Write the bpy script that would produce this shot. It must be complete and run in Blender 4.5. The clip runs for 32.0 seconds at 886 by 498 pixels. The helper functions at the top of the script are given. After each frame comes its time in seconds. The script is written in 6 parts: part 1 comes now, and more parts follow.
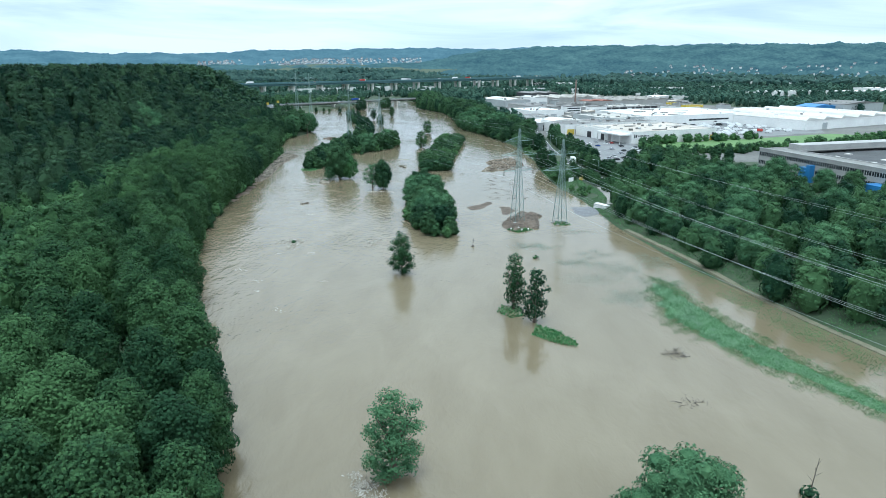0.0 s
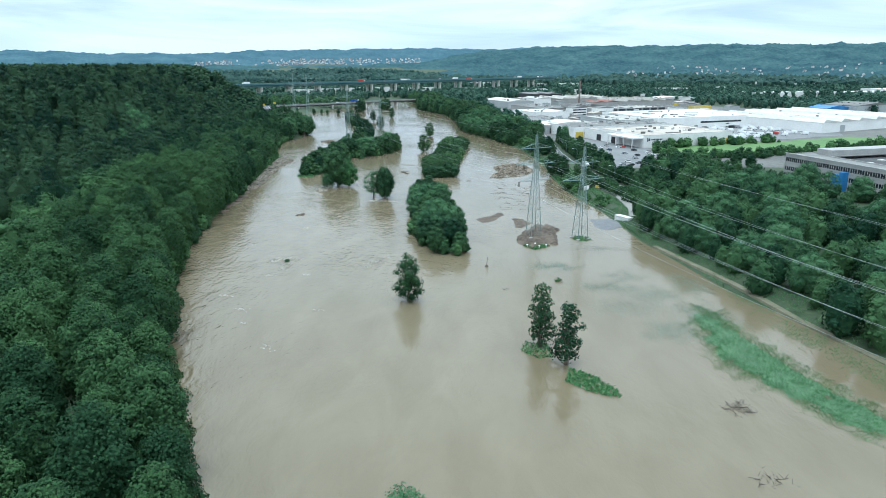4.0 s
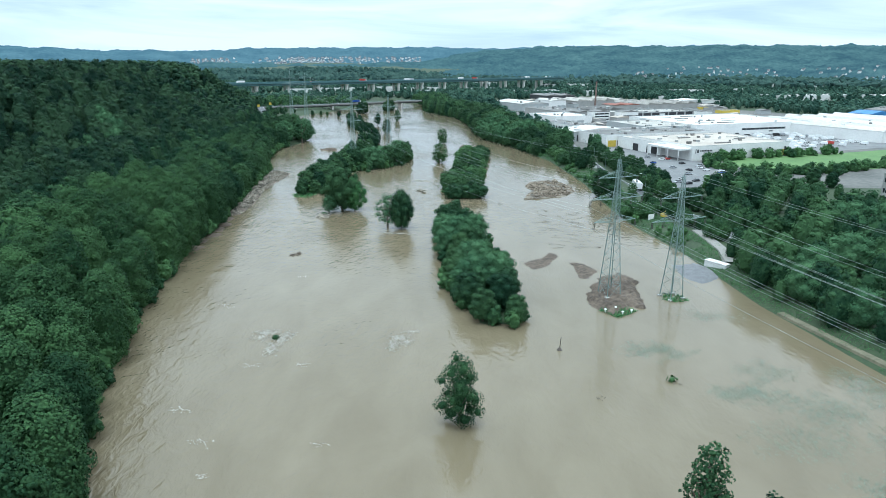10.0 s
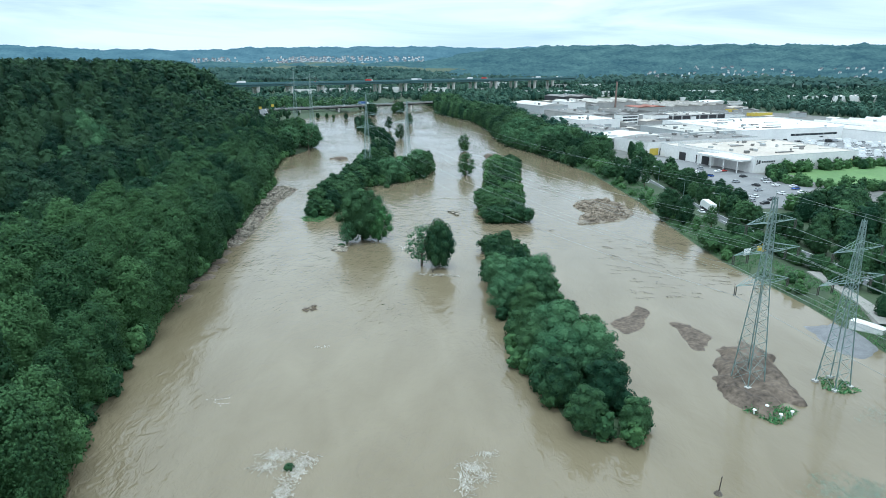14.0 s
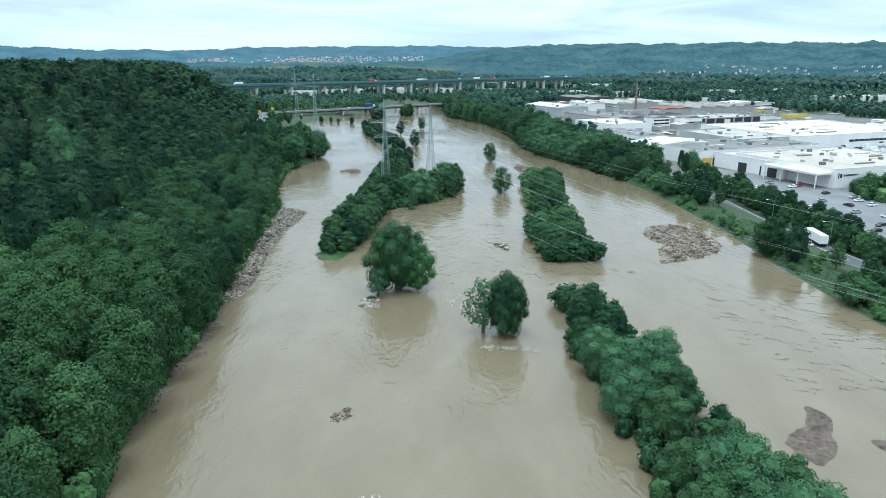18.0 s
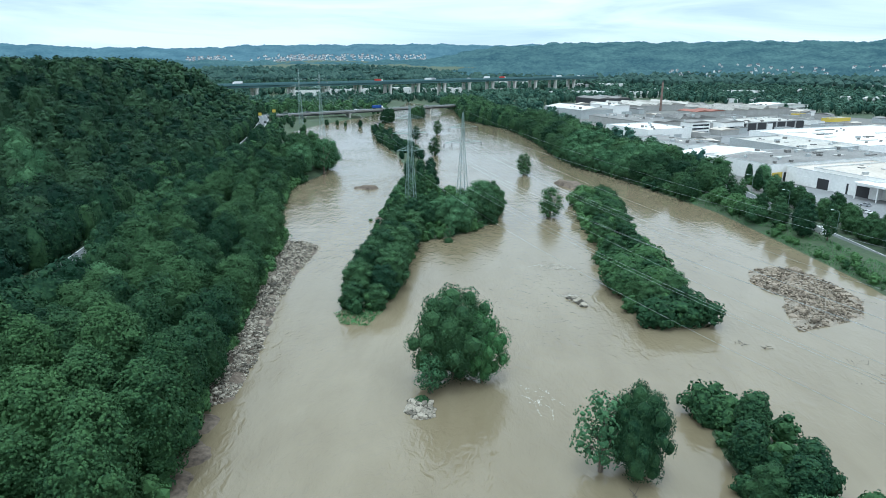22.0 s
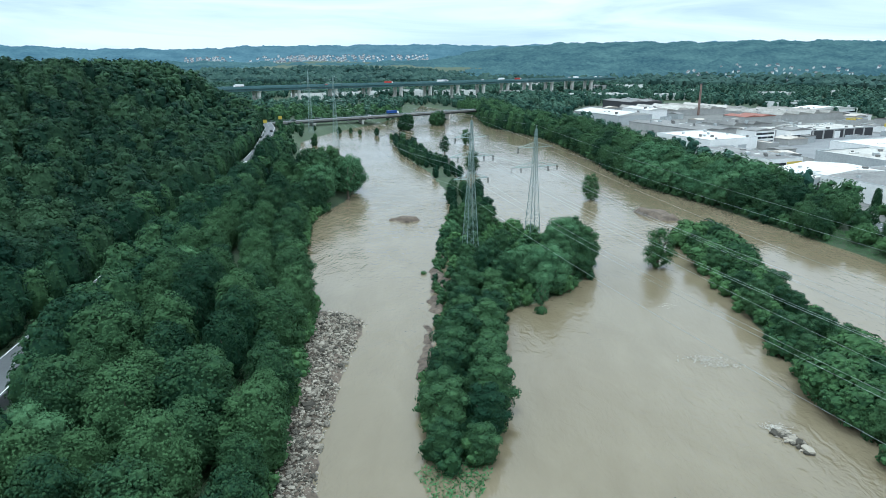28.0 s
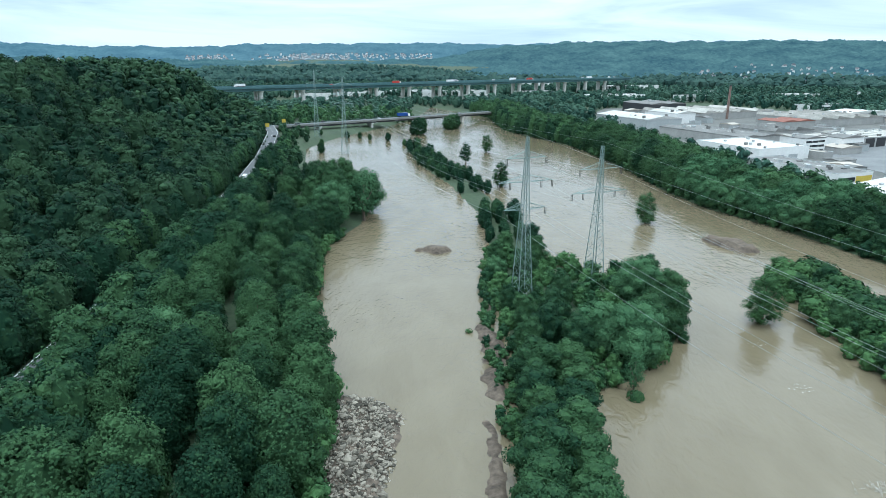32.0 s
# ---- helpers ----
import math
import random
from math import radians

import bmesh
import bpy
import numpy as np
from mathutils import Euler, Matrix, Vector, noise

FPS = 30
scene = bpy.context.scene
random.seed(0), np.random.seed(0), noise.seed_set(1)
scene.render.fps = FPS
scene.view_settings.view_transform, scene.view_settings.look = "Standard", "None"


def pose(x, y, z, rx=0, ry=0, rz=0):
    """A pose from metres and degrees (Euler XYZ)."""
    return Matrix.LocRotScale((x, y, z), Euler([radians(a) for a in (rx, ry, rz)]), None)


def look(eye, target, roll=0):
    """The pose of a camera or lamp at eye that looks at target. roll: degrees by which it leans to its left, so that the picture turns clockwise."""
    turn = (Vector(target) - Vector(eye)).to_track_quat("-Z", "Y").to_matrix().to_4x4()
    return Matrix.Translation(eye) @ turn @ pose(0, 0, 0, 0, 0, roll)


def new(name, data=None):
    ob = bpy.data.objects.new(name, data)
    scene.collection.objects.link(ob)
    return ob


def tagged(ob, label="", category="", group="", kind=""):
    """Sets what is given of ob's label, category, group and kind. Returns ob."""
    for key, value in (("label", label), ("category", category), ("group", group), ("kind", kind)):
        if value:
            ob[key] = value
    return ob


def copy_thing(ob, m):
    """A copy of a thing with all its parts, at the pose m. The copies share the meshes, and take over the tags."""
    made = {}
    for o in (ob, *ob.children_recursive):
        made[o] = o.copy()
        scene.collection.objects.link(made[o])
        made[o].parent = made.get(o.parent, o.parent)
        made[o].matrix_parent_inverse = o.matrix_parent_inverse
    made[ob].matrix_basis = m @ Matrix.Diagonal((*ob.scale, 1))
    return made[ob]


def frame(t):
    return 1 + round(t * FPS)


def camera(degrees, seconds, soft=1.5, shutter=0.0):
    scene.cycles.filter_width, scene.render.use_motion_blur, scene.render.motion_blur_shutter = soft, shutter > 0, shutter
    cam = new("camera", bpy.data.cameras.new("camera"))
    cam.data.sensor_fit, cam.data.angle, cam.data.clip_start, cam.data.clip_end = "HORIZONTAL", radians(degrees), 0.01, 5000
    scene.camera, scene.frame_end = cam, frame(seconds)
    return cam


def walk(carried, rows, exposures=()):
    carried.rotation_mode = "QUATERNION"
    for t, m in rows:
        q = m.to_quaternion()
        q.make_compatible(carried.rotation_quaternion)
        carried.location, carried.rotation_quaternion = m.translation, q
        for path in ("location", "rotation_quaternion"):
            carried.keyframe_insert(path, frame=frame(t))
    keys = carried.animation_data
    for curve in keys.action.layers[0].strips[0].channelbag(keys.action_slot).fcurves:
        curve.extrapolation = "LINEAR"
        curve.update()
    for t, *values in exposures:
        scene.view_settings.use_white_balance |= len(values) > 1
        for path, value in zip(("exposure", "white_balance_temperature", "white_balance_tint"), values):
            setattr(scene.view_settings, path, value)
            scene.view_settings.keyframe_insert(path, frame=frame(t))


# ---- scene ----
cam = camera(69.95, 32.0, 0.7)
EXPO, KELVIN, TINT, CLOUD = 0.18, 5020.0, -7.0, 0.78
PATH = [
    (0, (0.01, 0.00, 62.00), (-0.64, 95.91, 33.69), -0.28),
    (1, (-0.85, 4.73, 61.83), (-1.46, 100.64, 33.53), -0.27),
    (2, (-1.68, 9.96, 61.67), (-2.24, 105.88, 33.40), -0.25),
    (3, (-2.66, 15.98, 61.56), (-3.15, 111.92, 33.33), -0.24),
    (6, (-7.08, 42.00, 61.59), (-7.26, 137.91, 33.27), -0.24),
    (7, (-9.18, 51.96, 61.48), (-9.20, 147.86, 33.15), -0.11),
    (8, (-11.45, 62.46, 61.34), (-11.45, 158.36, 32.99), -0.01),
    (9, (-13.92, 73.53, 61.17), (-13.92, 169.42, 32.79), 0.07),
    (10, (-16.74, 85.18, 60.97), (-16.76, 181.08, 32.62), 0.14),
    (11, (-19.85, 97.31, 60.79), (-19.91, 193.21, 32.44), 0.18),
    (12, (-23.45, 109.67, 60.64), (-23.49, 205.56, 32.25), 0.20),
    (13, (-27.30, 122.07, 60.55), (-27.35, 217.94, 32.13), 0.18),
    (14, (-31.18, 134.36, 60.48), (-31.34, 230.24, 32.08), 0.16),
    (17, (-43.50, 172.06, 60.08), (-43.38, 267.93, 31.64), -0.10),
    (18, (-47.45, 185.18, 60.21), (-47.28, 281.04, 31.74), -0.04),
    (19, (-51.20, 198.22, 60.31), (-50.97, 294.05, 31.76), 0.03),
    (20, (-54.93, 211.19, 60.39), (-54.65, 307.03, 31.84), 0.05),
    (21, (-58.53, 224.04, 60.42), (-58.26, 319.85, 31.78), 0.09),
    (22, (-62.32, 236.85, 60.43), (-62.10, 332.65, 31.74), 0.06),
    (23, (-66.12, 249.46, 60.40), (-65.97, 345.25, 31.70), -0.01),
    (24, (-70.09, 261.66, 60.38), (-70.06, 357.47, 31.73), -0.04),
    (25, (-74.04, 273.17, 60.40), (-73.97, 368.99, 31.79), -0.06),
    (28, (-84.95, 299.94, 60.49), (-84.58, 395.76, 31.88), -0.09),
    (29, (-87.73, 309.74, 60.70), (-87.43, 405.53, 31.99), 0.00),
    (30, (-90.45, 319.97, 60.88), (-90.21, 415.74, 32.09), 0.10),
    (31, (-93.29, 330.72, 61.00), (-93.06, 426.48, 32.18), 0.17),
    (32, (-96.31, 341.39, 60.98), (-96.14, 437.15, 32.19), 0.13),
]
walk(cam, [(t, look(eye, target, roll)) for t, eye, target, roll in PATH], [(0.0, EXPO, KELVIN, TINT), (32.0, EXPO, KELVIN, TINT)])

# ---- sky and sun: bright, even overcast ----
SUN_TURN, SUN_HIGH = 200.0, 78.0
world = bpy.data.worlds.new("overcast_sky")
scene.world = world
world.use_nodes = True
wn, wl = world.node_tree.nodes, world.node_tree.links
wn.clear()
w_out = wn.new("ShaderNodeOutputWorld")
w_sky = wn.new("ShaderNodeTexSky")
w_sky.sky_type, w_sky.sun_disc = "NISHITA", False
w_sky.air_density, w_sky.dust_density = 0.35, 0.6
w_sky.sun_elevation, w_sky.sun_rotation = radians(SUN_HIGH), radians(SUN_TURN)
w_skybg = wn.new("ShaderNodeBackground")
w_skybg.inputs["Strength"].default_value = 0.05
wl.new(w_sky.outputs["Color"], w_skybg.inputs["Color"])
# cloud sheet: soft grey and white billows over the whole sky
w_co = wn.new("ShaderNodeTexCoord")
w_map = wn.new("ShaderNodeMapping")
w_map.inputs["Scale"].default_value = (1.0, 1.0, 8.0)
w_noise = wn.new("ShaderNodeTexNoise")
w_noise.inputs["Scale"].default_value, w_noise.inputs["Detail"].default_value = 2.6, 8.0
w_noise.inputs["Roughness"].default_value, w_noise.inputs["Distortion"].default_value = 0.55, 0.6
w_ramp = wn.new("ShaderNodeValToRGB")
w_ramp.color_ramp.elements[0].position, w_ramp.color_ramp.elements[0].color = 0.34, (0.70, 0.665, 0.635, 1)
w_ramp.color_ramp.elements[1].position, w_ramp.color_ramp.elements[1].color = 0.60, (1.11, 1.0, 0.93, 1)
w_cloud = wn.new("ShaderNodeBackground")
w_sep = wn.new("ShaderNodeSeparateXYZ")
w_up = wn.new("ShaderNodeMapRange")
w_up.inputs["From Min"].default_value, w_up.inputs["From Max"].default_value = 0.0, 1.0
w_up.inputs["To Min"].default_value, w_up.inputs["To Max"].default_value = CLOUD * 0.92, CLOUD * 2.9
wl.new(w_co.outputs["Generated"], w_sep.inputs["Vector"])
wl.new(w_sep.outputs["Z"], w_up.inputs["Value"])
wl.new(w_up.outputs["Result"], w_cloud.inputs["Strength"])
w_add = wn.new("ShaderNodeAddShader")
wl.new(w_co.outputs["Generated"], w_map.inputs["Vector"])
wl.new(w_map.outputs["Vector"], w_noise.inputs["Vector"])
wl.new(w_noise.outputs["Fac"], w_ramp.inputs["Fac"])
wl.new(w_ramp.outputs["Color"], w_cloud.inputs["Color"])
wl.new(w_skybg.outputs["Background"], w_add.inputs[0])
wl.new(w_cloud.outputs["Background"], w_add.inputs[1])
wl.new(w_add.outputs["Shader"], w_out.inputs["Surface"])

sun = new("sun", bpy.data.lights.new("sun", "SUN"))
sun.data.energy, sun.data.angle, sun.data.color = 1.5, radians(16), (1.0, 0.96, 0.9)
sun_way = Vector((math.sin(radians(SUN_TURN)) * math.cos(radians(SUN_HIGH)), math.cos(radians(SUN_TURN)) * math.cos(radians(SUN_HIGH)), math.sin(radians(SUN_HIGH))))
sun.matrix_basis = look(sun_way * 100, (0, 0, 0))


# ---- small builders ----
def part(name, mesh, material, parent=None, label=""):
    """Links a bmesh or a mesh as one object under a thing or a part."""
    if isinstance(mesh, bmesh.types.BMesh):
        data = bpy.data.meshes.new(name)
        mesh.to_mesh(data)
        mesh.free()
    else:
        data = mesh
    if material is not None and not data.materials:
        data.materials.append(material)
    ob = new(name, data)
    ob.parent = parent
    if label:
        tagged(ob, label)
    return ob


def raw(name, verts, faces, smooth=False):
    data = bpy.data.meshes.new(name)
    verts, faces = np.asarray(verts, np.float32), np.asarray(faces, np.int32)
    data.vertices.add(len(verts))
    data.vertices.foreach_set("co", verts.ravel())
    n, k = faces.shape
    data.loops.add(n * k)
    data.loops.foreach_set("vertex_index", faces.ravel())
    data.polygons.add(n)
    data.polygons.foreach_set("loop_start", np.arange(0, n * k, k, dtype=np.int32))
    data.polygons.foreach_set("use_smooth", np.full(n, smooth))
    data.update(calc_edges=True)
    return data


def box(bm, x0, x1, y0, y1, z0, z1, m=None):
    """Adds a box to a bmesh."""
    vs = [bm.verts.new((m @ Vector(p)) if m else p) for p in ((x0, y0, z0), (x1, y0, z0), (x1, y1, z0), (x0, y1, z0), (x0, y0, z1), (x1, y0, z1), (x1, y1, z1), (x0, y1, z1))]
    for f in ((3, 2, 1, 0), (4, 5, 6, 7), (0, 1, 5, 4), (1, 2, 6, 5), (2, 3, 7, 6), (3, 0, 4, 7)):
        bm.faces.new([vs[i] for i in f])
    return bm


def boxes(*rows):
    bm = bmesh.new()
    for row in rows:
        box(bm, *row)
    return bm


def bar(bm, a, b, r0, r1=None, sides=4):
    """Adds a straight tapered bar from a to b."""
    a, b = Vector(a), Vector(b)
    r1 = r0 if r1 is None else r1
    q = (b - a).to_track_quat("Z", "Y")
    rings = []
    for p, r in ((a, r0), (b, r1)):
        rings.append([bm.verts.new(p + q @ Vector((r * math.cos(2 * math.pi * k / sides), r * math.sin(2 * math.pi * k / sides), 0))) for k in range(sides)])
    for k in range(sides):
        bm.faces.new((rings[0][k], rings[0][(k + 1) % sides], rings[1][(k + 1) % sides], rings[1][k]))
    bm.faces.new(rings[0][::-1])
    bm.faces.new(rings[1])
    return bm


def thing(name, label, category, place=None, group="", kind=""):
    ob = new(name)
    if place is not None:
        ob.matrix_basis = place
    return tagged(ob, label, category, group, kind)


def inside(poly, x, y):
    """Whether points lie in a polygon."""
    x, y = np.asarray(x, float), np.asarray(y, float)
    odd = np.zeros(x.shape, bool)
    for (ax, ay), (bx, by) in zip(poly, poly[1:] + poly[:1]):
        cross = (ay > y) != (by > y)
        odd ^= cross & (x < (bx - ax) * (y - ay) / ((by - ay) or 1e-9) + ax)
    return odd


def edge_far(poly, x, y):
    """The distance of points from a polygon's outline."""
    x, y = np.asarray(x, float), np.asarray(y, float)
    best = np.full(x.shape, 1e9)
    for (ax, ay), (bx, by) in zip(poly, poly[1:] + poly[:1]):
        dx, dy = bx - ax, by - ay
        s = np.clip(((x - ax) * dx + (y - ay) * dy) / (dx * dx + dy * dy + 1e-9), 0, 1)
        best = np.minimum(best, np.hypot(x - ax - s * dx, y - ay - s * dy))
    return best


def wobble(x, y, size, seed=0.0):
    """A cheap smooth field of about -1 to 1 with bumps of the given size."""
    x, y = np.asarray(x, float) / size, np.asarray(y, float) / size
    out = np.zeros(x.shape)
    for k, (a, b, p) in enumerate(((1.0, 0.3, 0.0), (-0.5, 0.9, 1.7), (0.7, -1.1, 4.1), (1.9, 1.3, 2.2), (-1.6, 2.1, 5.3))):
        out += np.sin(2.2 * (a * x + b * y) + p + seed * (k + 1.3)) / (1 + 0.35 * k)
    return out / 2.6


# ---- materials ----
def material(name, colour, rough=0.8, metal=0.0):
    m = bpy.data.materials.new(name)
    m.use_nodes = True
    b = m.node_tree.nodes["Principled BSDF"]
    b.inputs["Base Color"].default_value = (*colour, 1)
    b.inputs["Roughness"].default_value, b.inputs["Metallic"].default_value = rough, metal
    return m


def varied(name, dark, light, scale, rough=0.85, metal=0.0, bump=0.0, fine=0.0, spread=0.0, island=0.0, spec=0.5, stretch=(1, 1, 1), tone=False):
    """Two tones mixed by coarse and fine noise, with tints by object and by piece, and relief."""
    m = material(name, dark, rough, metal)
    nodes, links = m.node_tree.nodes, m.node_tree.links
    b = nodes["Principled BSDF"]
    b.inputs["Specular IOR Level"].default_value = spec
    co, mp = nodes.new("ShaderNodeNewGeometry"), nodes.new("ShaderNodeMapping")
    mp.inputs["Scale"].default_value = stretch
    links.new(co.outputs["Position"], mp.inputs["Vector"])
    n1, n2 = nodes.new("ShaderNodeTexNoise"), nodes.new("ShaderNodeTexNoise")
    n1.inputs["Scale"].default_value, n1.inputs["Detail"].default_value = 1.0 / scale, 4
    n2.inputs["Scale"].default_value, n2.inputs["Detail"].default_value = 1.0 / (fine or scale / 12), 3
    for n in (n1, n2):
        links.new(mp.outputs["Vector"], n.inputs["Vector"])
    add = nodes.new("ShaderNodeMath")
    add.operation = "ADD"
    links.new(n1.outputs["Fac"], add.inputs[0])
    links.new(n2.outputs["Fac"], add.inputs[1])
    last = add.outputs[0]
    for amount, node, socket in ((spread, "ShaderNodeObjectInfo", "Random"), (island, "ShaderNodeNewGeometry", "Random Per Island")):
        if amount:
            rnd, mul = nodes.new(node), nodes.new("ShaderNodeMath")
            mul.operation = "MULTIPLY_ADD"
            mul.inputs[1].default_value, mul.inputs[2].default_value = amount * 2, -amount
            links.new(rnd.outputs[socket], mul.inputs[0])
            more = nodes.new("ShaderNodeMath")
            more.operation = "ADD"
            links.new(last, more.inputs[0])
            links.new(mul.outputs[0], more.inputs[1])
            last = more.outputs[0]
    if tone:
        at, more = nodes.new("ShaderNodeAttribute"), nodes.new("ShaderNodeMath")
        at.attribute_name, more.operation = "tone", "ADD"
        links.new(last, more.inputs[0])
        links.new(at.outputs["Fac"], more.inputs[1])
        last = more.outputs[0]
    rng = nodes.new("ShaderNodeMapRange")
    rng.inputs["From Min"].default_value, rng.inputs["From Max"].default_value = 0.65, 1.35
    links.new(last, rng.inputs["Value"])
    mix = nodes.new("ShaderNodeMix")
    mix.data_type = "RGBA"
    mix.inputs["A"].default_value, mix.inputs["B"].default_value = (*dark, 1), (*light, 1)
    links.new(rng.outputs["Result"], mix.inputs["Factor"])
    links.new(mix.outputs["Result"], b.inputs["Base Color"])
    if bump:
        bp = nodes.new("ShaderNodeBump")
        bp.inputs["Strength"].default_value, bp.inputs["Distance"].default_value = 0.6, bump
        links.new(n2.outputs["Fac"], bp.inputs["Height"])
        links.new(bp.outputs["Normal"], b.inputs["Normal"])
    return m


LEAF = dict(rough=0.7, spec=0.09, fine=0.9, island=0.16, tone=True)
leaf_bank = varied("leaf_bank", (0.019, 0.047, 0.021), (0.069, 0.132, 0.048), 16, spread=0.30, **LEAF)
leaf_dark = varied("leaf_dark", (0.013, 0.037, 0.019), (0.057, 0.110, 0.044), 16, spread=0.32, **LEAF)
leaf_willow = varied("leaf_willow", (0.036, 0.086, 0.041), (0.092, 0.172, 0.078), 7, spread=0.15, **LEAF)
leaf_bright = varied("leaf_bright", (0.036, 0.095, 0.034), (0.098, 0.195, 0.072), 7, spread=0.12, **LEAF)
leaf_wood = varied("leaf_wood", (0.007, 0.024, 0.014), (0.038, 0.073, 0.034), 40, **LEAF)
# these two leaf tones carry extra blue, painted in for distance haze
leaf_valley_haze = varied("leaf_valley_haze", (0.017, 0.046, 0.034), (0.065, 0.115, 0.079), 60, **LEAF)
leaf_far_haze = varied("leaf_far_haze", (0.016, 0.038, 0.034), (0.048, 0.084, 0.068), 90, rough=0.8, spec=0.1, fine=9.0, island=0.3)
bark = varied("bark", (0.07, 0.055, 0.04), (0.16, 0.13, 0.10), 1.5, bump=0.05)
soil = varied("soil", (0.020, 0.036, 0.015), (0.048, 0.072, 0.029), 22, fine=1.5, bump=0.2)
mud = varied("mud", (0.034, 0.026, 0.020), (0.165, 0.130, 0.098), 3.4, spec=0.25, rough=0.75, fine=0.9, bump=0.15)
stone = varied("river_stone", (0.060, 0.054, 0.043), (0.300, 0.268, 0.215), 4, fine=0.3, island=0.5, spec=0.2)
grass = varied("grass", (0.045, 0.115, 0.040), (0.10, 0.215, 0.070), 8, fine=0.7, island=0.25)
asphalt = varied("asphalt", (0.061, 0.065, 0.068), (0.108, 0.112, 0.115), 9, fine=0.3, rough=0.75)
concrete = varied("concrete", (0.30, 0.29, 0.27), (0.46, 0.45, 0.42), 5, fine=0.5)
steel = varied("galvanised_steel", (0.15, 0.21, 0.20), (0.27, 0.34, 0.32), 3, rough=0.55, metal=0.35)
white_wall = varied("white_cladding", (0.64, 0.63, 0.61), (0.80, 0.79, 0.765), 14, rough=0.6, spec=0.3)
roof_pale = varied("pale_roof", (0.21, 0.20, 0.18), (0.46, 0.435, 0.395), 11, fine=1.2, spread=0.2, spec=0.2)
roof_white = varied("white_roof", (0.40, 0.39, 0.37), (0.64, 0.62, 0.585), 12, fine=1.2, spread=0.2, spec=0.2, stretch=(1, 0.3, 1))


def water_material():
    """Brown flood water: silty body colour with drifting tones, long ripples along the flow and a sky sheen."""
    m = varied("flood_water", (0.134, 0.109, 0.066), (0.177, 0.148, 0.097), 46, rough=0.08, spec=0.85, fine=9.0, stretch=(1, 0.45, 1))
    for n in m.node_tree.nodes:
        if n.type == "TEX_NOISE":
            n.inputs["Distortion"].default_value = 0.5
    nodes, links = m.node_tree.nodes, m.node_tree.links
    b = nodes["Principled BSDF"]
    b.inputs["IOR"].default_value = 1.33
    geo, mp = nodes.new("ShaderNodeNewGeometry"), nodes.new("ShaderNodeMapping")
    mp.inputs["Scale"].default_value = (1.0, 0.55, 1.0)
    links.new(geo.outputs["Position"], mp.inputs["Vector"])
    total = None
    for scale, height, warp in ((0.10, 0.40, 1.6), (0.42, 0.36, 1.2), (1.3, 0.13, 0.8)):
        n = nodes.new("ShaderNodeTexNoise")
        n.inputs["Scale"].default_value, n.inputs["Detail"].default_value, n.inputs["Distortion"].default_value = scale, 2, warp
        links.new(mp.outputs["Vector"], n.inputs["Vector"])
        mul = nodes.new("ShaderNodeMath")
        mul.operation = "MULTIPLY"
        mul.inputs[1].default_value = height
        links.new(n.outputs["Fac"], mul.inputs[0])
        if total is None:
            total = mul.outputs[0]
        else:
            add = nodes.new("ShaderNodeMath")
            add.operation = "ADD"
            links.new(total, add.inputs[0])
            links.new(mul.outputs[0], add.inputs[1])
            total = add.outputs[0]
    # calm and rough reaches
    calm = nodes.new("ShaderNodeTexNoise")
    calm.inputs["Scale"].default_value = 0.018
    links.new(geo.outputs["Position"], calm.inputs["Vector"])
    cr = nodes.new("ShaderNodeMapRange")
    cr.inputs["From Min"].default_value, cr.inputs["From Max"].default_value, cr.inputs["To Min"].default_value, cr.inputs["To Max"].default_value = 0.40, 0.62, 0.35, 0.9
    links.new(calm.outputs["Fac"], cr.inputs["Value"])
    bp = nodes.new("ShaderNodeBump")
    bp.inputs["Distance"].default_value = 1.0
    # the current runs along the wooded bank; the drowned meadow lies still
    sep, still, both = nodes.new("ShaderNodeSeparateXYZ"), nodes.new("ShaderNodeMapRange"), nodes.new("ShaderNodeMath")
    still.inputs["From Min"].default_value, still.inputs["From Max"].default_value, still.inputs["To Min"].default_value, still.inputs["To Max"].default_value = -35.0, 25.0, 1.0, 0.35
    both.operation = "MULTIPLY"
    links.new(geo.outputs["Position"], sep.inputs["Vector"])
    links.new(sep.outputs["X"], still.inputs["Value"])
    links.new(cr.outputs["Result"], both.inputs[0])
    links.new(still.outputs["Result"], both.inputs[1])
    links.new(both.outputs[0], bp.inputs["Strength"])
    links.new(total, bp.inputs["Height"])
    links.new(bp.outputs["Normal"], b.inputs["Normal"])
    return m


water_mat = water_material()

# ---- plan of the valley: the river runs along +y ----
BANK_Y = [-160, -50, 67, 105, 140, 184, 230, 281, 343, 394, 445, 474, 523, 545, 576, 605, 650, 696, 726, 789, 855, 943, 1010, 1100, 1180]
BANK_L = [8, -14, -35, -46, -63, -79, -93, -101, -106, -112, -117, -128, -134, -136, -128, -127, -152, -160, -180, -192, -180, -146, -130, -118, -112]
SIDE_Y = [-160, -50, 60, 129, 191, 241, 289, 320, 341, 372, 409, 450, 490, 520, 545, 570, 589, 605, 642, 690, 734, 775, 808, 870, 910, 1030, 1100, 1180]
SIDE_R = [215, 165, 122, 95, 75, 66, 63, 57.5, 56, 55.5, 57, 54.5, 51.5, 44, 37, 31, 23, 16.5, 11, 10, 7, 2, -3, -27, -42, -46, -70, -108]


def bank_left(y):
    return np.interp(y, BANK_Y, BANK_L)


def bank_right(y):
    return np.interp(y, SIDE_Y, SIDE_R)


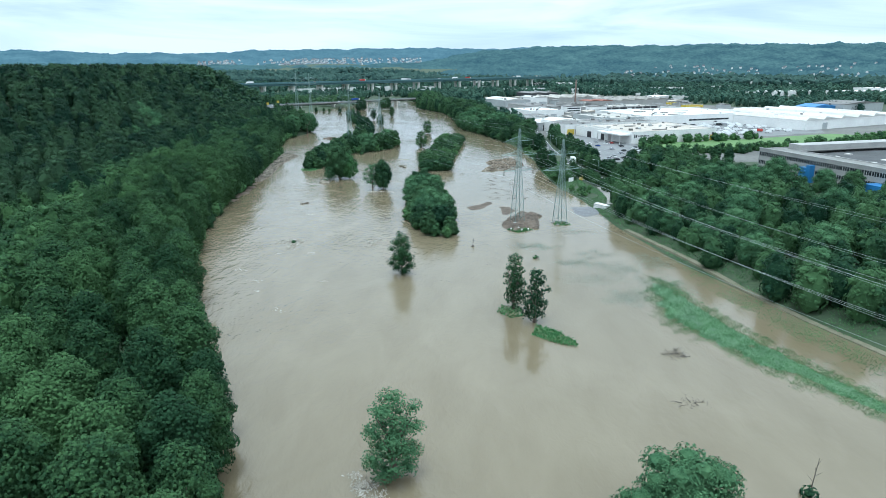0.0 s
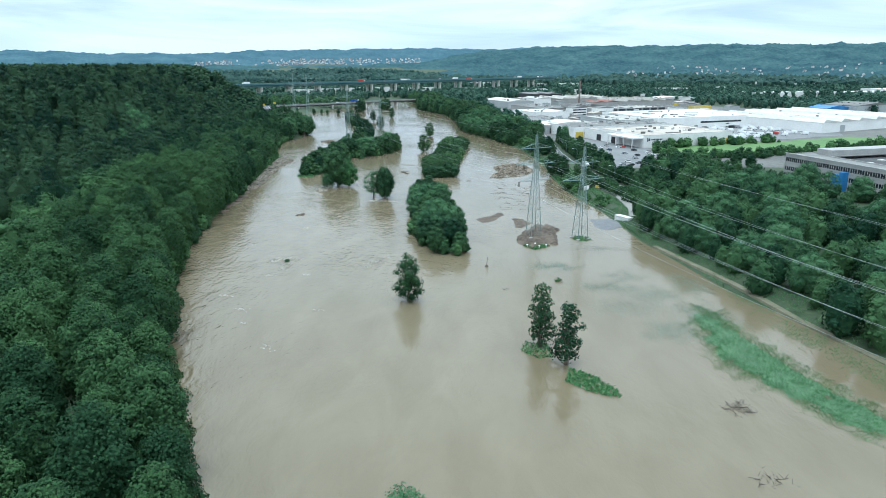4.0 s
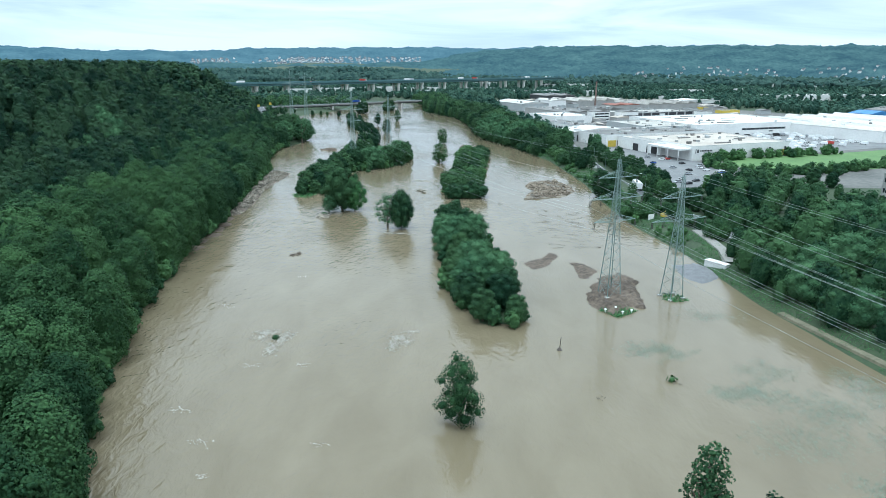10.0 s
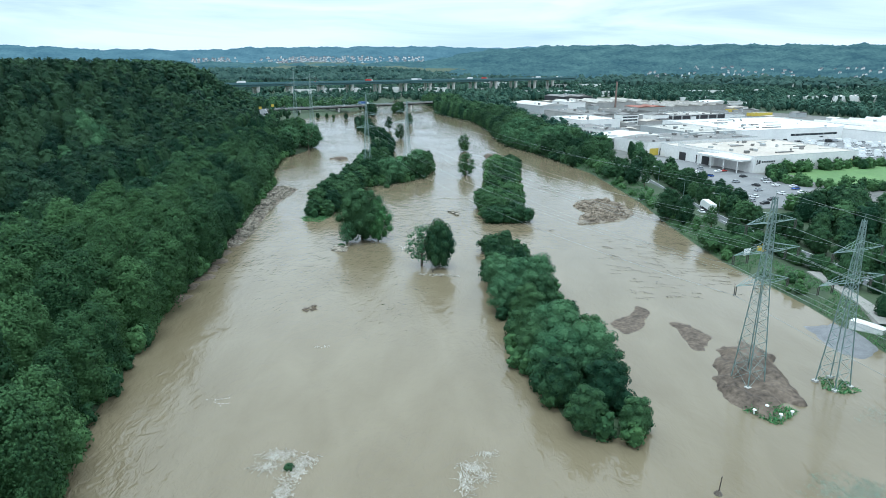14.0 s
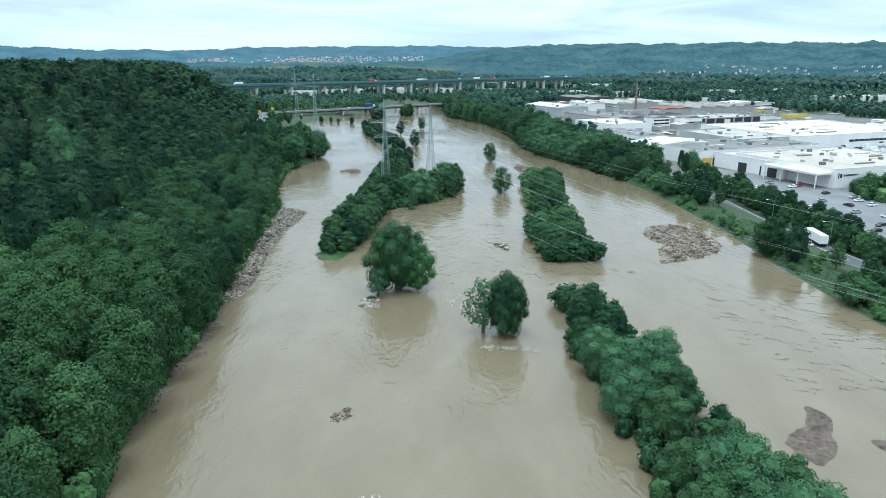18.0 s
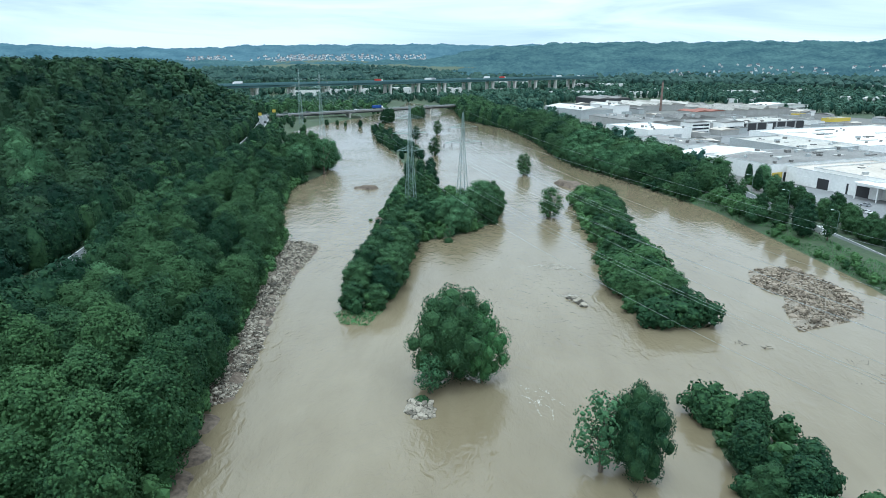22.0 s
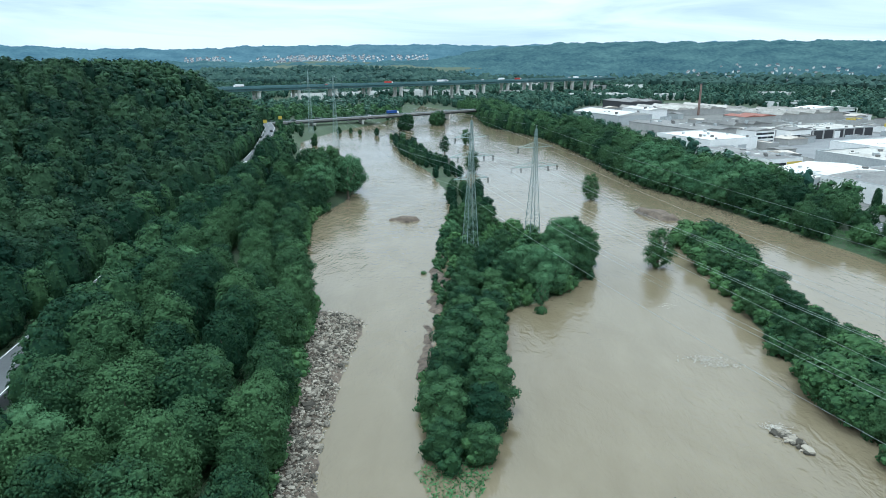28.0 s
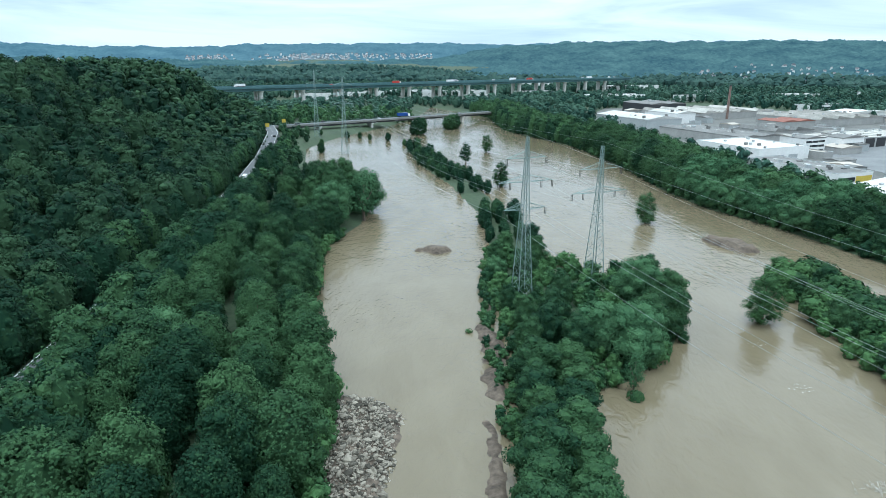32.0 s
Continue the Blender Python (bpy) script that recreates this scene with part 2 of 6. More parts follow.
ISLE_A = [(-20, 330), (-21, 298), (-18, 268), (-17, 249), (-11, 226), (-5, 222), (4, 222), (4, 249), (1, 294), (-5, 335), (-12, 345)]
ISLE_B = [(-5, 511), (-13, 440), (-17, 400), (-17, 380), (-11, 372), (-1, 372), (5, 414), (9, 450), (13, 505), (6, 520)]
ISLE_C = [(-90, 395), (-87, 381), (-79, 379), (-74, 395), (-70, 432), (-68, 446), (-60, 449), (-46, 462), (-37, 478), (-36, 505), (-46, 522), (-62, 530), (-63, 560), (-68, 605), (-76, 655), (-92, 725), (-108, 780), (-121, 800), (-125, 785), (-114, 722), (-95, 653), (-85, 595), (-83, 546), (-85, 512), (-84, 470), (-86, 440)]
ROAD_L_Y, ROAD_L_X = [-140, -20, 100, 230, 300, 360, 394, 430, 480, 534, 563, 621, 705, 817, 880], [-92, -108, -126, -146, -152, -159, -163.5, -168, -173, -177.5, -179, -186, -199, -222, -243]
ROAD_R_Y, ROAD_R_X = [300, 345, 380, 420, 460, 500, 540, 580, 640, 700, 790], [88, 79, 75.5, 72.5, 72.5, 74.5, 76, 78, 76, 70, 60]
WORKS = [(84, 470), (150, 400), (330, 380), (520, 480), (545, 720), (420, 840), (345, 980), (300, 1130), (110, 1160), (48, 1010), (66, 800), (80, 640)]
ISLANDS = [(i, (min(x for x, _ in i), max(x for x, _ in i), min(y for _, y in i), max(y for _, y in i))) for i in (ISLE_A, ISLE_B, ISLE_C)]


def road_line(y):
    return float(np.interp(y, ROAD_L_Y, ROAD_L_X))


def road_rise(y):
    """The height of the road below the hill."""
    return float(np.interp(y, (230, 530, 866), (4.6, 6.2, 8.2)))


def ground_height(x, y):
    """The land's height: river bed, banks, meadows, the wooded hill beside the river and the far ranges."""
    x, y = np.asarray(x, float), np.asarray(y, float)
    sl, sr = x - bank_left(y), bank_right(y) - x
    wet = np.minimum(sl, sr)
    z = np.where(wet > 0, -np.minimum(2.5, 0.25 * wet), 0.0)
    left = np.clip(-sl, 0, None)
    z = np.where(sl < 0, np.minimum(0.3 * left, 3.0) + np.clip((left - 40) / 30, 0, 1) * 2.0, z)
    foot, run = np.interp(y, (560, 800), (-190, -243)), np.interp(y, (560, 800), (125, 62))
    rise = np.clip((foot - x) / run, 0, 1)
    nose = np.clip((980 - y) / 170, 0, 1)
    z = z + np.where(sl < 0, 40 * rise * rise * (3 - 2 * rise) * nose * nose * (3 - 2 * nose), 0)
    right = np.clip(-sr, 0, None)
    z = np.where(sr < 0, np.minimum(0.28 * right, 2.2) - np.clip((right - 14) / 12, 0, 1) * 0.9, z)
    for isle, (x0, x1, y0, y1) in ISLANDS:
        some = (x > x0) & (x < x1) & (y > y0) & (y < y1)
        if some.any():
            near = some & inside(isle, x, y)
            z = np.where(near, np.clip(0.25 * (edge_far(isle, x, y) - 3.0), -0.6, 0.5), z)
    # upland far out
    far = np.hypot(x + 50, y - 170)
    plateau = np.clip((far - 1250) / 1500, 0, 1) ** 1.3 * (38 + 16 * wobble(x, y, 420.0))
    z = z + np.where(far > 1250, plateau, 0)
    return z


def axis_steps(lo, hi, step, end_lo, end_hi, grow=1.13):
    mid = list(np.arange(lo, hi + 0.1, step))
    s, v = step, lo
    while v > end_lo:
        s *= grow
        v -= s
        mid.insert(0, v)
    s, v = step, hi
    while v < end_hi:
        s *= grow
        v += s
        mid.append(v)
    return np.array(mid)


gx, gy = axis_steps(-270, 210, 5, -4300, 4300), axis_steps(-90, 1130, 6, -2500, 4400)
GX, GY = np.meshgrid(gx, gy)
GZ = ground_height(GX, GY)
nx, ny = len(gx), len(gy)
idx = np.arange(nx * ny).reshape(ny, nx)
quads = np.stack([idx[:-1, :-1], idx[:-1, 1:], idx[1:, 1:], idx[1:, :-1]], -1).reshape(-1, 4)
ground = part("ground", raw("ground", np.stack([GX, GY, GZ], -1).reshape(-1, 3), quads, True), soil)
tagged(ground, "green and earthy valley floor with wooded slopes", "ground", kind="structure")

wx, wy = axis_steps(-260, 240, 20, -300, 320), np.arange(-300, 1200, 20.0)
WX, WY = np.meshgrid(wx, wy)
idx = np.arange(WX.size).reshape(WX.shape)
quads = np.stack([idx[:-1, :-1], idx[:-1, 1:], idx[1:, 1:], idx[1:, :-1]], -1).reshape(-1, 4)
water = part("water", raw("water", np.stack([WX, WY, 0 * WX], -1).reshape(-1, 3), quads, True), water_mat)
tagged(water, "wide brown flooded river with rippled silty water", "water", kind="structure")


# ---- trees ----
def ico(level):
    bm = bmesh.new()
    bmesh.ops.create_icosphere(bm, subdivisions=level, radius=1.0)
    v = np.array([q.co[:] for q in bm.verts])
    f = np.array([[q.index for q in p.verts] for p in bm.faces])
    bm.free()
    return v, f


ICO0, ICO1 = ico(1), ico(2)


def leaf_tufts(rng, blobs, count, size, lift=0.2, out=(0.9, 1.06), cards=5):
    """Upright tufts of kite-shaped leaf sprays set all over the outside of a heap of ellipsoids."""
    blobs = np.asarray(blobs, float)
    weight = (blobs[:, 3:] ** 2).mean(1)
    pick = rng.choice(len(blobs), int(count * 3.0), p=weight / weight.sum())
    way = rng.normal(size=(len(pick), 3))
    way /= np.linalg.norm(way, axis=1, keepdims=True)
    p = blobs[pick, :3] + way * blobs[pick, 3:] * rng.uniform(*out, (len(pick), 1))
    keep = way[:, 2] > rng.uniform(-1.0, -0.2, len(pick))
    for k, blob in enumerate(blobs):
        deep = (((p - blob[:3]) / blob[3:]) ** 2).sum(1) < 0.8
        keep &= ~(deep & (pick != k))
    p, way = p[keep][:count], way[keep][:count]
    middle = blobs[0]
    whole = (p - middle[:3]) / middle[3:]
    whole /= np.linalg.norm(whole, axis=1, keepdims=True) + 1e-6
    grow = way * 0.55 + whole * 0.45 + rng.normal(size=p.shape) * 0.12 + (0, 0, lift)
    grow /= np.linalg.norm(grow, axis=1, keepdims=True)
    length = size * rng.uniform(0.7, 1.3, (len(p), 1))
    sprays = []
    for k in range(cards):
        face = grow + rng.normal(size=p.shape) * 0.42
        face /= np.linalg.norm(face, axis=1, keepdims=True)
        e1 = np.cross(face, rng.normal(size=p.shape))
        e1 /= np.linalg.norm(e1, axis=1, keepdims=True)
        e2 = np.cross(face, e1)
        at = p + face * length * 0.45
        r = length * rng.uniform(0.34, 0.58, (len(p), 1))
        sprays.append(np.stack([at + e1 * r * 1.2, at - e1 * r * 0.5 + e2 * r * 0.8, at - e1 * r * 0.6 - e2 * r * 0.7], 1))
    v = np.concatenate(sprays).reshape(-1, 3)
    return v, np.arange(len(v)).reshape(-1, 3)


def heap(rng, blobs, count, size, core, shrink=0.86, lift=0.2, out=(0.9, 1.06), cores=999, cards=5):
    """Leaf tufts round rough leafy cores: vertices and triangles."""
    v, f = leaf_tufts(rng, blobs, count, size, lift, out, cards)
    vs, fs, n = [v], [f], len(v)
    for k, b in enumerate(blobs[:cores]):
        ball = core if k or count < 60 else ICO1
        c = ball[0] * (1 + 0.08 * rng.normal(size=(len(ball[0]), 1))) * np.asarray(b[3:]) * shrink + np.asarray(b[:3])
        vs.append(c)
        fs.append(ball[1] + n)
        n += len(c)
    return np.concatenate(vs), np.concatenate(fs)


def crown_blobs(rng, h, r, base, n, clump, shape="round", fill=0.62):
    """Ellipsoids of a crown from height base to h with radius r."""
    mid, lop = base + 0.43 * (h - base), rng.uniform(0, 6.28)
    half = h - mid
    out = [(0, 0, mid, r * fill, r * fill, half * (fill + 0.1))]
    for k in range(n):
        u = (k + 0.5) / n
        ang = k * 2.39996 + rng.uniform(-0.4, 0.4)
        up = 1 - 2 * u
        ring = math.sqrt(max(0.0, 1 - up * up))
        if shape == "column":
            ring = (0.55 + 0.5 * rng.random()) * (1 - 0.62 * max(0, up))
        elif shape == "cone":
            ring = 0.25 + 0.75 * u
        c = clump * r * rng.uniform(0.75, 1.2)
        d = (r - c * 0.8) * rng.uniform(0.72, 1.12) * (1 + 0.14 * math.sin(2 * ang + lop))
        out.append((math.cos(ang) * ring * d, math.sin(ang) * ring * d, mid + (up if up > 0 else 0.7 * up) * (half - c * 0.6), c, c, c * rng.uniform(0.75, 1.0)))
    return out


def trunk_mesh(rng, h, r, limbs, spread):
    bm = bmesh.new()
    bar(bm, (0, 0, -1.5), (0, 0, 0.25 * h), r * 1.35, r, 7)
    bar(bm, (0, 0, 0.25 * h), (rng.uniform(-0.3, 0.3), rng.uniform(-0.3, 0.3), 0.78 * h), r, r * 0.3, 6)
    for k in range(limbs):
        a, z = k * 2.4 + rng.uniform(-0.3, 0.3), h * rng.uniform(0.22, 0.5)
        tip = Vector((math.cos(a) * spread, math.sin(a) * spread, z + h * rng.uniform(0.15, 0.35)))
        bar(bm, (0, 0, z), tip * 0.55 + Vector((0, 0, z * 0.35)), r * 0.55, r * 0.32, 5)
        bar(bm, tip * 0.55 + Vector((0, 0, z * 0.35)), tip, r * 0.32, r * 0.1, 5)
    data = bpy.data.meshes.new("trunk")
    bm.to_mesh(data)
    bm.free()
    data.materials.append(bark)
    return data


KINDS = {}


def tree_kind(key, seed, h, r, base, n, clump, count, size, leaf, shape="round", limbs=5, core=ICO0, shrink=0.86, lift=0.15, out=(0.9, 1.08), fill=0.72):
    rng = np.random.default_rng(seed)
    v, f = heap(rng, crown_blobs(rng, h, r, base, n, clump, shape, fill), count, size, core, shrink, lift, out)
    crown = raw("crown", v, f)
    crown.materials.append(leaf)
    KINDS[key] = (crown, trunk_mesh(rng, h, 0.028 * h, limbs, r * 0.6), h)


for k in range(3):
    tree_kind(("bank", k), 10 + k, 20, 5.3, 0.2, 26, 0.29, 4600, 0.40, leaf_bank, shrink=0.70, out=(0.74, 1.14), fill=0.82)
    tree_kind(("tall", k), 15 + k, 15, 5.0, 0.2, 24, 0.28, 3400, 0.35, leaf_dark, shrink=0.76, out=(0.80, 1.12), fill=0.84)
    tree_kind(("ash", k), 20 + k, 14, 5.0, 0.0, 24, 0.33, 3200, 0.33, leaf_dark, fill=0.74)
    tree_kind(("willow", k), 30 + k, 12, 5.8, 0.1, 26, 0.33, 5200, 0.26, leaf_willow, shrink=0.76, out=(0.80, 1.14), fill=0.68)
    tree_kind(("bush", k), 40 + k, 4.5, 3.2, -0.3, 14, 0.38, 600, 0.40, leaf_bank, limbs=3)
tree_kind(("alder", 0), 50, 15, 3.3, 0.8, 30, 0.32, 1500, 0.40, leaf_dark, "column", 14, shrink=0.4, out=(0.6, 1.3), fill=0.3)
tree_kind(("alder", 1), 51, 14, 3.0, 1.0, 26, 0.32, 1300, 0.40, leaf_dark, "column", 14, shrink=0.4, out=(0.6, 1.3), fill=0.3)
tree_kind(("slim", 0), 52, 11, 3.4, 1.2, 16, 0.38, 800, 0.40, leaf_dark, "round", 7, shrink=0.6, fill=0.5)
tree_kind(("light", 0), 53, 12, 4.0, 1.2, 20, 0.34, 1300, 0.36, leaf_willow, "round", 7, shrink=0.45, out=(0.7, 1.2), fill=0.4)
tree_kind(("sallow", 0), 55, 12, 3.7, 0.2, 26, 0.30, 5600, 0.20, leaf_willow, "round", 12, shrink=0.5, lift=0.5, out=(0.65, 1.3), fill=0.5)
tree_kind(("cone", 0), 54, 12, 3.4, 0.4, 26, 0.36, 1500, 0.40, leaf_dark, "cone", 4)
tree_kind(("spread", 0), 57, 15, 8.2, 0.4, 40, 0.25, 8000, 0.27, leaf_dark, "round", 9, shrink=0.82, out=(0.85, 1.15), fill=0.7)
tree_kind(("spread", 1), 58, 14, 7.4, 0.4, 36, 0.26, 7000, 0.26, leaf_bright, "round", 9, shrink=0.75, out=(0.8, 1.2), fill=0.6)
for k in range(2):
    tree_kind(("lone", k), 60 + k, 14, 5.0, 0.0, 24, 0.32, 4600, 0.26, leaf_bank, limbs=8, shrink=0.6, out=(0.72, 1.22), fill=0.55)


TREE_NAMES = {"willow": "willow", "light": "willow", "sallow": "willow", "bush": "bush", "cone": "evergreen_tree", "bank": "bank_tree", "tall": "bank_tree"}


def tree(kind, variant, x, y, height, label, group="", z=None, wide=1.0, category="tree"):
    crown, trunk, h = KINDS[(kind, variant)]
    if z is None:
        z = float(ground_height(x, y))
    s = height / h
    top = new(TREE_NAMES.get(kind, "tree"))
    top.matrix_basis = Matrix.LocRotScale((x, y, max(z, -0.4)), Euler((0, 0, random.uniform(0, 6.28))), (s * wide, s * wide, s))
    tagged(top, label, "bush" if kind == "bush" else category, group)
    part("trunk", trunk, None, top)
    part("crown", crown, None, top)
    return top


def scatter(poly, gap, seed, jitter=0.35):
    """Places at about even gaps inside a polygon."""
    rng = np.random.default_rng(seed)
    xs, ys = zip(*poly)
    px, py = np.meshgrid(np.arange(min(xs), max(xs), gap), np.arange(min(ys), max(ys), gap * 0.87))
    px = px + (np.arange(px.shape[0]) % 2)[:, None] * gap / 2
    px, py = px + rng.uniform(-jitter, jitter, px.shape) * gap, py + rng.uniform(-jitter, jitter, py.shape) * gap
    ok = inside(poly, px, py)
    return px[ok], py[ok]


def in_view(x, y):
    """The wedge of land that can ever come into sight from the river's line."""
    return abs(x) < 0.76 * max(y, 0) + 34


def woods(name, label, spots, heights, kinds, leaf, category="woodland"):
    """Many far trees as one mesh."""
    vs, fs, tones, n = [], [], [], 0
    rng = np.random.default_rng(len(spots))
    for (x, y, z), h in zip(spots, heights):
        v, f = kinds[rng.integers(len(kinds))]
        a = rng.uniform(0, 6.28)
        c, s = math.cos(a) * h, math.sin(a) * h
        w = rng.uniform(0.88, 1.14)
        vs.append(np.stack([(v[:, 0] * c - v[:, 1] * s) * w + x, (v[:, 0] * s + v[:, 1] * c) * w + y, v[:, 2] * h + z], 1))
        tones.append(np.full(len(v), rng.uniform(-0.42, 0.42)))
        fs.append(f + n)
        n += len(v)
    ob = part(name, raw(name, np.concatenate(vs), np.concatenate(fs)), leaf)
    ob.data.attributes.new("tone", "FLOAT", "POINT").data.foreach_set("value", np.concatenate(tones).astype(np.float32))
    return tagged(ob, label, category, kind="stuff")


def far_kinds(seed, count, size, n, clump, core, r=0.36, base=0.1, shape="round", fill=0.74, cores=999, cards=5):
    out = []
    for k in range(4):
        rng = np.random.default_rng(seed + k)
        out.append(heap(rng, crown_blobs(rng, 1.0, r, base, n, clump, shape, fill), count, size, core, 0.88, 0.15, (0.92, 1.06), cores, cards))
    return out


DENSE = far_kinds(70, 620, 0.036, 14, 0.32, ICO0, 0.33, 0.0, fill=0.86)
MID = far_kinds(74, 330, 0.050, 12, 0.34, ICO0, 0.33, 0.0, fill=0.86)
SCRUB = far_kinds(75, 100, 0.09, 8, 0.42, ICO0, 0.46, 0.0)
LOW = far_kinds(80, 44, 0.10, 7, 0.46, ICO0, 0.40, 0.05, cores=3, cards=4)
TINY = [(ICO0[0] * (0.42, 0.42, 0.5) * (1 + 0.16 * np.random.default_rng(k).normal(size=(len(ICO0[0]), 1))) + (0, 0, 0.45), ICO0[1]) for k in range(4)]

# ---- the wooded bank and hillside ----
LEFT_LABEL = "tall broad bank tree with dense mid-green crown"
rng = np.random.default_rng(5)
rear, rear_tall, rear_dark, dark_tall = [], [], [], []
CLEARING = [(-167, 397), (-169, 388), (-150, 366), (-144, 370), (-157, 390)]

for y in np.arange(16, 332, 10.0):
    for row in range(8):
        x = float(bank_left(y)) - 2.0 - row * 9.8 + rng.uniform(-1.5, 1.5)
        yy = y + rng.uniform(-2, 2) + (row % 2) * 5.0
        x += float(np.interp(yy, (95, 135), (4.0, 0.0)))
        h = rng.uniform(16.5, 22.0) - (row == 0) * 1.5
        if row < 4 and in_view(x + 14, yy):
            tree("bank", int(rng.integers(3)), x, yy, h, LEFT_LABEL, "trees along the wooded river bank", wide=rng.uniform(0.9, 1.12))
        elif row >= 4 and in_view(x, yy) and abs(x - road_line(yy)) > 8:
            rear.append((x, yy, 2.0))
            rear_tall.append(h * (0.95 if row < 6 else 0.6))
for y in np.arange(336, 556, 9.4):
    for row in range(6):
        x = float(bank_left(y)) - 3.0 - row * 9.6 + rng.uniform(-1.5, 1.5)
        yy = y + rng.uniform(-1.8, 1.8) + (row % 2) * 4.7
        h = rng.uniform(11.5, 16.5) - (row == 0) * 1.0
        if inside(CLEARING, x, yy):
            rear_dark.append((x, yy, 2.5))
            dark_tall.append(rng.uniform(3.0, 4.5))
            continue
        if row == 3 and rng.random() < 0.12 and x > road_line(yy) + 8:
            tree("willow", int(rng.integers(3)), x, yy, h, "pale green tree among darker ones", "trees along the wooded river bank", wide=1.0)
        elif row < 4 and x > road_line(yy) + 8:
            tree("tall", int(rng.integers(3)), x, yy, h, "rounded dark green tree above the stony bank", "trees along the wooded river bank", wide=rng.uniform(0.92, 1.15))
        elif x > road_line(yy) + 9:
            rear_dark.append((x, yy, 3.0))
            dark_tall.append(h)
for y in np.arange(250, 560, 6.2):
    if 380 < y < 404:
        continue
    for off, low, high in ((7.5, 11.5, 15.5), (14.5, 12, 16), (-9.5, 12, 16)):
        if inside(CLEARING, road_line(y) + off, y):
            continue
        rear_dark.append((road_line(y) + off + rng.uniform(-1, 1), y + rng.uniform(-2, 2), 3.5))
        dark_tall.append(rng.uniform(low, high))
for y in np.arange(560, 864, 5.6):
    for off, low, high in ((7.5, 9.0, 12.5), (-8.5, 7.5, 12.0)):
        if off > 0 and (y > 690 or 618 < y < 640):
            continue
        rear_dark.append((road_line(y) + off + rng.uniform(-0.8, 0.8), y + rng.uniform(-2, 2), road_rise(y) - 1.5))
        dark_tall.append(rng.uniform(low, high))
scrub = [(float(bank_left(y)) + rng.uniform(-2.5, 0.8), y, -0.2) for y in np.arange(20, 560, 2.6)]
woods("bank_scrub", "low green scrub hanging over the water's edge", scrub, [rng.uniform(3.5, 6.5) for _ in scrub], SCRUB, leaf_bank, "scrub")
for x, y, h, w in ((-167, 566, 15, 1.15), (-169, 584, 12, 1.1), (-172, 600, 11, 1.1), (-161, 612, 14, 1.1), (-152, 620, 15, 1.15), (-160, 598, 12, 1.1)):
    tree("tall", int(rng.integers(3)), x, y, h, "broad rounded tree between the road and the bay", "trees round the bay", wide=w)
for x, y, h, kind in ((-136, 556, 15, "ash"), (-137, 570, 16, "willow"), (-131, 592, 17, "ash"), (-127, 583, 19, "light"), (-143, 603, 18, "ash"), (-148, 588, 14, "ash"), (-139, 616, 18, "ash"), (-138, 585, 17, "ash"), (-128, 600, 17, "willow")):
    tree(kind, 0, x, y, h, "spreading tree at the edge of a flooded bay", "trees round the bay")

woods("bank_wood", "tall green wood behind the front row of bank trees", rear, rear_tall, DENSE, leaf_bank)
woods("bank_wood", "dark rounded trees between the stony bank and the hill", rear_dark, dark_tall, DENSE, leaf_dark)
verge = [(float(np.interp(y, ROAD_L_Y, ROAD_L_X)) + (rng.uniform(7.5, 14) if side > 0 else rng.uniform(-26, -8)), y + rng.uniform(-2, 2), road_rise(y) - 0.7) for y in np.arange(632, 890, 1.5) for side in (-1, 1)]
px, py = scatter([(-330, 880), (-250, 890), (-200, 912), (-150, 955), (-125, 985), (-135, 1040), (-330, 1060)], 10.5, 77)
nook = [(x, y, float(ground_height(x, y)) - 0.3) for x, y in zip(px, py) if (x + 236) * 154 - (y - 861) * 190 < -14 * 244]
woods("valley_wood", "rounded trees between the road bridge and the viaduct", nook, [rng.uniform(7, 12) for _ in nook], LOW, leaf_dark)
woods("verge_scrub", "low bushes and rough herbs beside the road", verge, [rng.uniform(2.5, 6.5) if p[0] < road_line(p[1]) or p[1] < 760 else rng.uniform(1.5, 3.0) for p in verge], SCRUB, leaf_dark, "scrub")
spots, tall = [], []
hx, hy = scatter([(-560, -60), (-10, -60), (-30, 60), (-75, 180), (-100, 300), (-125, 545), (-140, 600), (-175, 700), (-205, 870), (-262, 905), (-300, 1010), (-560, 1010)], 9.8, 3)
for x, y in zip(hx, hy):
    if not in_view(x, y):
        continue
    off = float(bank_left(y)) - x
    if off < (70 if y < 335 else 49 if y < 560 else 6) or (y < 874 and -8.0 < x - road_line(y) < (7.0 if y < 620 else 10.0)):
        continue
    if (x < -350 and rng.random() < 0.6) or (-146 > x > -168 and 550 < y < 612):
        continue
    spots.append((x, y, float(ground_height(x, y)) - 0.5))
    tall.append(rng.uniform(12.0, 18.5) if y < 560 or x < float(np.interp(y, ROAD_L_Y, ROAD_L_X)) else rng.uniform(5.5, 9.0))
close = [k for k, p in enumerate(spots) if p[0] > -255 and p[1] < 500]
near = [k for k, p in enumerate(spots) if p[0] > -330 and p[1] < 700 and k not in set(close)]
rest = [k for k in range(len(spots)) if k not in set(near) | set(close)]
woods("hillside_wood", "dense dark green wood at the foot of the hill", [spots[k] for k in close], [tall[k] for k in close], DENSE, leaf_wood)
woods("hillside_wood", "dense dark green deciduous wood covering the hillside", [spots[k] for k in near], [tall[k] for k in near], MID, leaf_wood)
woods("hillside_wood", "dense dark green wood on the farther slope", [spots[k] for k in rest], [tall[k] for k in rest], LOW, leaf_wood)
for x, y, h in ((-214, 470, 20), (-224, 481, 19), (-234, 492, 18), (-207, 455, 17), (-212, 434, 14)):
    tree("willow", 1, x, y, h, "tall pale green tree rising at the foot of the hill", "pale trees at the hill foot", wide=0.8)

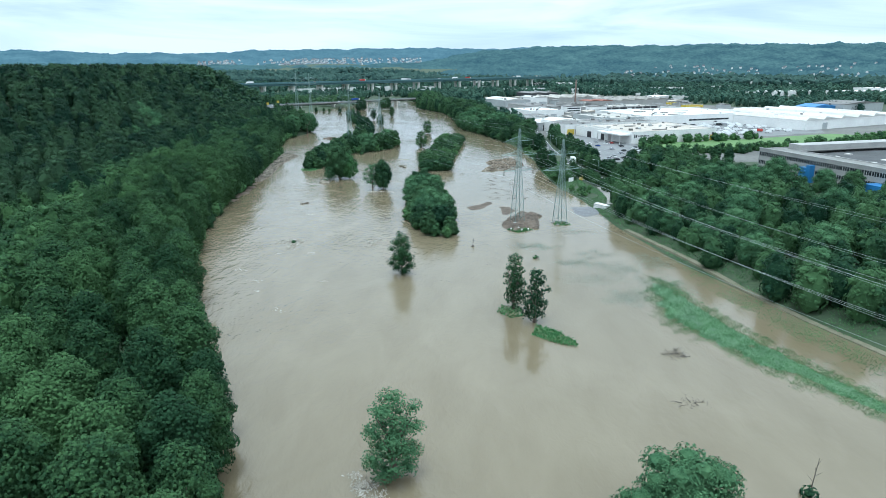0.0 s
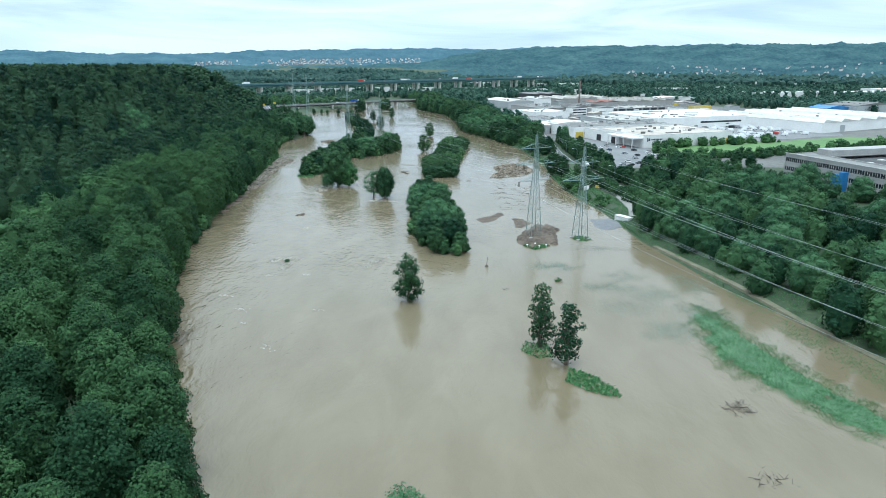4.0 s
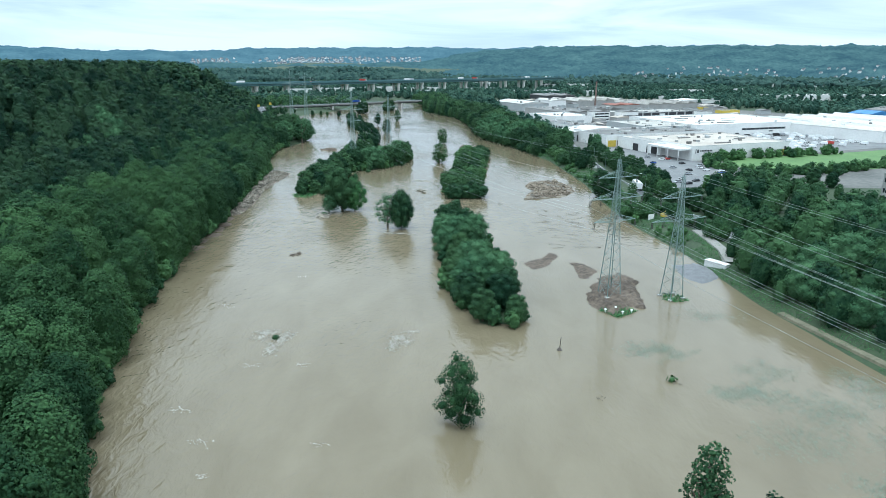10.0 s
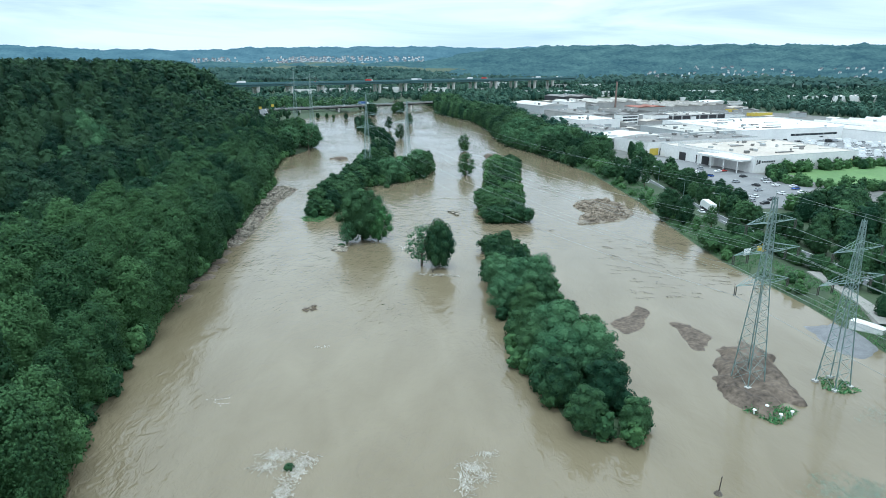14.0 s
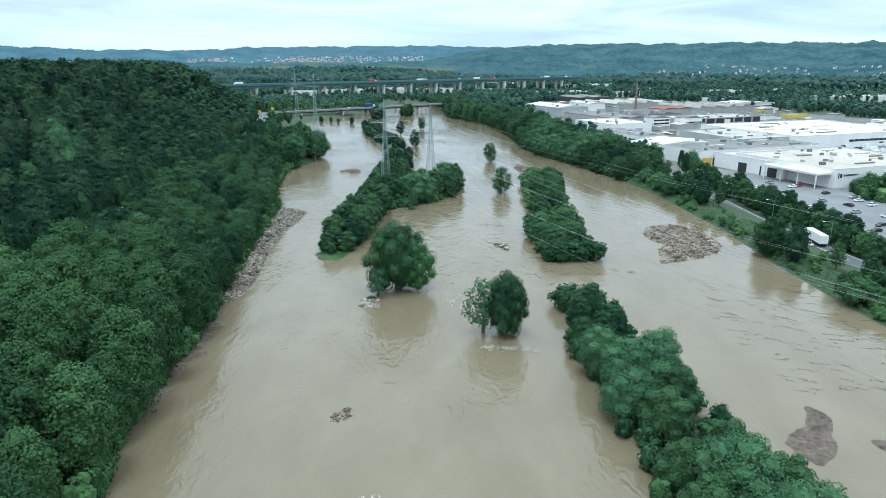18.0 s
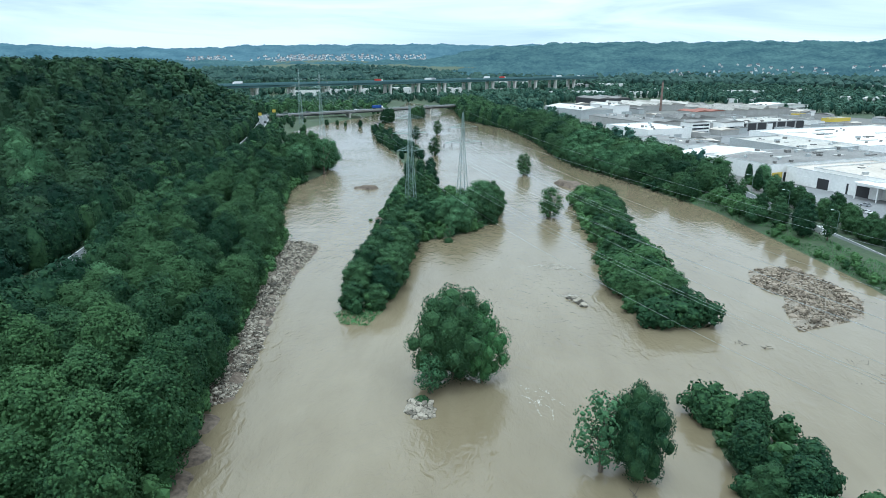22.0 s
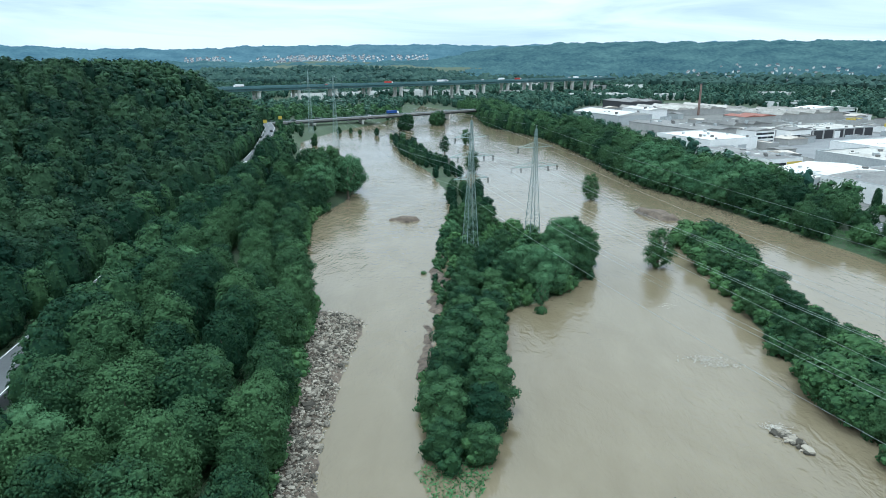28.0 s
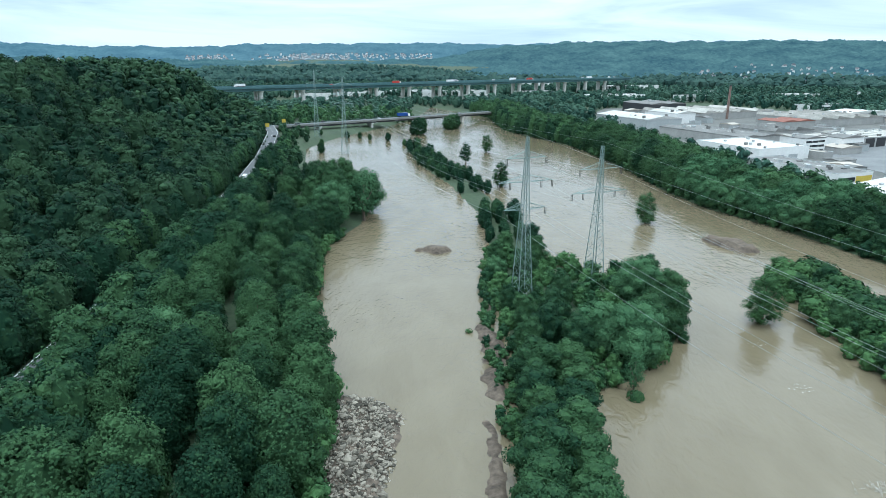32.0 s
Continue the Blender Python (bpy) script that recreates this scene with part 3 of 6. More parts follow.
# the rest of the hill wood and thicket, out of sight behind and beside the river's line
for name, label, poly, leaf, low, high in (
        ("hillside_wood", "dark green wood covering the rest of the hill", [(-470, -140), (-20, -140), (-40, 0), (-70, 60), (-180, 300), (-330, 470), (-560, 700), (-560, 200)], leaf_wood, 12, 17),
        ("thicket", "green trees and bushes behind the dike", [(215, -140), (420, -140), (470, 400), (330, 380), (320, 250), (205, 235), (150, 60), (175, 0)], leaf_bank, 6, 11)):
    px, py = scatter(poly, 14.5, 78)
    rest = [(x, y, float(ground_height(x, y)) - 0.4) for x, y in zip(px, py) if not in_view(x, y) and (x > 0 or float(bank_left(y)) - x > 4 and abs(x - road_line(y)) > 8)]
    woods(name, label, rest, [rng.uniform(low, high) for _ in rest], LOW, leaf)

# ---- trees on the islands ----
ISLAND_A = "trees on the first flooded island"
for kind, x, y, h, w in (
    ("ash", 1, 228, 7.5, 0.9), ("ash", -13, 254, 9, 0.9), ("willow", -15, 283, 9.5, 0.9), ("ash", 0, 242, 9, 0.9), ("ash", 0, 259, 9, 0.9), ("ash", -6, 284, 9, 0.9), ("ash", -17, 311, 7.5, 0.9), ("ash", -7, 229, 8.5, 0.9), ("ash", -2, 236, 9.5, 0.95), ("ash", -10, 238, 9.5, 0.9), ("willow", -9, 247, 11, 0.85), ("willow", -2, 249, 11, 0.85),
    ("willow", -7, 258, 12, 0.85), ("ash", -13, 263, 8.5, 0.9), ("ash", -4, 268, 8.5, 0.9), ("ash", -11, 276, 9.5, 0.9), ("willow", -12, 289, 12, 0.9), ("willow", -6, 296, 10.5, 0.8), ("willow", -16, 299, 10, 0.8),
    ("cone", -13, 310, 9, 1.1), ("cone", -9, 315, 8, 1.1), ("cone", -16, 320, 8.5, 1.1), ("cone", -12, 327, 9, 1.1), ("bush", -15, 335, 6, 0.9)):
    label = {"willow": "billowing pale green willow on a flooded island", "cone": "dark pointed evergreen on a flooded island"}.get(kind, "round dark green tree rooted on a flooded island")
    tree(kind, 0 if kind == "cone" else int(rng.integers(3)), x, y, h, label, ISLAND_A, wide=w * 1.28)
for y in np.arange(376, 516, 7.2):
    mid = float(np.interp(y, [372, 400, 450, 515], [-7, -7, -3, 4]))
    for side in (-4.2, 4.0):
        if 462 < y < 470:
            continue
        kind = "ash" if rng.random() < 0.6 else "bush"
        tree(kind, int(rng.integers(3)), mid + side + rng.uniform(-1, 1), y + rng.uniform(-2, 2), rng.uniform(6.0, 8.6), "bushy green tree on a narrow flooded island", "trees on the second flooded island", wide=1.3)
LONG = "trees on the long flooded island"
for y in np.arange(386, 452, 7.0):
    mid = float(np.interp(y, [380, 452], [-82.5, -75]))
    for side in (-3.4, 3.4):
        tree("ash", int(rng.integers(3)), mid + side + rng.uniform(-0.8, 0.8), y, rng.uniform(8.5, 11) * (0.75 if y < 392 else 1), "leafy tree in a narrow strip on the long island", LONG, wide=1.25)
for kind, x, y, h, w in (
    ("willow", -56, 462, 12.5, 1.0), ("willow", -62, 466, 11.5, 0.9), ("ash", -51, 470, 12, 0.9), ("ash", -44, 475, 11.5, 0.9), ("ash", -41, 485, 12.5, 0.9), ("willow", -46, 494, 12.5, 0.95), ("ash", -41, 503, 10.5, 0.9),
    ("ash", -68, 462, 10, 0.9), ("ash", -73, 468, 10.5, 0.9), ("ash", -78, 463, 9.5, 0.8), ("ash", -77, 477, 9, 0.8), ("ash", -70, 480, 9.5, 0.9), ("ash", -80, 487, 8, 0.7), ("ash", -66, 492, 9, 0.8), ("willow", -81, 512, 7.5, 0.7), ("ash", -72, 514, 9, 0.9),
    ("ash", -80, 524, 8.5, 0.8), ("ash", -68, 526, 9.5, 0.9), ("ash", -76, 536, 8, 0.9), ("ash", -67, 542, 9, 0.9)):
    tree(kind, int(rng.integers(3)), x, y, h, "billowing willow on the long island" if kind == "willow" else "dark leafy tree on the long island", LONG, wide=w * 1.22)
spots, tall = [], []
for y in np.arange(552, 790, 6.5):
    lo, hi = np.interp(y, [546, 595, 653, 722, 790], [-82, -82, -92, -112, -123]), np.interp(y, [546, 605, 655, 725, 790], [-65, -70, -78, -95, -112])
    for x in np.arange(lo + 2.5, hi, 5.5):
        if y > 600 and float(wobble(x * 0.5, y, 16.0, 3.0)) < -0.1:
            continue
        spots.append((x + rng.uniform(-1, 1), y + rng.uniform(-2, 2), 0.0))
        tall.append(rng.uniform(4, 8) + 3.5 * max(0.0, float(wobble(x, y, 14.0))))
woods("island_thicket", "low dark green thicket on the long island's far end", spots, tall, MID, leaf_dark, "thicket")

edge_spots = [(rng.uniform(-86.5, -83.0), y, 0.0) for y in np.arange(408, 512, 1.5)]
woods("island_undergrowth", "low green scrub along the muddy island edge", edge_spots, [rng.uniform(1.2, 3.2) for _ in edge_spots], SCRUB, leaf_dark, "scrub")
for isle, seed in ((ISLE_A, 61), (ISLE_B, 62), (ISLE_C[:12] + ISLE_C[-4:], 63)):
    px, py = scatter(isle, 4.6, seed, 0.3)
    far = edge_far(isle, px, py)
    pick = [(x, y, -0.3) for x, y, d in zip(px, py, far) if d > 1.0]
    woods("island_undergrowth", "low green scrub covering the flooded island", pick, [rng.uniform(3.0, 5.5) for _ in pick], SCRUB, leaf_bank, "scrub")

# ---- single trees standing in the water ----
for kind, var, x, y, h, w, label in (
    ("lone", 0, -13.8, 183.5, 13.4, 0.88, "single dark green tree standing in flood water"),
    ("alder", 0, 17.3, 154.6, 15.4, 1.0, "slender dark tree standing in flood water"),
    ("alder", 1, 21.6, 145.6, 14.4, 1.1, "slim ragged tree beside a tuft of flooded grass"),
    ("spread", 0, -32.6, 319.5, 15.2, 0.62, "dark leafy tree standing in flood water"),
    ("light", 0, -38.0, 320.0, 13.5, 0.95, "thin pale tree leaning beside a darker one"),
    ("spread", 0, -60.0, 350.0, 19.0, 0.80, "large dark spreading tree in the channel"),
    ("spread", 1, -54.4, 349.0, 14.5, 0.64, "bright green spreading tree in the channel"),
    ("light", 0, -64.5, 343.5, 8.5, 1.0, "small pale tree beside a heap of stones"),
    ("lone", 1, -19.2, 482.5, 12.8, 1.05, "small dark tree standing in flood water"),
    ("lone", 0, -17.3, 580.0, 12.2, 1.05, "small round tree standing in flood water"),
    ("light", 0, -59.5, 450.0, 8.5, 0.7, "thin young tree on a flooded mud spit"),
    ("lone", 1, -67.0, 653.0, 12.5, 0.95, "thin open-crowned tree in the water"),
    ("slim", 0, -82.0, 724.0, 13.0, 0.95, "thin open-crowned tree in the water"),
    ("lone", 1, -66.0, 774.0, 12.0, 0.9, "round tree standing in the river"),
    ("sallow", 0, -8.4, 84.5, 15.2, 1.05, "pale green willow leaning in the current"),
    ("willow", 0, 32.5, 72.0, 13.0, 1.15, "broad pale willow standing in flood water"),
    ("willow", 1, 24.0, 69.5, 9.0, 1.0, "low pale willow in flood water"),
):
    tree(kind, var, x, y, h, label, wide=w)
for x, y, h in ((-172, 851, 6), (-162, 851, 5.5), (-153, 842, 5), (-138, 834, 7), (-124, 808, 5), (-116, 873, 15), (-113, 882, 14), (-88, 916, 14), (-84, 925, 14), (-92, 922, 12), (-178, 770, 7), (-188, 742, 7), (-183, 800, 6), (-192, 846, 4.5), (-120, 880, 12)):
    tree("ash", int(rng.integers(3)), x, y, h, "rounded tree standing in the flooded upper reach", "trees in the upper reach", wide=1.0)

# ---- right bank belt, roadside trees and the thicket behind the dike ----
rng = np.random.default_rng(6)
belt, belt_tall = [], []
for y in np.arange(512, 1090, 7.5):
    for row in range(5):
        x = float(bank_right(y)) + 4 + row * 7.5 + rng.uniform(-1.5, 1.5)
        if x > float(np.interp(y, ROAD_R_Y, ROAD_R_X)) - 5.5 or y < 790 and row < 3:
            continue
        belt.append((x, y + row * 3, float(ground_height(x, y)) - 0.4))
        belt_tall.append(rng.uniform(11, 17))
for y in np.arange(516, 796, 9.0):
    for row in range(2):
        x = float(bank_right(y)) + 3.5 + row * 11 + rng.uniform(-1.5, 1.5)
        if x > float(np.interp(y, ROAD_R_Y, ROAD_R_X)) - 6:
            continue
        pale = 552 < y < 640 and rng.random() < 0.75
        tree("willow" if pale else "tall", int(rng.integers(3)), x, y + row * 5 + rng.uniform(-2, 2), rng.uniform(13, 18) * (0.82 if row == 0 else 1) * (0.75 if y < 550 else 1), "billowing pale green tree on the far river bank" if pale else "tall dark rounded tree on the far river bank", "trees along the far river bank", wide=1.15 if pale else 1.4)
woods("bank_wood", "thick belt of green trees along the river bank", belt, belt_tall, MID, leaf_dark)
roadside = [("ash", 57.5, 379, 13, 1.1), ("ash", 60.5, 370, 11, 1.0), ("bush", 61, 387, 6, 1.1), ("slim", 66.5, 359, 8.5, 0.9), ("slim", 70, 350, 8.5, 0.9), ("bush", 60, 337, 6, 1.3), ("bush", 64, 331, 5, 1.2), ("bush", 63, 346, 4, 1.0),
            ("ash", 62.5, 447, 10, 1.0), ("ash", 66, 455, 11.5, 1.0), ("ash", 60.5, 460, 9, 1.0), ("ash", 64, 468, 10, 1.0), ("slim", 67, 441, 9, 0.9), ("bush", 58, 472, 6, 1.2), ("bush", 59, 481, 6, 1.2), ("ash", 63.5, 480, 8.5, 1.0), ("bush", 58, 490, 6, 1.3), ("ash", 61.5, 498, 8.5, 1.0), ("bush", 56, 502, 6, 1.2), ("slim", 67, 505, 10, 0.9), ("slim", 68, 518, 10, 0.9), ("ash", 60, 512, 9, 1.0), ("ash", 56, 520, 9, 1.0), ("ash", 62, 528, 10, 1.0), ("ash", 55, 534, 10, 1.0), ("ash", 64, 542, 10, 1.0),
            ("ash", 92, 352, 9, 1.0), ("ash", 98, 345, 10, 1.0), ("bush", 76, 322, 5, 1.0), ("ash", 86, 366, 8, 1.0), ("ash", 83, 380, 8.5, 1.0), ("ash", 82, 356, 8, 0.9), ("cone", 90, 548, 10, 0.8), ("cone", 86, 530, 11, 0.8), ("willow", 92, 538, 11, 0.8), ("willow", 87, 517, 10, 0.8)]
for y in np.arange(298, 392, 6.5):
    roadside.append(("ash" if rng.random() < 0.6 else "bush", float(np.interp(y, ROAD_R_Y, ROAD_R_X)) + rng.uniform(7.5, 11), y, rng.uniform(5.5, 9), 1.1))
    if y < 352:
        roadside.append(("bush", float(np.interp(y, ROAD_R_Y, ROAD_R_X)) - rng.uniform(6.5, 9), y, rng.uniform(3.5, 6), 1.1))
for y in np.arange(390, 512, 8.0):
    roadside.append(("ash", float(np.interp(y, ROAD_R_Y, ROAD_R_X)) + rng.uniform(8, 11), y + rng.uniform(-2, 2), rng.uniform(7.5, 11), 1.05))
    if y < 480:
        roadside.append(("ash", float(np.interp(y, ROAD_R_Y, ROAD_R_X)) + rng.uniform(16, 20), y + rng.uniform(-2, 2), rng.uniform(7, 10), 1.0))
for kind, x, y, h, w in roadside:
    label = {"bush": "low green bush beside the road", "slim": "slender young street tree beside the road", "cone": "dark pointed evergreen beside the road", "willow": "bright green tree beside the road"}.get(kind, "leafy green tree beside the road")
    tree(kind, int(rng.integers(3)) if kind in ("ash", "bush", "willow") else 0, x, y, h, label, "trees beside the road", wide=w)

spots, tall = [], []
edge = [(95, 128), (87, 152), (80, 182), (74, 210), (69, 236), (70, 262), (76, 286), (80, 300), (98, 330), (106, 372), (112, 388), (150, 398), (168, 392), (172, 362), (190, 300), (202, 255), (420, 240), (420, -60), (190, -60), (140, 60)]
rx, ry = scatter(edge, 9.0, 4)
for x, y in zip(rx, ry):
    if 85 < x < 97 and 268 < y < 300 or not in_view(x, y):
        continue
    spots.append((x, y, float(ground_height(x, y)) - 0.4))
    tall.append((rng.uniform(5.5, 12.5) + 4.0 * max(0.0, float(wobble(x, y, 34.0)))) * (0.55 if x > 150 and 270 < y < 400 else 1.0))
woods("thicket", "dense green bushes and trees behind the dike", spots, tall, MID, leaf_dark)
for kind, x, y, h in (("willow", 76, 238, 9), ("willow", 80, 222, 8), ("willow", 86, 204, 9), ("willow", 93, 184, 9), ("willow", 84, 250, 10), ("willow", 98, 210, 11), ("willow", 110, 232, 12), ("willow", 120, 255, 11), ("willow", 102, 262, 11), ("willow", 132, 292, 13), ("willow", 140, 286, 13), ("willow", 126, 300, 12), ("willow", 150, 240, 12), ("willow", 118, 190, 11), ("willow", 104, 170, 9), ("light", 165, 300, 12), ("willow", 172, 330, 11), ("ash", 187, 289, 11), ("willow", 181, 301, 9.5), ("bush", 178, 340, 6.5), ("ash", 192, 270, 11), ("ash", 170, 402, 8), ("ash", 176, 396, 7)):
    tree(kind, 0 if kind == "light" else int(rng.integers(3)), x, y, h * 1.15, "large pale green willow above the thicket" if kind == "willow" else "tall tree above the thicket", "tall trees in the thicket", wide=1.15)
# hedges and bushes round the meadow and car park
spots, tall = [], []
for ax, ay, bx, by, n in ((145, 470, 158, 486, 5), (158, 486, 252, 518, 16), (140, 462, 156, 436, 7), (156, 436, 205, 436, 16), (205, 440, 262, 470, 14), (262, 470, 330, 500, 16), (330, 500, 420, 560, 20), (320, 470, 430, 430, 20), (110, 392, 156, 412, 9), (100, 575, 84, 640, 12), (88, 500, 93, 545, 8)):
    for k in range(n):
        u = (k + rng.uniform(0, 1)) / n
        for _ in range(2):
            spots.append((ax + (bx - ax) * u + rng.uniform(-4, 4), ay + (by - ay) * u + rng.uniform(-3, 3), 0.8))
            tall.append(rng.uniform(2.5, 8.0))
woods("hedge", "rough green hedges and bushes round the works", spots, tall, SCRUB, leaf_bank, "hedge")
shore = []
for y in np.arange(292, 520, 1.1):
    x = float(bank_right(y)) + abs(rng.normal(0, 5.0)) + 1.0
    if x < float(np.interp(y, ROAD_R_Y, ROAD_R_X)) - 7 and float(wobble(x, y, 12.0)) > -0.15:
        shore.append((x, y, float(ground_height(x, y)) - 0.2))
woods("bank_scrub", "rough bushes and tall herbs on the grassy bank", shore, [rng.uniform(1.2, 3.6) for _ in shore], SCRUB, leaf_bank, "scrub")
shore = [(float(bank_right(y)) + rng.uniform(0.0, 4.0), y, -0.2) for y in np.arange(514, 1060, 2.4)]
woods("bank_scrub", "green scrub hanging over the far water's edge", shore, [rng.uniform(3.0, 7.0) for _ in shore], SCRUB, leaf_dark, "scrub")

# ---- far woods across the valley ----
# both belts use the leaf tones with haze painted into the colour
for name, label, seed, gap, r0, r1, kinds, leaf in (("valley_wood", "dark green tree belts across the valley floor", 21, 13, 0, 1500, LOW, leaf_valley_haze), ("valley_wood", "distant dark woods beyond the works", 22, 19, 1500, 2100, TINY, leaf_far_haze)):
    spots, tall = [], []
    fx, fy = scatter([(-1900, 640), (2400, 300), (2700, 3000), (-2000, 3000)], gap, seed)
    for x, y in zip(fx, fy):
        r = math.hypot(x + 50, y - 170)
        a = math.degrees(math.atan2(x + 50, y - 170))
        if not r0 <= r < r1 or abs(a) > 46:
            continue
        if r < 1500:
            if float(bank_left(y)) - (60 if y < 960 else 14) < x < float(bank_right(y)) + (46 if y < 960 else 12) and y < 1180:
                continue
            if x < -150 and y < 960 or inside(WORKS, x, y):
                continue
            rel = (x + 379) * 460 - (y - 1080) * 580
            if -12 * 740 < rel < 40 * 740 and -420 < x < 200:
                continue
        if float(wobble(x, y, 90.0, 2.0)) + 0.5 * float(wobble(x, y, 31.0, 1.0)) < (-0.22 if r < 1500 and (y > 1200 or x > 60) else -0.5):
            continue
        spots.append((x, y, float(ground_height(x, y)) - 0.5))
        tall.append(rng.uniform(9, 15) if r < 1500 else rng.uniform(14, 22))
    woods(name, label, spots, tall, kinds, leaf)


# ---- pylons ----
def pylon(name, label, x, y, z, height, arms, turn, base=4.2):
    """A lattice tower: tapered legs, crossed braces, cross arms with insulators."""
    top = thing(name, label, "pylon", pose(x, y, z, 0, 0, turn), "lattice power pylons")
    waist = height * 0.62

    def half(h):
        return base / 2 + (0.75 - base / 2) * min(1, h / waist) if h < waist else 0.75 - 0.5 * (h - waist) / (height - waist)

    levels, h = [0.0], 0.0
    while h < height - 1.5:
        h += max(1.3, half(h) * 1.55)
        levels.append(min(h, height - 0.3))
    for sx, sy in ((1, 1), (1, -1), (-1, 1), (-1, -1)):
        bm, rings = bmesh.new(), []
        for a in (0.0, waist, height - 0.3):
            r = 0.09 if a < waist else 0.065
            rings.append([bm.verts.new((sx * half(a) + r * dx, sy * half(a) + r * dy, a)) for dx, dy in ((1, 1), (-1, 1), (-1, -1), (1, -1))])
        for a, b in zip(rings, rings[1:]):
            for k in range(4):
                bm.faces.new((a[k], a[(k + 1) % 4], b[(k + 1) % 4], b[k]))
        part("leg", bm, steel, top)
    for k in range(4):
        bm = bmesh.new()
        turn4 = Matrix.Rotation(k * math.pi / 2, 4, "Z")
        for a, b in zip(levels, levels[1:]):
            p, q = half(a), half(b)
            for s in (1, -1):
                bar(bm, turn4 @ Vector((s * p, p, a)), turn4 @ Vector((-s * q, q, b)), 0.038)
            bar(bm, turn4 @ Vector((-q, q, b)), turn4 @ Vector((q, q, b)), 0.03)
        part("bracing", bm, steel, top)
    ends = []
    for h, reach in arms:
        for s in (1, -1):
            bm = bmesh.new()
            w = half(h)
            tip = Vector((s * reach, 0, h + 0.1))
            for sy in (1, -1):
                bar(bm, (s * w, sy * w, h), tip, 0.065)
                bar(bm, (s * w, sy * w, h + 1.7), tip, 0.05)
                for k in range(1, 5):
                    u = k / 5
                    lo = Vector((s * w, sy * w, h)).lerp(tip, u)
                    up = Vector((s * w, sy * w, h + 1.7)).lerp(tip, u - 0.1)
                    bar(bm, lo, up, 0.035)
            for k in range(1, 5):
                u = k / 5
                bar(bm, Vector((s * w, w, h)).lerp(tip, u), Vector((s * w, -w, h)).lerp(tip, u), 0.045)
            arm = part("cross_arm", bm, steel, top)
            for u in ((1.0, 0.55) if reach > 7.5 else (1.0,)):
                at = Vector((s * w, 0, h)).lerp(tip, u)
                bm = bmesh.new()
                for dx in (-0.2, 0.2):
                    bar(bm, at + Vector((dx, 0, -0.1)), at + Vector((dx, 0, -1.7)), 0.09, 0.09, 6)
                bar(bm, at + Vector((-0.3, 0, -1.75)), at + Vector((0.3, 0, -1.75)), 0.06)
                part("insulator", bm, insulator, arm, "dark hanging insulator string")
                if u == 1.0:
                    ends.append(top.matrix_basis @ (at + Vector((0, 0, -1.8))))
    bm = bmesh.new()
    bar(bm, (0, 0, height - 2.2), (0, 0, height + 0.8), 0.12, 0.04)
    part("peak", bm, steel, top)
    for sx in (1, -1):
        for sy in (1, -1):
            bm = boxes((sx * base / 2 - 0.5, sx * base / 2 + 0.5, sy * base / 2 - 0.5, sy * base / 2 + 0.5, -2.5, 0.35))
            part("footing", bm, concrete, top, "concrete footing block")
    return top, ends, top.matrix_basis @ Vector((0, 0, height + 0.8))


insulator = material("insulator", (0.05, 0.05, 0.045), 0.35)

TURN = 22.0
P1 = pylon("pylon", "tall galvanised lattice pylon on a mud mound", 28.0, 245.5, 0.8, 37.0, ((20.5, 6.5), (26.5, 8.0), (32.0, 6.0)), TURN)
P2 = pylon("pylon", "lattice pylon standing in flood water on concrete footings", 45.0, 246.0, 0.0, 33.5, ((21.5, 8.8), (27.5, 6.6)), TURN)
P3 = pylon("pylon", "lattice pylon rising from island trees", -75.3, 498.0, 0.5, 42.5, ((24.0, 6.0), (31.0, 7.6), (37.0, 5.6)), TURN)
P4 = pylon("pylon", "lattice pylon standing behind willow trees", -53.2, 512.0, 0.5, 38.5, ((25.5, 8.8), (32.0, 6.6)), TURN)
P5 = pylon("pylon", "tall lattice pylon standing in the flooded upper reach", -161.0, 765.0, -0.5, 50.0, ((33.0, 6.5), (39.0, 8.0), (45.0, 6.0)), TURN)
P6 = pylon("pylon", "distant lattice pylon beside the road bridge", -193.0, 836.0, 0.5, 52.0, ((36.0, 8.8), (42.0, 6.6)), TURN)


for x, y, z in ((-790, 1290, 14), (-905, 1330, 18), (-640, 1330, 12), (-560, 1420, 12)):
    pylon("pylon", "distant lattice pylon above the wooded ridge", x, y, z, 46.0, ((30.0, 8.0), (37.0, 6.5)), 50.0)


def wire(points_a, points_b, sag, radius, name, label):
    """One cable hung between two points: a thin sagging tube."""
    a, b = Vector(points_a), Vector(points_b)
    n, sides = 22, 4
    bm = bmesh.new()
    rings = []
    side = (b - a).cross(Vector((0, 0, 1))).normalized()
    up = side.cross(b - a).normalized()
    for k in range(n + 1):
        u = k / n
        p = a.lerp(b, u) - Vector((0, 0, 4 * sag * u * (1 - u)))
        rings.append([bm.verts.new(p + side * radius * math.cos(math.pi * (0.25 + 0.5 * q)) + up * radius * math.sin(math.pi * (0.25 + 0.5 * q))) for q in range(sides)])
    for r, s in zip(rings, rings[1:]):
        for q in range(sides):
            bm.faces.new((r[q], r[(q + 1) % sides], s[(q + 1) % sides], s[q]))
    return tagged(part(name, bm, cable), label, "cable", "overhead power lines")


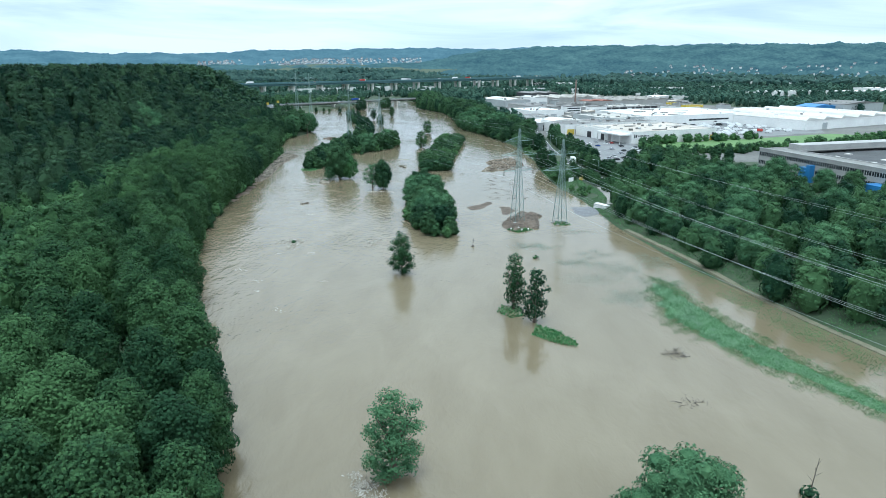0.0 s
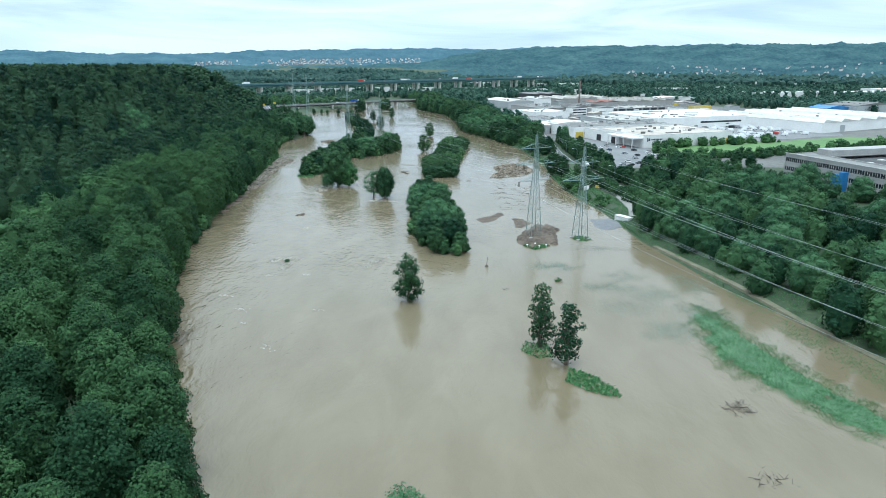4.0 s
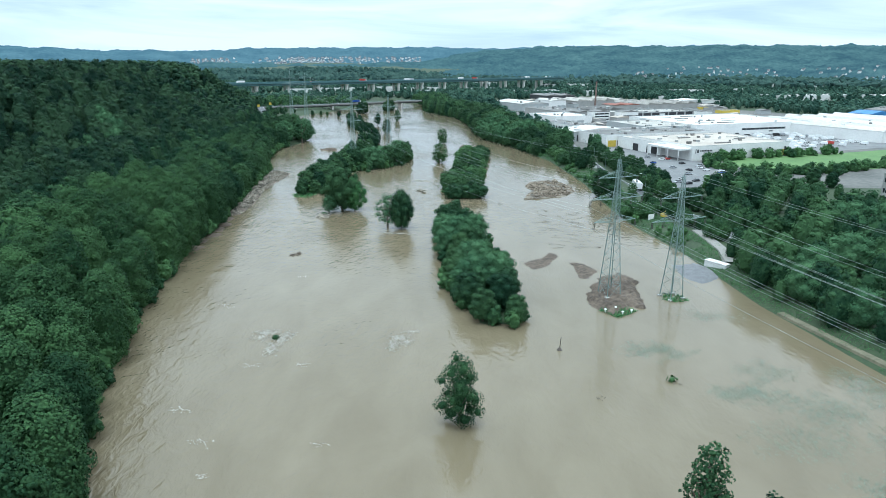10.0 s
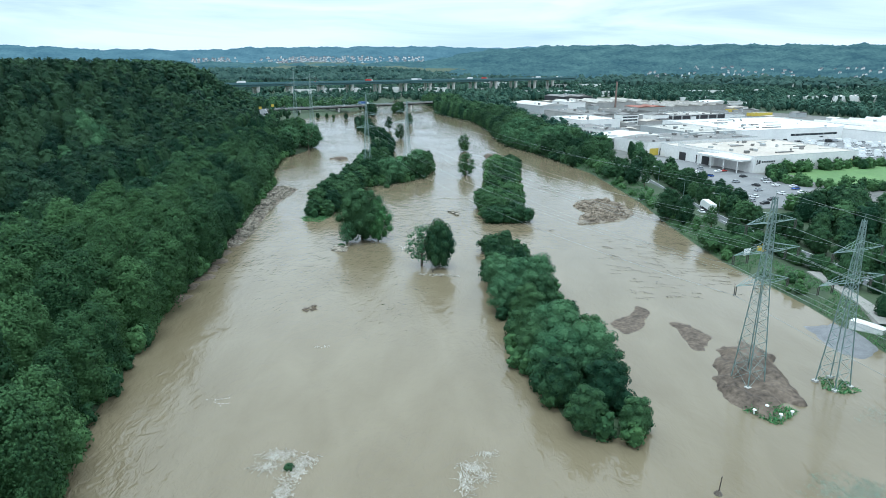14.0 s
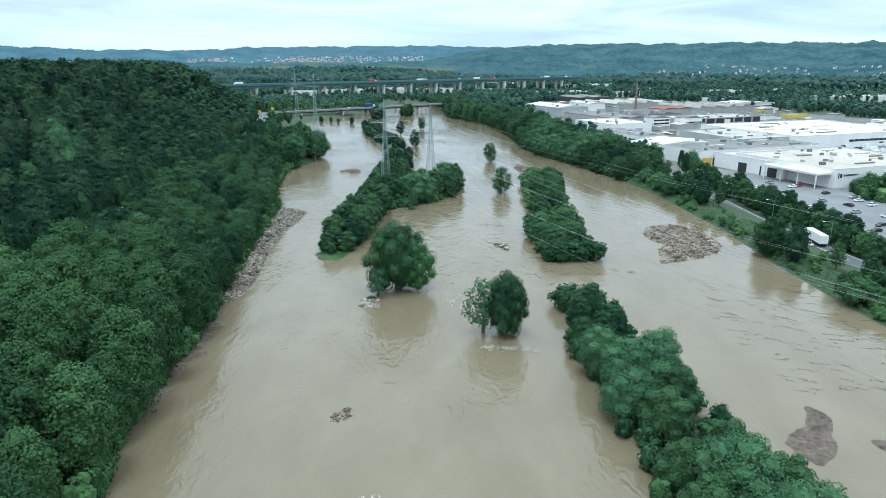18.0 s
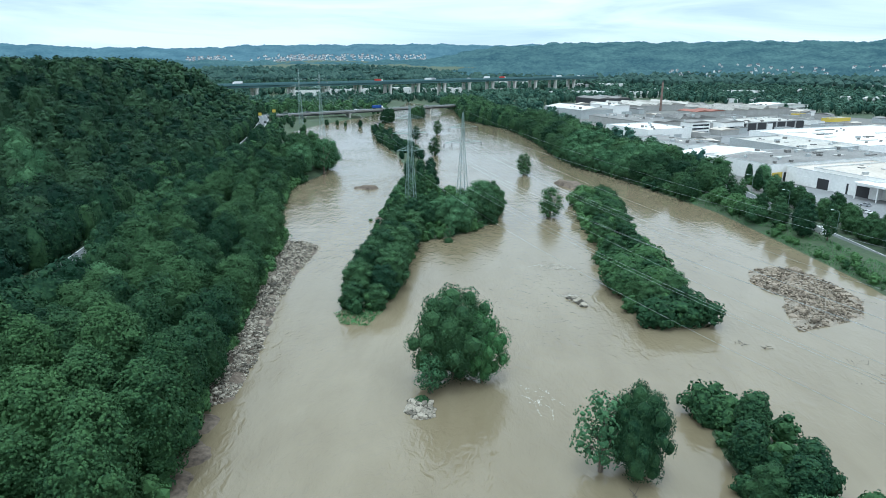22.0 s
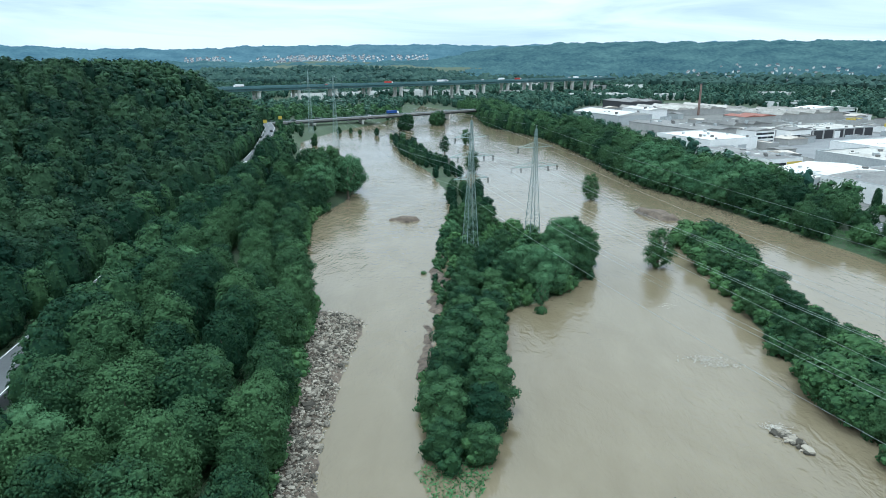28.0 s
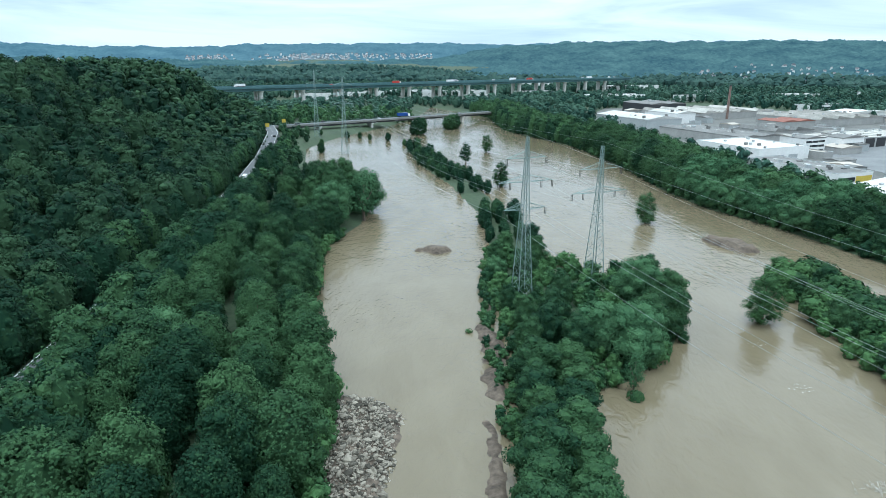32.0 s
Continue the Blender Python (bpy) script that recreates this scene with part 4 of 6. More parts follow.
cable = material("aluminium_cable", (0.34, 0.37, 0.37), 0.5, 0.4)
for one, two in ((P1, P3), (P2, P4), (P3, P5), (P4, P6)):
    pairs = list(zip(one[1], two[1]))
    for a, b in pairs:
        wire(a, b, 7.0, 0.021, "power_line", "thin grey conductor hung between pylons")
    wire(one[2], two[2], 5.0, 0.018, "earth_wire", "thin grey earth wire along the pylon tops")
for one, shift in ((P1, Vector((103, -252, 0))), (P2, Vector((98, -266, 2)))):
    for a in one[1]:
        wire(a, a + shift, 7.0, 0.027, "power_line", "thin grey conductor hung over the river bank")
    wire(one[2], one[2] + shift, 5.0, 0.022, "earth_wire", "thin grey earth wire along the pylon tops")


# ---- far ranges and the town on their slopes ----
# forest material with a bluish emission that stands in for distance haze
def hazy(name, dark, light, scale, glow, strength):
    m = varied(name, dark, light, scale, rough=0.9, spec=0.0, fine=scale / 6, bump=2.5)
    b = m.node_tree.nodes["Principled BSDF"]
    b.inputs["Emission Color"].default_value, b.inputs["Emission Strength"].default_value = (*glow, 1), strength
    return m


def ridge_point(A, U, radius, depth, base, profile, seed):
    top = np.interp(A, *profile)
    z = base + (top - base) * np.sin(U * math.pi / 2) ** 1.2
    d = np.degrees(A)
    z = z + (1.5 + 4.5 * U) * wobble(d * 6, U * 9, 5.0, seed) + 1.8 * U * wobble(d * 20, U * 30, 5.0, seed + 2) + 1.0 * U * wobble(d * 75, U * 60, 5.0, seed + 3)
    r = radius + depth * U
    return np.stack([-50 + r * np.sin(A), 170 + r * np.cos(A), z], -1)


def ridge(name, label, mat, *shape):
    """A wooded range: a curved strip of land that climbs to a rolling skyline."""
    A, U = np.meshgrid(np.linspace(radians(-62), radians(62), 1300), np.linspace(0, 1, 44))
    v = ridge_point(A, U, *shape).reshape(-1, 3)
    v[:, 2] += np.random.default_rng(int(shape[0])).normal(0, 1.7, len(v))
    idx = np.arange(A.size).reshape(A.shape)
    q = np.stack([idx[:-1, :-1], idx[:-1, 1:], idx[1:, 1:], idx[1:, :-1]], -1).reshape(-1, 4)
    return tagged(part(name, raw(name, v, q, True), mat), label, "hills", kind="structure")


def deg(*v):
    return [radians(d) for d in v]


# blue glow paints in distance haze, noise contrast the shading of the folds
hill_far = hazy("far_range_haze", (0.006, 0.018, 0.022), (0.058, 0.092, 0.092), 120, (0.125, 0.205, 0.275), 0.62)
hill_mid = hazy("middle_range_haze", (0.003, 0.011, 0.014), (0.062, 0.098, 0.082), 95, (0.085, 0.150, 0.200), 0.50)
FAR = (3600, 700, 25, (deg(-62, -36, -33, -30, -27, -24, -21, -16, -8, 0, 4, 8, 12, 16, 20, 23, 26, 29, 32, 34, 36, 62), [126, 131, 139, 128, 119, 125, 118, 140, 148, 152, 142, 150, 156, 148, 154, 160, 152, 150, 142, 132, 136, 130]), 0.3)
NEAR = (2300, 800, 15, (deg(-62, -36, -20, -8, -1, 3, 10, 16, 20, 24, 30, 36, 62), [62, 64, 54, 47, 62, 106, 130, 132, 128, 133, 128, 126, 112]), 1.3)
ridge("backdrop_hills", "forested range on the horizon blued by painted haze", hill_far, *FAR)
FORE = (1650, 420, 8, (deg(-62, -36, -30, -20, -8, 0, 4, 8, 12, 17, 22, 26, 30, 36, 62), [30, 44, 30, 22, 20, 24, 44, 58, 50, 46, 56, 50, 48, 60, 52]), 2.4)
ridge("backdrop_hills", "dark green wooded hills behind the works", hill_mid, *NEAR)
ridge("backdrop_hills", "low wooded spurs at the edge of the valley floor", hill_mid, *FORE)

house_wall = varied("render_wall", (0.46, 0.46, 0.455), (0.76, 0.76, 0.74), 30, island=0.4)
house_roof = varied("tiled_roof", (0.07, 0.075, 0.085), (0.17, 0.155, 0.16), 30, island=0.4)


def town(name, label, seed, count, spot, size=1.0):
    """Small far houses with pitched roofs, walls and roofs as two joined meshes."""
    rng = np.random.default_rng(seed)
    wv, wf, rv, rf = [], [], [], []
    for _ in range(count):
        x, y, z = spot(rng)
        w, d, h, a = rng.uniform(5, 8.5), rng.uniform(7, 11), rng.uniform(3.2, 5.5), rng.uniform(0, 3.1)
        p = np.array([(-w, -d, -6), (w, -d, -6), (w, d, -6), (-w, d, -6), (-w, -d, 2 * h), (w, -d, 2 * h), (w, d, 2 * h), (-w, d, 2 * h), (0, -d, 2 * h + w), (0, d, 2 * h + w)]) / 2
        e = np.array([(-w - 1, -d - 1, 2 * h - 0.8), (0, -d - 1, 2 * h + w + 0.6), (0, d + 1, 2 * h + w + 0.6), (-w - 1, d + 1, 2 * h - 0.8), (w + 1, -d - 1, 2 * h - 0.8), (w + 1, d + 1, 2 * h - 0.8)]) / 2
        turn = np.array([[math.cos(a), math.sin(a), 0], [-math.sin(a), math.cos(a), 0], [0, 0, 1]])
        n, m = 10 * len(wv), 6 * len(rv)
        wv.append(size * (p @ turn) + (x, y, z))
        rv.append(size * (e @ turn) + (x, y, z))
        for f in ((0, 1, 5, 4), (1, 2, 6, 5), (2, 3, 7, 6), (3, 0, 4, 7), (4, 5, 8, 8), (6, 7, 9, 9)):
            wf.append([n + f[0], n + f[1], n + f[2]])
            if f[2] != f[3]:
                wf.append([n + f[0], n + f[2], n + f[3]])
        for f in ((0, 1, 2), (0, 2, 3), (4, 2, 1), (4, 5, 2)):
            rf.append([m + i for i in f])
    top = tagged(part(name, raw(name, np.concatenate(wv), wf), house_wall), label, "houses", kind="stuff")
    part("roofs", raw("roofs", np.concatenate(rv), rf), house_roof, top)
    return top


def on_range(a0, a1, u0, u1, shape, clump):
    def spot(rng):
        while True:
            a, u = radians(rng.uniform(a0, a1)), rng.uniform(u0, u1)
            if float(wobble(math.degrees(a) * 9, u * 60, 26.0, clump)) + 0.8 * float(wobble(math.degrees(a) * 40, u * 200, 9.0, clump)) > -0.15:
                return ridge_point(np.array(a), np.array(u), *shape)
    return spot


town("town_houses", "white houses of a distant hillside town", 31, 640, on_range(-21, -1.5, 0.04, 0.36, FAR, 3.0))
town("village_houses", "pale houses scattered on a wooded slope", 32, 80, on_range(18, 37, 0.12, 0.70, FORE, 5.0), 0.62)
town("village_houses", "a few pale houses on the far ridge fields", 33, 40, on_range(-37, -25, 0.35, 0.6, NEAR, 1.0))


# ---- road bridge, viaduct and roads ----
teal_paint = varied("teal_girder", (0.05, 0.115, 0.125), (0.10, 0.18, 0.185), 20, rough=0.5)
dark_metal = material("dark_metal", (0.03, 0.032, 0.035), 0.5)
paint_white = material("road_paint", (0.75, 0.75, 0.73), 0.6)
pier_stone = varied("pier_concrete", (0.50, 0.48, 0.45), (0.68, 0.66, 0.62), 4, fine=0.6)

wall_dim = varied("weathered_concrete", (0.13, 0.13, 0.12), (0.24, 0.235, 0.22), 6)
V0, VD = Vector((-379, 1080, 0)), Vector((580, 460, 0)).normalized()
V_TURN = math.degrees(math.atan2(VD.y, VD.x))
viaduct = thing("motorway_viaduct", "long motorway viaduct with teal girders on paired concrete piers", "bridge", pose(V0.x, V0.y, 0, 0, 0, V_TURN), kind="structure")
SPAN = 800.0
part("deck", boxes((-150, SPAN, -14, 14, 26.6, 27.6)), concrete, viaduct)
for side in (-1, 1):
    part("girder", boxes((-150, SPAN, side * 10 - 2.2, side * 10 + 2.2, 23.4, 26.6)), teal_paint, viaduct, "teal painted box girder")
    part("parapet", boxes((-150, SPAN, side * 14.0 - 0.25, side * 14.0 + 0.25, 26.4, 29.0)), teal_paint, viaduct, "teal noise barrier")
part("road_surface", boxes((-150, SPAN, -13.5, 13.5, 27.6, 27.64)), asphalt, viaduct)


def flared_pier(h):
    bm = bmesh.new()
    rings = []
    for z, r in ((-2, 3.3), (0, 3.2), (h - 5, 2.8), (h - 2, 3.3), (h, 4.5)):
        rings.append([bm.verts.new((r * 0.8 * math.cos(k * math.pi / 6), r * 1.15 * math.sin(k * math.pi / 6), z)) for k in range(12)])
    for a, b in zip(rings, rings[1:]):
        for k in range(12):
            bm.faces.new((a[k], a[(k + 1) % 12], b[(k + 1) % 12], b[k]))
    bm.faces.new(rings[-1])
    return bm


pier_mesh = None
for s in np.arange(-86, 780, 54.5):
    for side in (-7.5, 7.5):
        if pier_mesh is None:
            ob = part("pier", flared_pier(23.4), pier_stone, viaduct, "pale flared concrete pier")
            pier_mesh = ob.data
        else:
            ob = part("pier", pier_mesh, None, viaduct, "pale flared concrete pier")
        ob.location = (s, side, 0)

bridge = thing("road_bridge", "low dark road bridge on slim piers across the flood", "bridge", pose(-236, 861, 0, 0, 0, math.degrees(math.atan2(154, 190))), kind="structure")
part("deck", boxes((-8, 262, -5.2, 5.2, 7.0, 8.4)), wall_dim, bridge)
part("girder", boxes((-4, 258, -4.0, 4.0, 5.6, 7.0)), dark_metal, bridge, "shadowed steel girder")
part("road_surface", boxes((-8, 262, -4.2, 4.2, 8.4, 8.44)), asphalt, bridge)
for side in (-1, 1):
    bm = bmesh.new()
    box(bm, -8, 262, side * 5.0 - 0.06, side * 5.0 + 0.06, 9.3, 9.42)
    for s in np.arange(-8, 262, 3.0):
        box(bm, s - 0.05, s + 0.05, side * 5.0 - 0.05, side * 5.0 + 0.05, 8.4, 9.3)
    part("railing", bm, steel, bridge)
for s in (44, 96, 150, 204):
    part("pier", boxes((s - 0.9, s + 0.9, -3.6, 3.6, -3, 4.8), (s - 1.4, s + 1.4, -4.6, 4.6, 4.8, 5.6)), pier_stone, bridge)


def strip(name, xs, ys, width, mat, label, lift=0.12, z=None, bed=1.2):
    """A paved strip along a line over the land, with a bed under it."""
    pts = []
    for a, b in zip(range(len(xs) - 1), range(1, len(xs))):
        n = max(2, int(math.hypot(xs[b] - xs[a], ys[b] - ys[a]) / 8))
        pts += [(xs[a] + (xs[b] - xs[a]) * k / n, ys[a] + (ys[b] - ys[a]) * k / n) for k in range(n)]
    pts.append((xs[-1], ys[-1]))
    bm, rows = bmesh.new(), []
    for k, (x, y) in enumerate(pts):
        x0, y0 = pts[max(0, k - 1)]
        x1, y1 = pts[min(len(pts) - 1, k + 1)]
        d = Vector((y1 - y0, x0 - x1, 0)).normalized() * width / 2
        h = (float(ground_height(x, y)) if z is None else float(z(y))) + lift
        rows.append([bm.verts.new(p) for p in ((x - d.x, y - d.y, h), (x + d.x, y + d.y, h), (x + d.x * 1.25, y + d.y * 1.25, h - bed), (x - d.x * 1.25, y - d.y * 1.25, h - bed))])
    for a, b in zip(rows, rows[1:]):
        for k in range(4):
            bm.faces.new((a[k], a[(k + 1) % 4], b[(k + 1) % 4], b[k]))
    bmesh.ops.recalc_face_normals(bm, faces=bm.faces[:])
    ob = tagged(part(name, bm, mat), label, "road", kind="structure")
    return ob, pts


def dashes(pts, every, length, width, z, side=0.0):
    bm = bmesh.new()
    far = 0.0
    for (x0, y0), (x1, y1) in zip(pts, pts[1:]):
        d = Vector((x1 - x0, y1 - y0, 0))
        seg = d.length
        d.normalize()
        s = -far % every if every else 0
        while s < seg:
            m = Matrix.Translation((x0 + d.x * s + d.y * side, y0 + d.y * s - d.x * side, z)) @ Matrix.Rotation(math.atan2(d.y, d.x), 4, "Z")
            box(bm, 0, length if every else seg, -width / 2, width / 2, 0, 0.02, m)
            s += every or seg
        far += seg
    return bm


left_road, left_pts = strip("road_west", ROAD_L_X[:-1] + [-238], ROAD_L_Y[:-1] + [866], 8.0, asphalt, "grey two-lane road below the wooded hill", z=road_rise, lift=0.3, bed=4)
for side in (-3.6, 3.6, 0.0):
    part("road_marking", dashes(left_pts, 8.0 if side == 0 else 0, 3.5, 0.15, 0.0, side), paint_white, left_road)
for mk in left_road.children:
    for v in mk.data.vertices:
        v.co.z += road_rise(v.co.y) + 0.36
right_road, right_pts = strip("road_east", ROAD_R_X, ROAD_R_Y, 8.5, asphalt, "grey two-lane road along the far bank", z=lambda y: 1.7)
part("road_marking", dashes(right_pts, 10.0, 4.5, 0.18, 1.84), paint_white, right_road)
for side in (-3.7, 3.7):
    part("road_marking", dashes(right_pts, 0, 1, 0.14, 1.84, side), paint_white, right_road)
strip("dike_path", [165, 130, 111, 97, 90, 84, 77, 69], [-40, 40, 90, 126, 146, 168, 200, 234], 3.2, varied("dirt_track", (0.085, 0.085, 0.050), (0.20, 0.178, 0.120), 5, fine=0.8), "worn earth track along the grassy dike", lift=0.10)
strip("ramp_path", [71.5, 74.5, 76], [270, 283, 309], 3.4, varied("pale_gravel", (0.20, 0.19, 0.17), (0.30, 0.285, 0.26), 4, fine=0.4), "pale paved ramp down to the water", lift=0.4)
yard = varied("yard_asphalt", (0.12, 0.122, 0.125), (0.21, 0.21, 0.208), 14, fine=0.6)


def paved(name, corners, z, mat, label, category="pavement"):
    bm = bmesh.new()
    lo, hi = [bm.verts.new((x, y, z - 1.0)) for x, y in corners], [bm.verts.new((x, y, z)) for x, y in corners]
    bm.faces.new(hi)
    for k in range(len(corners)):
        q = (k + 1) % len(corners)
        bm.faces.new((lo[k], lo[q], hi[q], hi[k]))
    bmesh.ops.recalc_face_normals(bm, faces=bm.faces[:])
    return tagged(part(name, bm, mat), label, category, kind="structure")


paved("car_park", [(92, 394), (112, 396), (150, 440), (142, 482), (132, 512), (112, 540), (98, 560), (92, 520), (97, 470), (93, 430)], 1.46, yard, "grey asphalt car park in front of the white hall")
paved("works_yard", [(215, 515), (330, 560), (350, 610), (320, 668), (190, 612), (215, 560)], 1.45, yard, "grey storage yard between the halls")
paved("works_ground", WORKS, 1.34, varied("works_dirt", (0.07, 0.072, 0.066), (0.17, 0.163, 0.148), 26, fine=2.0), "grey paved ground of the works")
paved("works_yard", [(150, 640), (300, 760), (270, 850), (140, 770)], 1.45, yard, "grey asphalt yard among the older works")
paved("meadow", [(158, 492), (252, 520), (330, 552), (380, 520), (300, 470), (206, 448), (160, 446)], 1.42, varied("bright_meadow", (0.070, 0.135, 0.040), (0.130, 0.215, 0.066), 16, fine=1.5), "bright green meadow beside the works", "meadow")


# ---- works and halls ----
roof_grey = varied("grey_roof", (0.10, 0.098, 0.093), (0.22, 0.212, 0.20), 15, fine=1.2)
roof_tan = varied("gravel_roof", (0.33, 0.29, 0.245), (0.50, 0.445, 0.385), 22, fine=1.5)
wall_grey = varied("grey_cladding", (0.30, 0.315, 0.32), (0.42, 0.435, 0.43), 12, rough=0.5)
wall_stone = varied("concrete_panel", (0.26, 0.26, 0.25), (0.38, 0.37, 0.35), 7)
red_tile = varied("red_tile", (0.17, 0.065, 0.045), (0.27, 0.115, 0.085), 9)
blue_paint = varied("blue_panel", (0.03, 0.13, 0.34), (0.06, 0.22, 0.46), 9, rough=0.5)
yellow_paint = varied("yellow_panel", (0.46, 0.34, 0.04), (0.62, 0.48, 0.08), 9, rough=0.5)
glass_dark = material("window_glass", (0.02, 0.025, 0.03), 0.08)
# near-black for dark doors, and painted shade where a bay stands open
dark_gap = material("dark_opening", (0.025, 0.025, 0.028), 0.7)


def hall(name, label, x, y, turn, w, d, h, wall, roof, style="flat", doors=(), bands=(), lights=0, sides=(), z=1.3, kind="hall"):
    """A works hall: origin at its front left corner, front along local x."""
    top = thing(name, label, kind, pose(x, y, z, 0, 0, turn))
    t = 0.35
    for b in (((0, w, 0, t, -1, h), (0, w, d - t, d, -1, h), (0, t, t, d - t, -1, h), (w - t, w, t, d - t, -1, h))):
        part("wall", boxes(b), wall, top)
    if style == "flat":
        part("roof", boxes((t, w - t, t, d - t, h - 0.9, h - 0.5)), roof, top)
        part("parapet", boxes((-0.06, w + 0.06, -0.06, 0.5, h, h + 0.12), (-0.06, w + 0.06, d - 0.5, d + 0.06, h, h + 0.12), (-0.06, 0.5, 0.5, d - 0.5, h, h + 0.12), (w - 0.5, w + 0.06, 0.5, d - 0.5, h, h + 0.12)), wall_grey, top)
    else:
        n = {"pitch": 1, "saw": max(2, int(w / 22)), "twin": 2}[style]
        step = w / n
        for k in range(n):
            bm = bmesh.new()
            rise = min(2.6, step * (0.07 if style != "saw" else 0.13))
            xs = (k * step, k * step + step * (0.5 if style != "saw" else 0.12), (k + 1) * step)
            lo = [(xs[0] - 0.1, h), (xs[1], h + rise), (xs[2] + 0.1, h)]
            vs = [[bm.verts.new((px, py, pz + dz)) for px, pz in lo for dz in (0.0, 0.3)] for py in (-0.3, d + 0.3)]
            f, g = vs
            for a, b in (((0, 2), (1, 3)), ((2, 4), (3, 5))):
                bm.faces.new((f[a[0]], f[a[1]], g[a[1]], g[a[0]]))
                bm.faces.new((f[b[0]], f[b[1]], g[b[1]], g[b[0]]))
                for e in (f, g):
                    bm.faces.new((e[a[0]], e[a[1]], e[b[1]], e[b[0]]))
            for e in (f, g):
                bm.faces.new((e[0], e[2], e[4]))
            bmesh.ops.recalc_face_normals(bm, faces=bm.faces[:])
            part("roof", bm, roof, top)
    for a, b, hh, mat in doors:
        part("door", boxes((a, b, -0.05, 0.02, -0.2, hh)), mat, top)
    for a, b, z0, z1 in bands:
        win = part("window", boxes((a, b, -0.04, 0.02, z0, z1)), glass_dark, top, "dark strip window")
        n = max(1, int((b - a) / 4.8))
        bm = bmesh.new()
        for k in range(n + 1):
            q = a + (b - a) * k / n
            box(bm, q - 0.09, q + 0.09, -0.08, -0.04, z0, z1)
        part("window_frame", bm, white_wall, win)
    for a, b, z0, z1, mat in sides:
        part("window" if z0 > 0.5 else "door", boxes((-0.05, 0.02, a, b, z0, z1)), mat, top)
    rl = random.Random(int(x * 7 + y))
    for k in range(lights):
        lx, ly = rl.uniform(0.1, 0.85) * w, (0.12 + 0.76 * (k + 0.5) / lights) * d
        lw = rl.uniform(0.06, 0.16) * w
        part("skylight", boxes((lx, lx + lw, ly, ly + 1.6, h - 0.5, h - 0.05 + (0.2 if style == "flat" else 1.2))), roof_white if k % 3 else roof_grey, top, "raised roof light")
    for k in range(min(16, int(w * d / 240))):
        vx, vy, s = rl.uniform(0.06, 0.92) * w, rl.uniform(0.06, 0.92) * d, rl.uniform(0.5, 1.3)
        part("roof_vent", boxes((vx, vx + s * rl.uniform(1, 3), vy, vy + s * rl.uniform(1, 2), h - 0.5, h + s * (0.9 if style == "flat" else 2.4))), roof_grey if k % 2 else wall_grey, top)
    return top


HALL = hall("white_hall", "long low white production hall with dark doors and pale gravel roof", 140, 484, 20.5, 80, 62, 9.2, white_wall, roof_tan, lights=9,
            doors=[(22 + 13.5 * k, 23.6 + 13.5 * k, 6.2, dark_gap) for k in range(5)] + [(74, 78.5, 4.4, yellow_paint)])
# sign on the front: plain blocks in place of lettering
for a, b, z0, z1 in [(2.0, 2.6, 4.6, 7.4), (3.2, 4.6, 5.0, 7.0)] + [(5.6 + 1.25 * k, 6.5 + 1.25 * k, 5.6, 6.5) for k in range(8)]:
    part("sign_block", boxes((a, b, -0.12, -0.02, z0, z1)), dark_metal, HALL, "plain dark sign block")
hall("loading_hall", "white hall wing with canopied loading bays", 128, 508, 20.5, 60, 48, 8.0, white_wall, roof_tan, lights=5, sides=[(4, 10, -0.2, 5, dark_gap), (14, 15, -0.2, 5, dark_gap), (24, 30, -0.2, 5, dark_gap), (34, 44, -0.2, 4.5, white_wall)])
can = thing("loading_canopy", "broad white canopy over the loading bays", "canopy", pose(140, 484, 1.3, 0, 0, 110.5))
part("roof", boxes((2, 34, -0.5, 9.0, 6.6, 7.6)), white_wall, can)
for k in (3, 13, 23, 33):
    part("post", boxes((k - 0.2, k + 0.2, 8.4, 8.8, -0.4, 6.6)), white_wall, can)
hall("white_hall", "white hall wing with a yellow framed gate", 102, 552, 20.5, 96, 44, 8.6, white_wall, roof_grey, lights=6, doors=[(2, 9, 4.6, yellow_paint), (10, 14, 4.4, dark_gap)])
hall("flat_hall", "large flat white hall with a dark window band", 191, 613, 19.5, 124, 92, 10.2, white_wall, roof_white, lights=10, bands=[(48, 96, 4.6, 6.2)], doors=[(78, 82, 3.6, dark_gap), (116, 122, 5.0, wall_grey)])
hall("sawtooth_hall", "huge white hall with a stepped pale roof", 322, 578, 27, 150, 120, 8.6, white_wall, roof_white, "saw", lights=4, doors=[(24, 31, 6.0, wall_grey)])
hall("grey_hall", "grey flat-roofed hall with a plain wall", 150, 605, 20, 44, 60, 9.4, wall_grey, roof_pale, lights=3, doors=[(20, 34, 4.0, dark_gap)])
hall("pale_hall", "pale metal-clad hall with a shallow roof", 84, 585, 18, 54, 27, 7.0, wall_grey, roof_white, "pitch", doors=[(4, 9, 5, dark_gap), (36, 42, 3, glass_dark)])
hall("office_block", "low white office building with a flat grey roof and yellow front", 96, 646, 20, 24, 58, 6.4, white_wall, roof_grey, lights=5, bands=[(1, 12, 2.0, 4.2)], doors=[(12.5, 23.5, 4.6, yellow_paint)], sides=[(6 + 5 * k, 9 + 5 * k, 2.4, 4.2, glass_dark) for k in range(9)], kind="building")
hall("white_hall", "plain white windowless hall", 94, 722, 24, 44, 50, 8.0, white_wall, roof_white, doors=[(14, 22, 3.5, wall_grey), (26, 34, 3.5, wall_grey)])
hall("town_house", "white three-storey building with small windows", 140, 756, 24, 20, 12, 10.0, white_wall, roof_grey, "pitch", bands=[(1, 19, 1.5, 2.8), (1, 19, 4.4, 5.8), (1, 19, 7.2, 8.6)], kind="building")
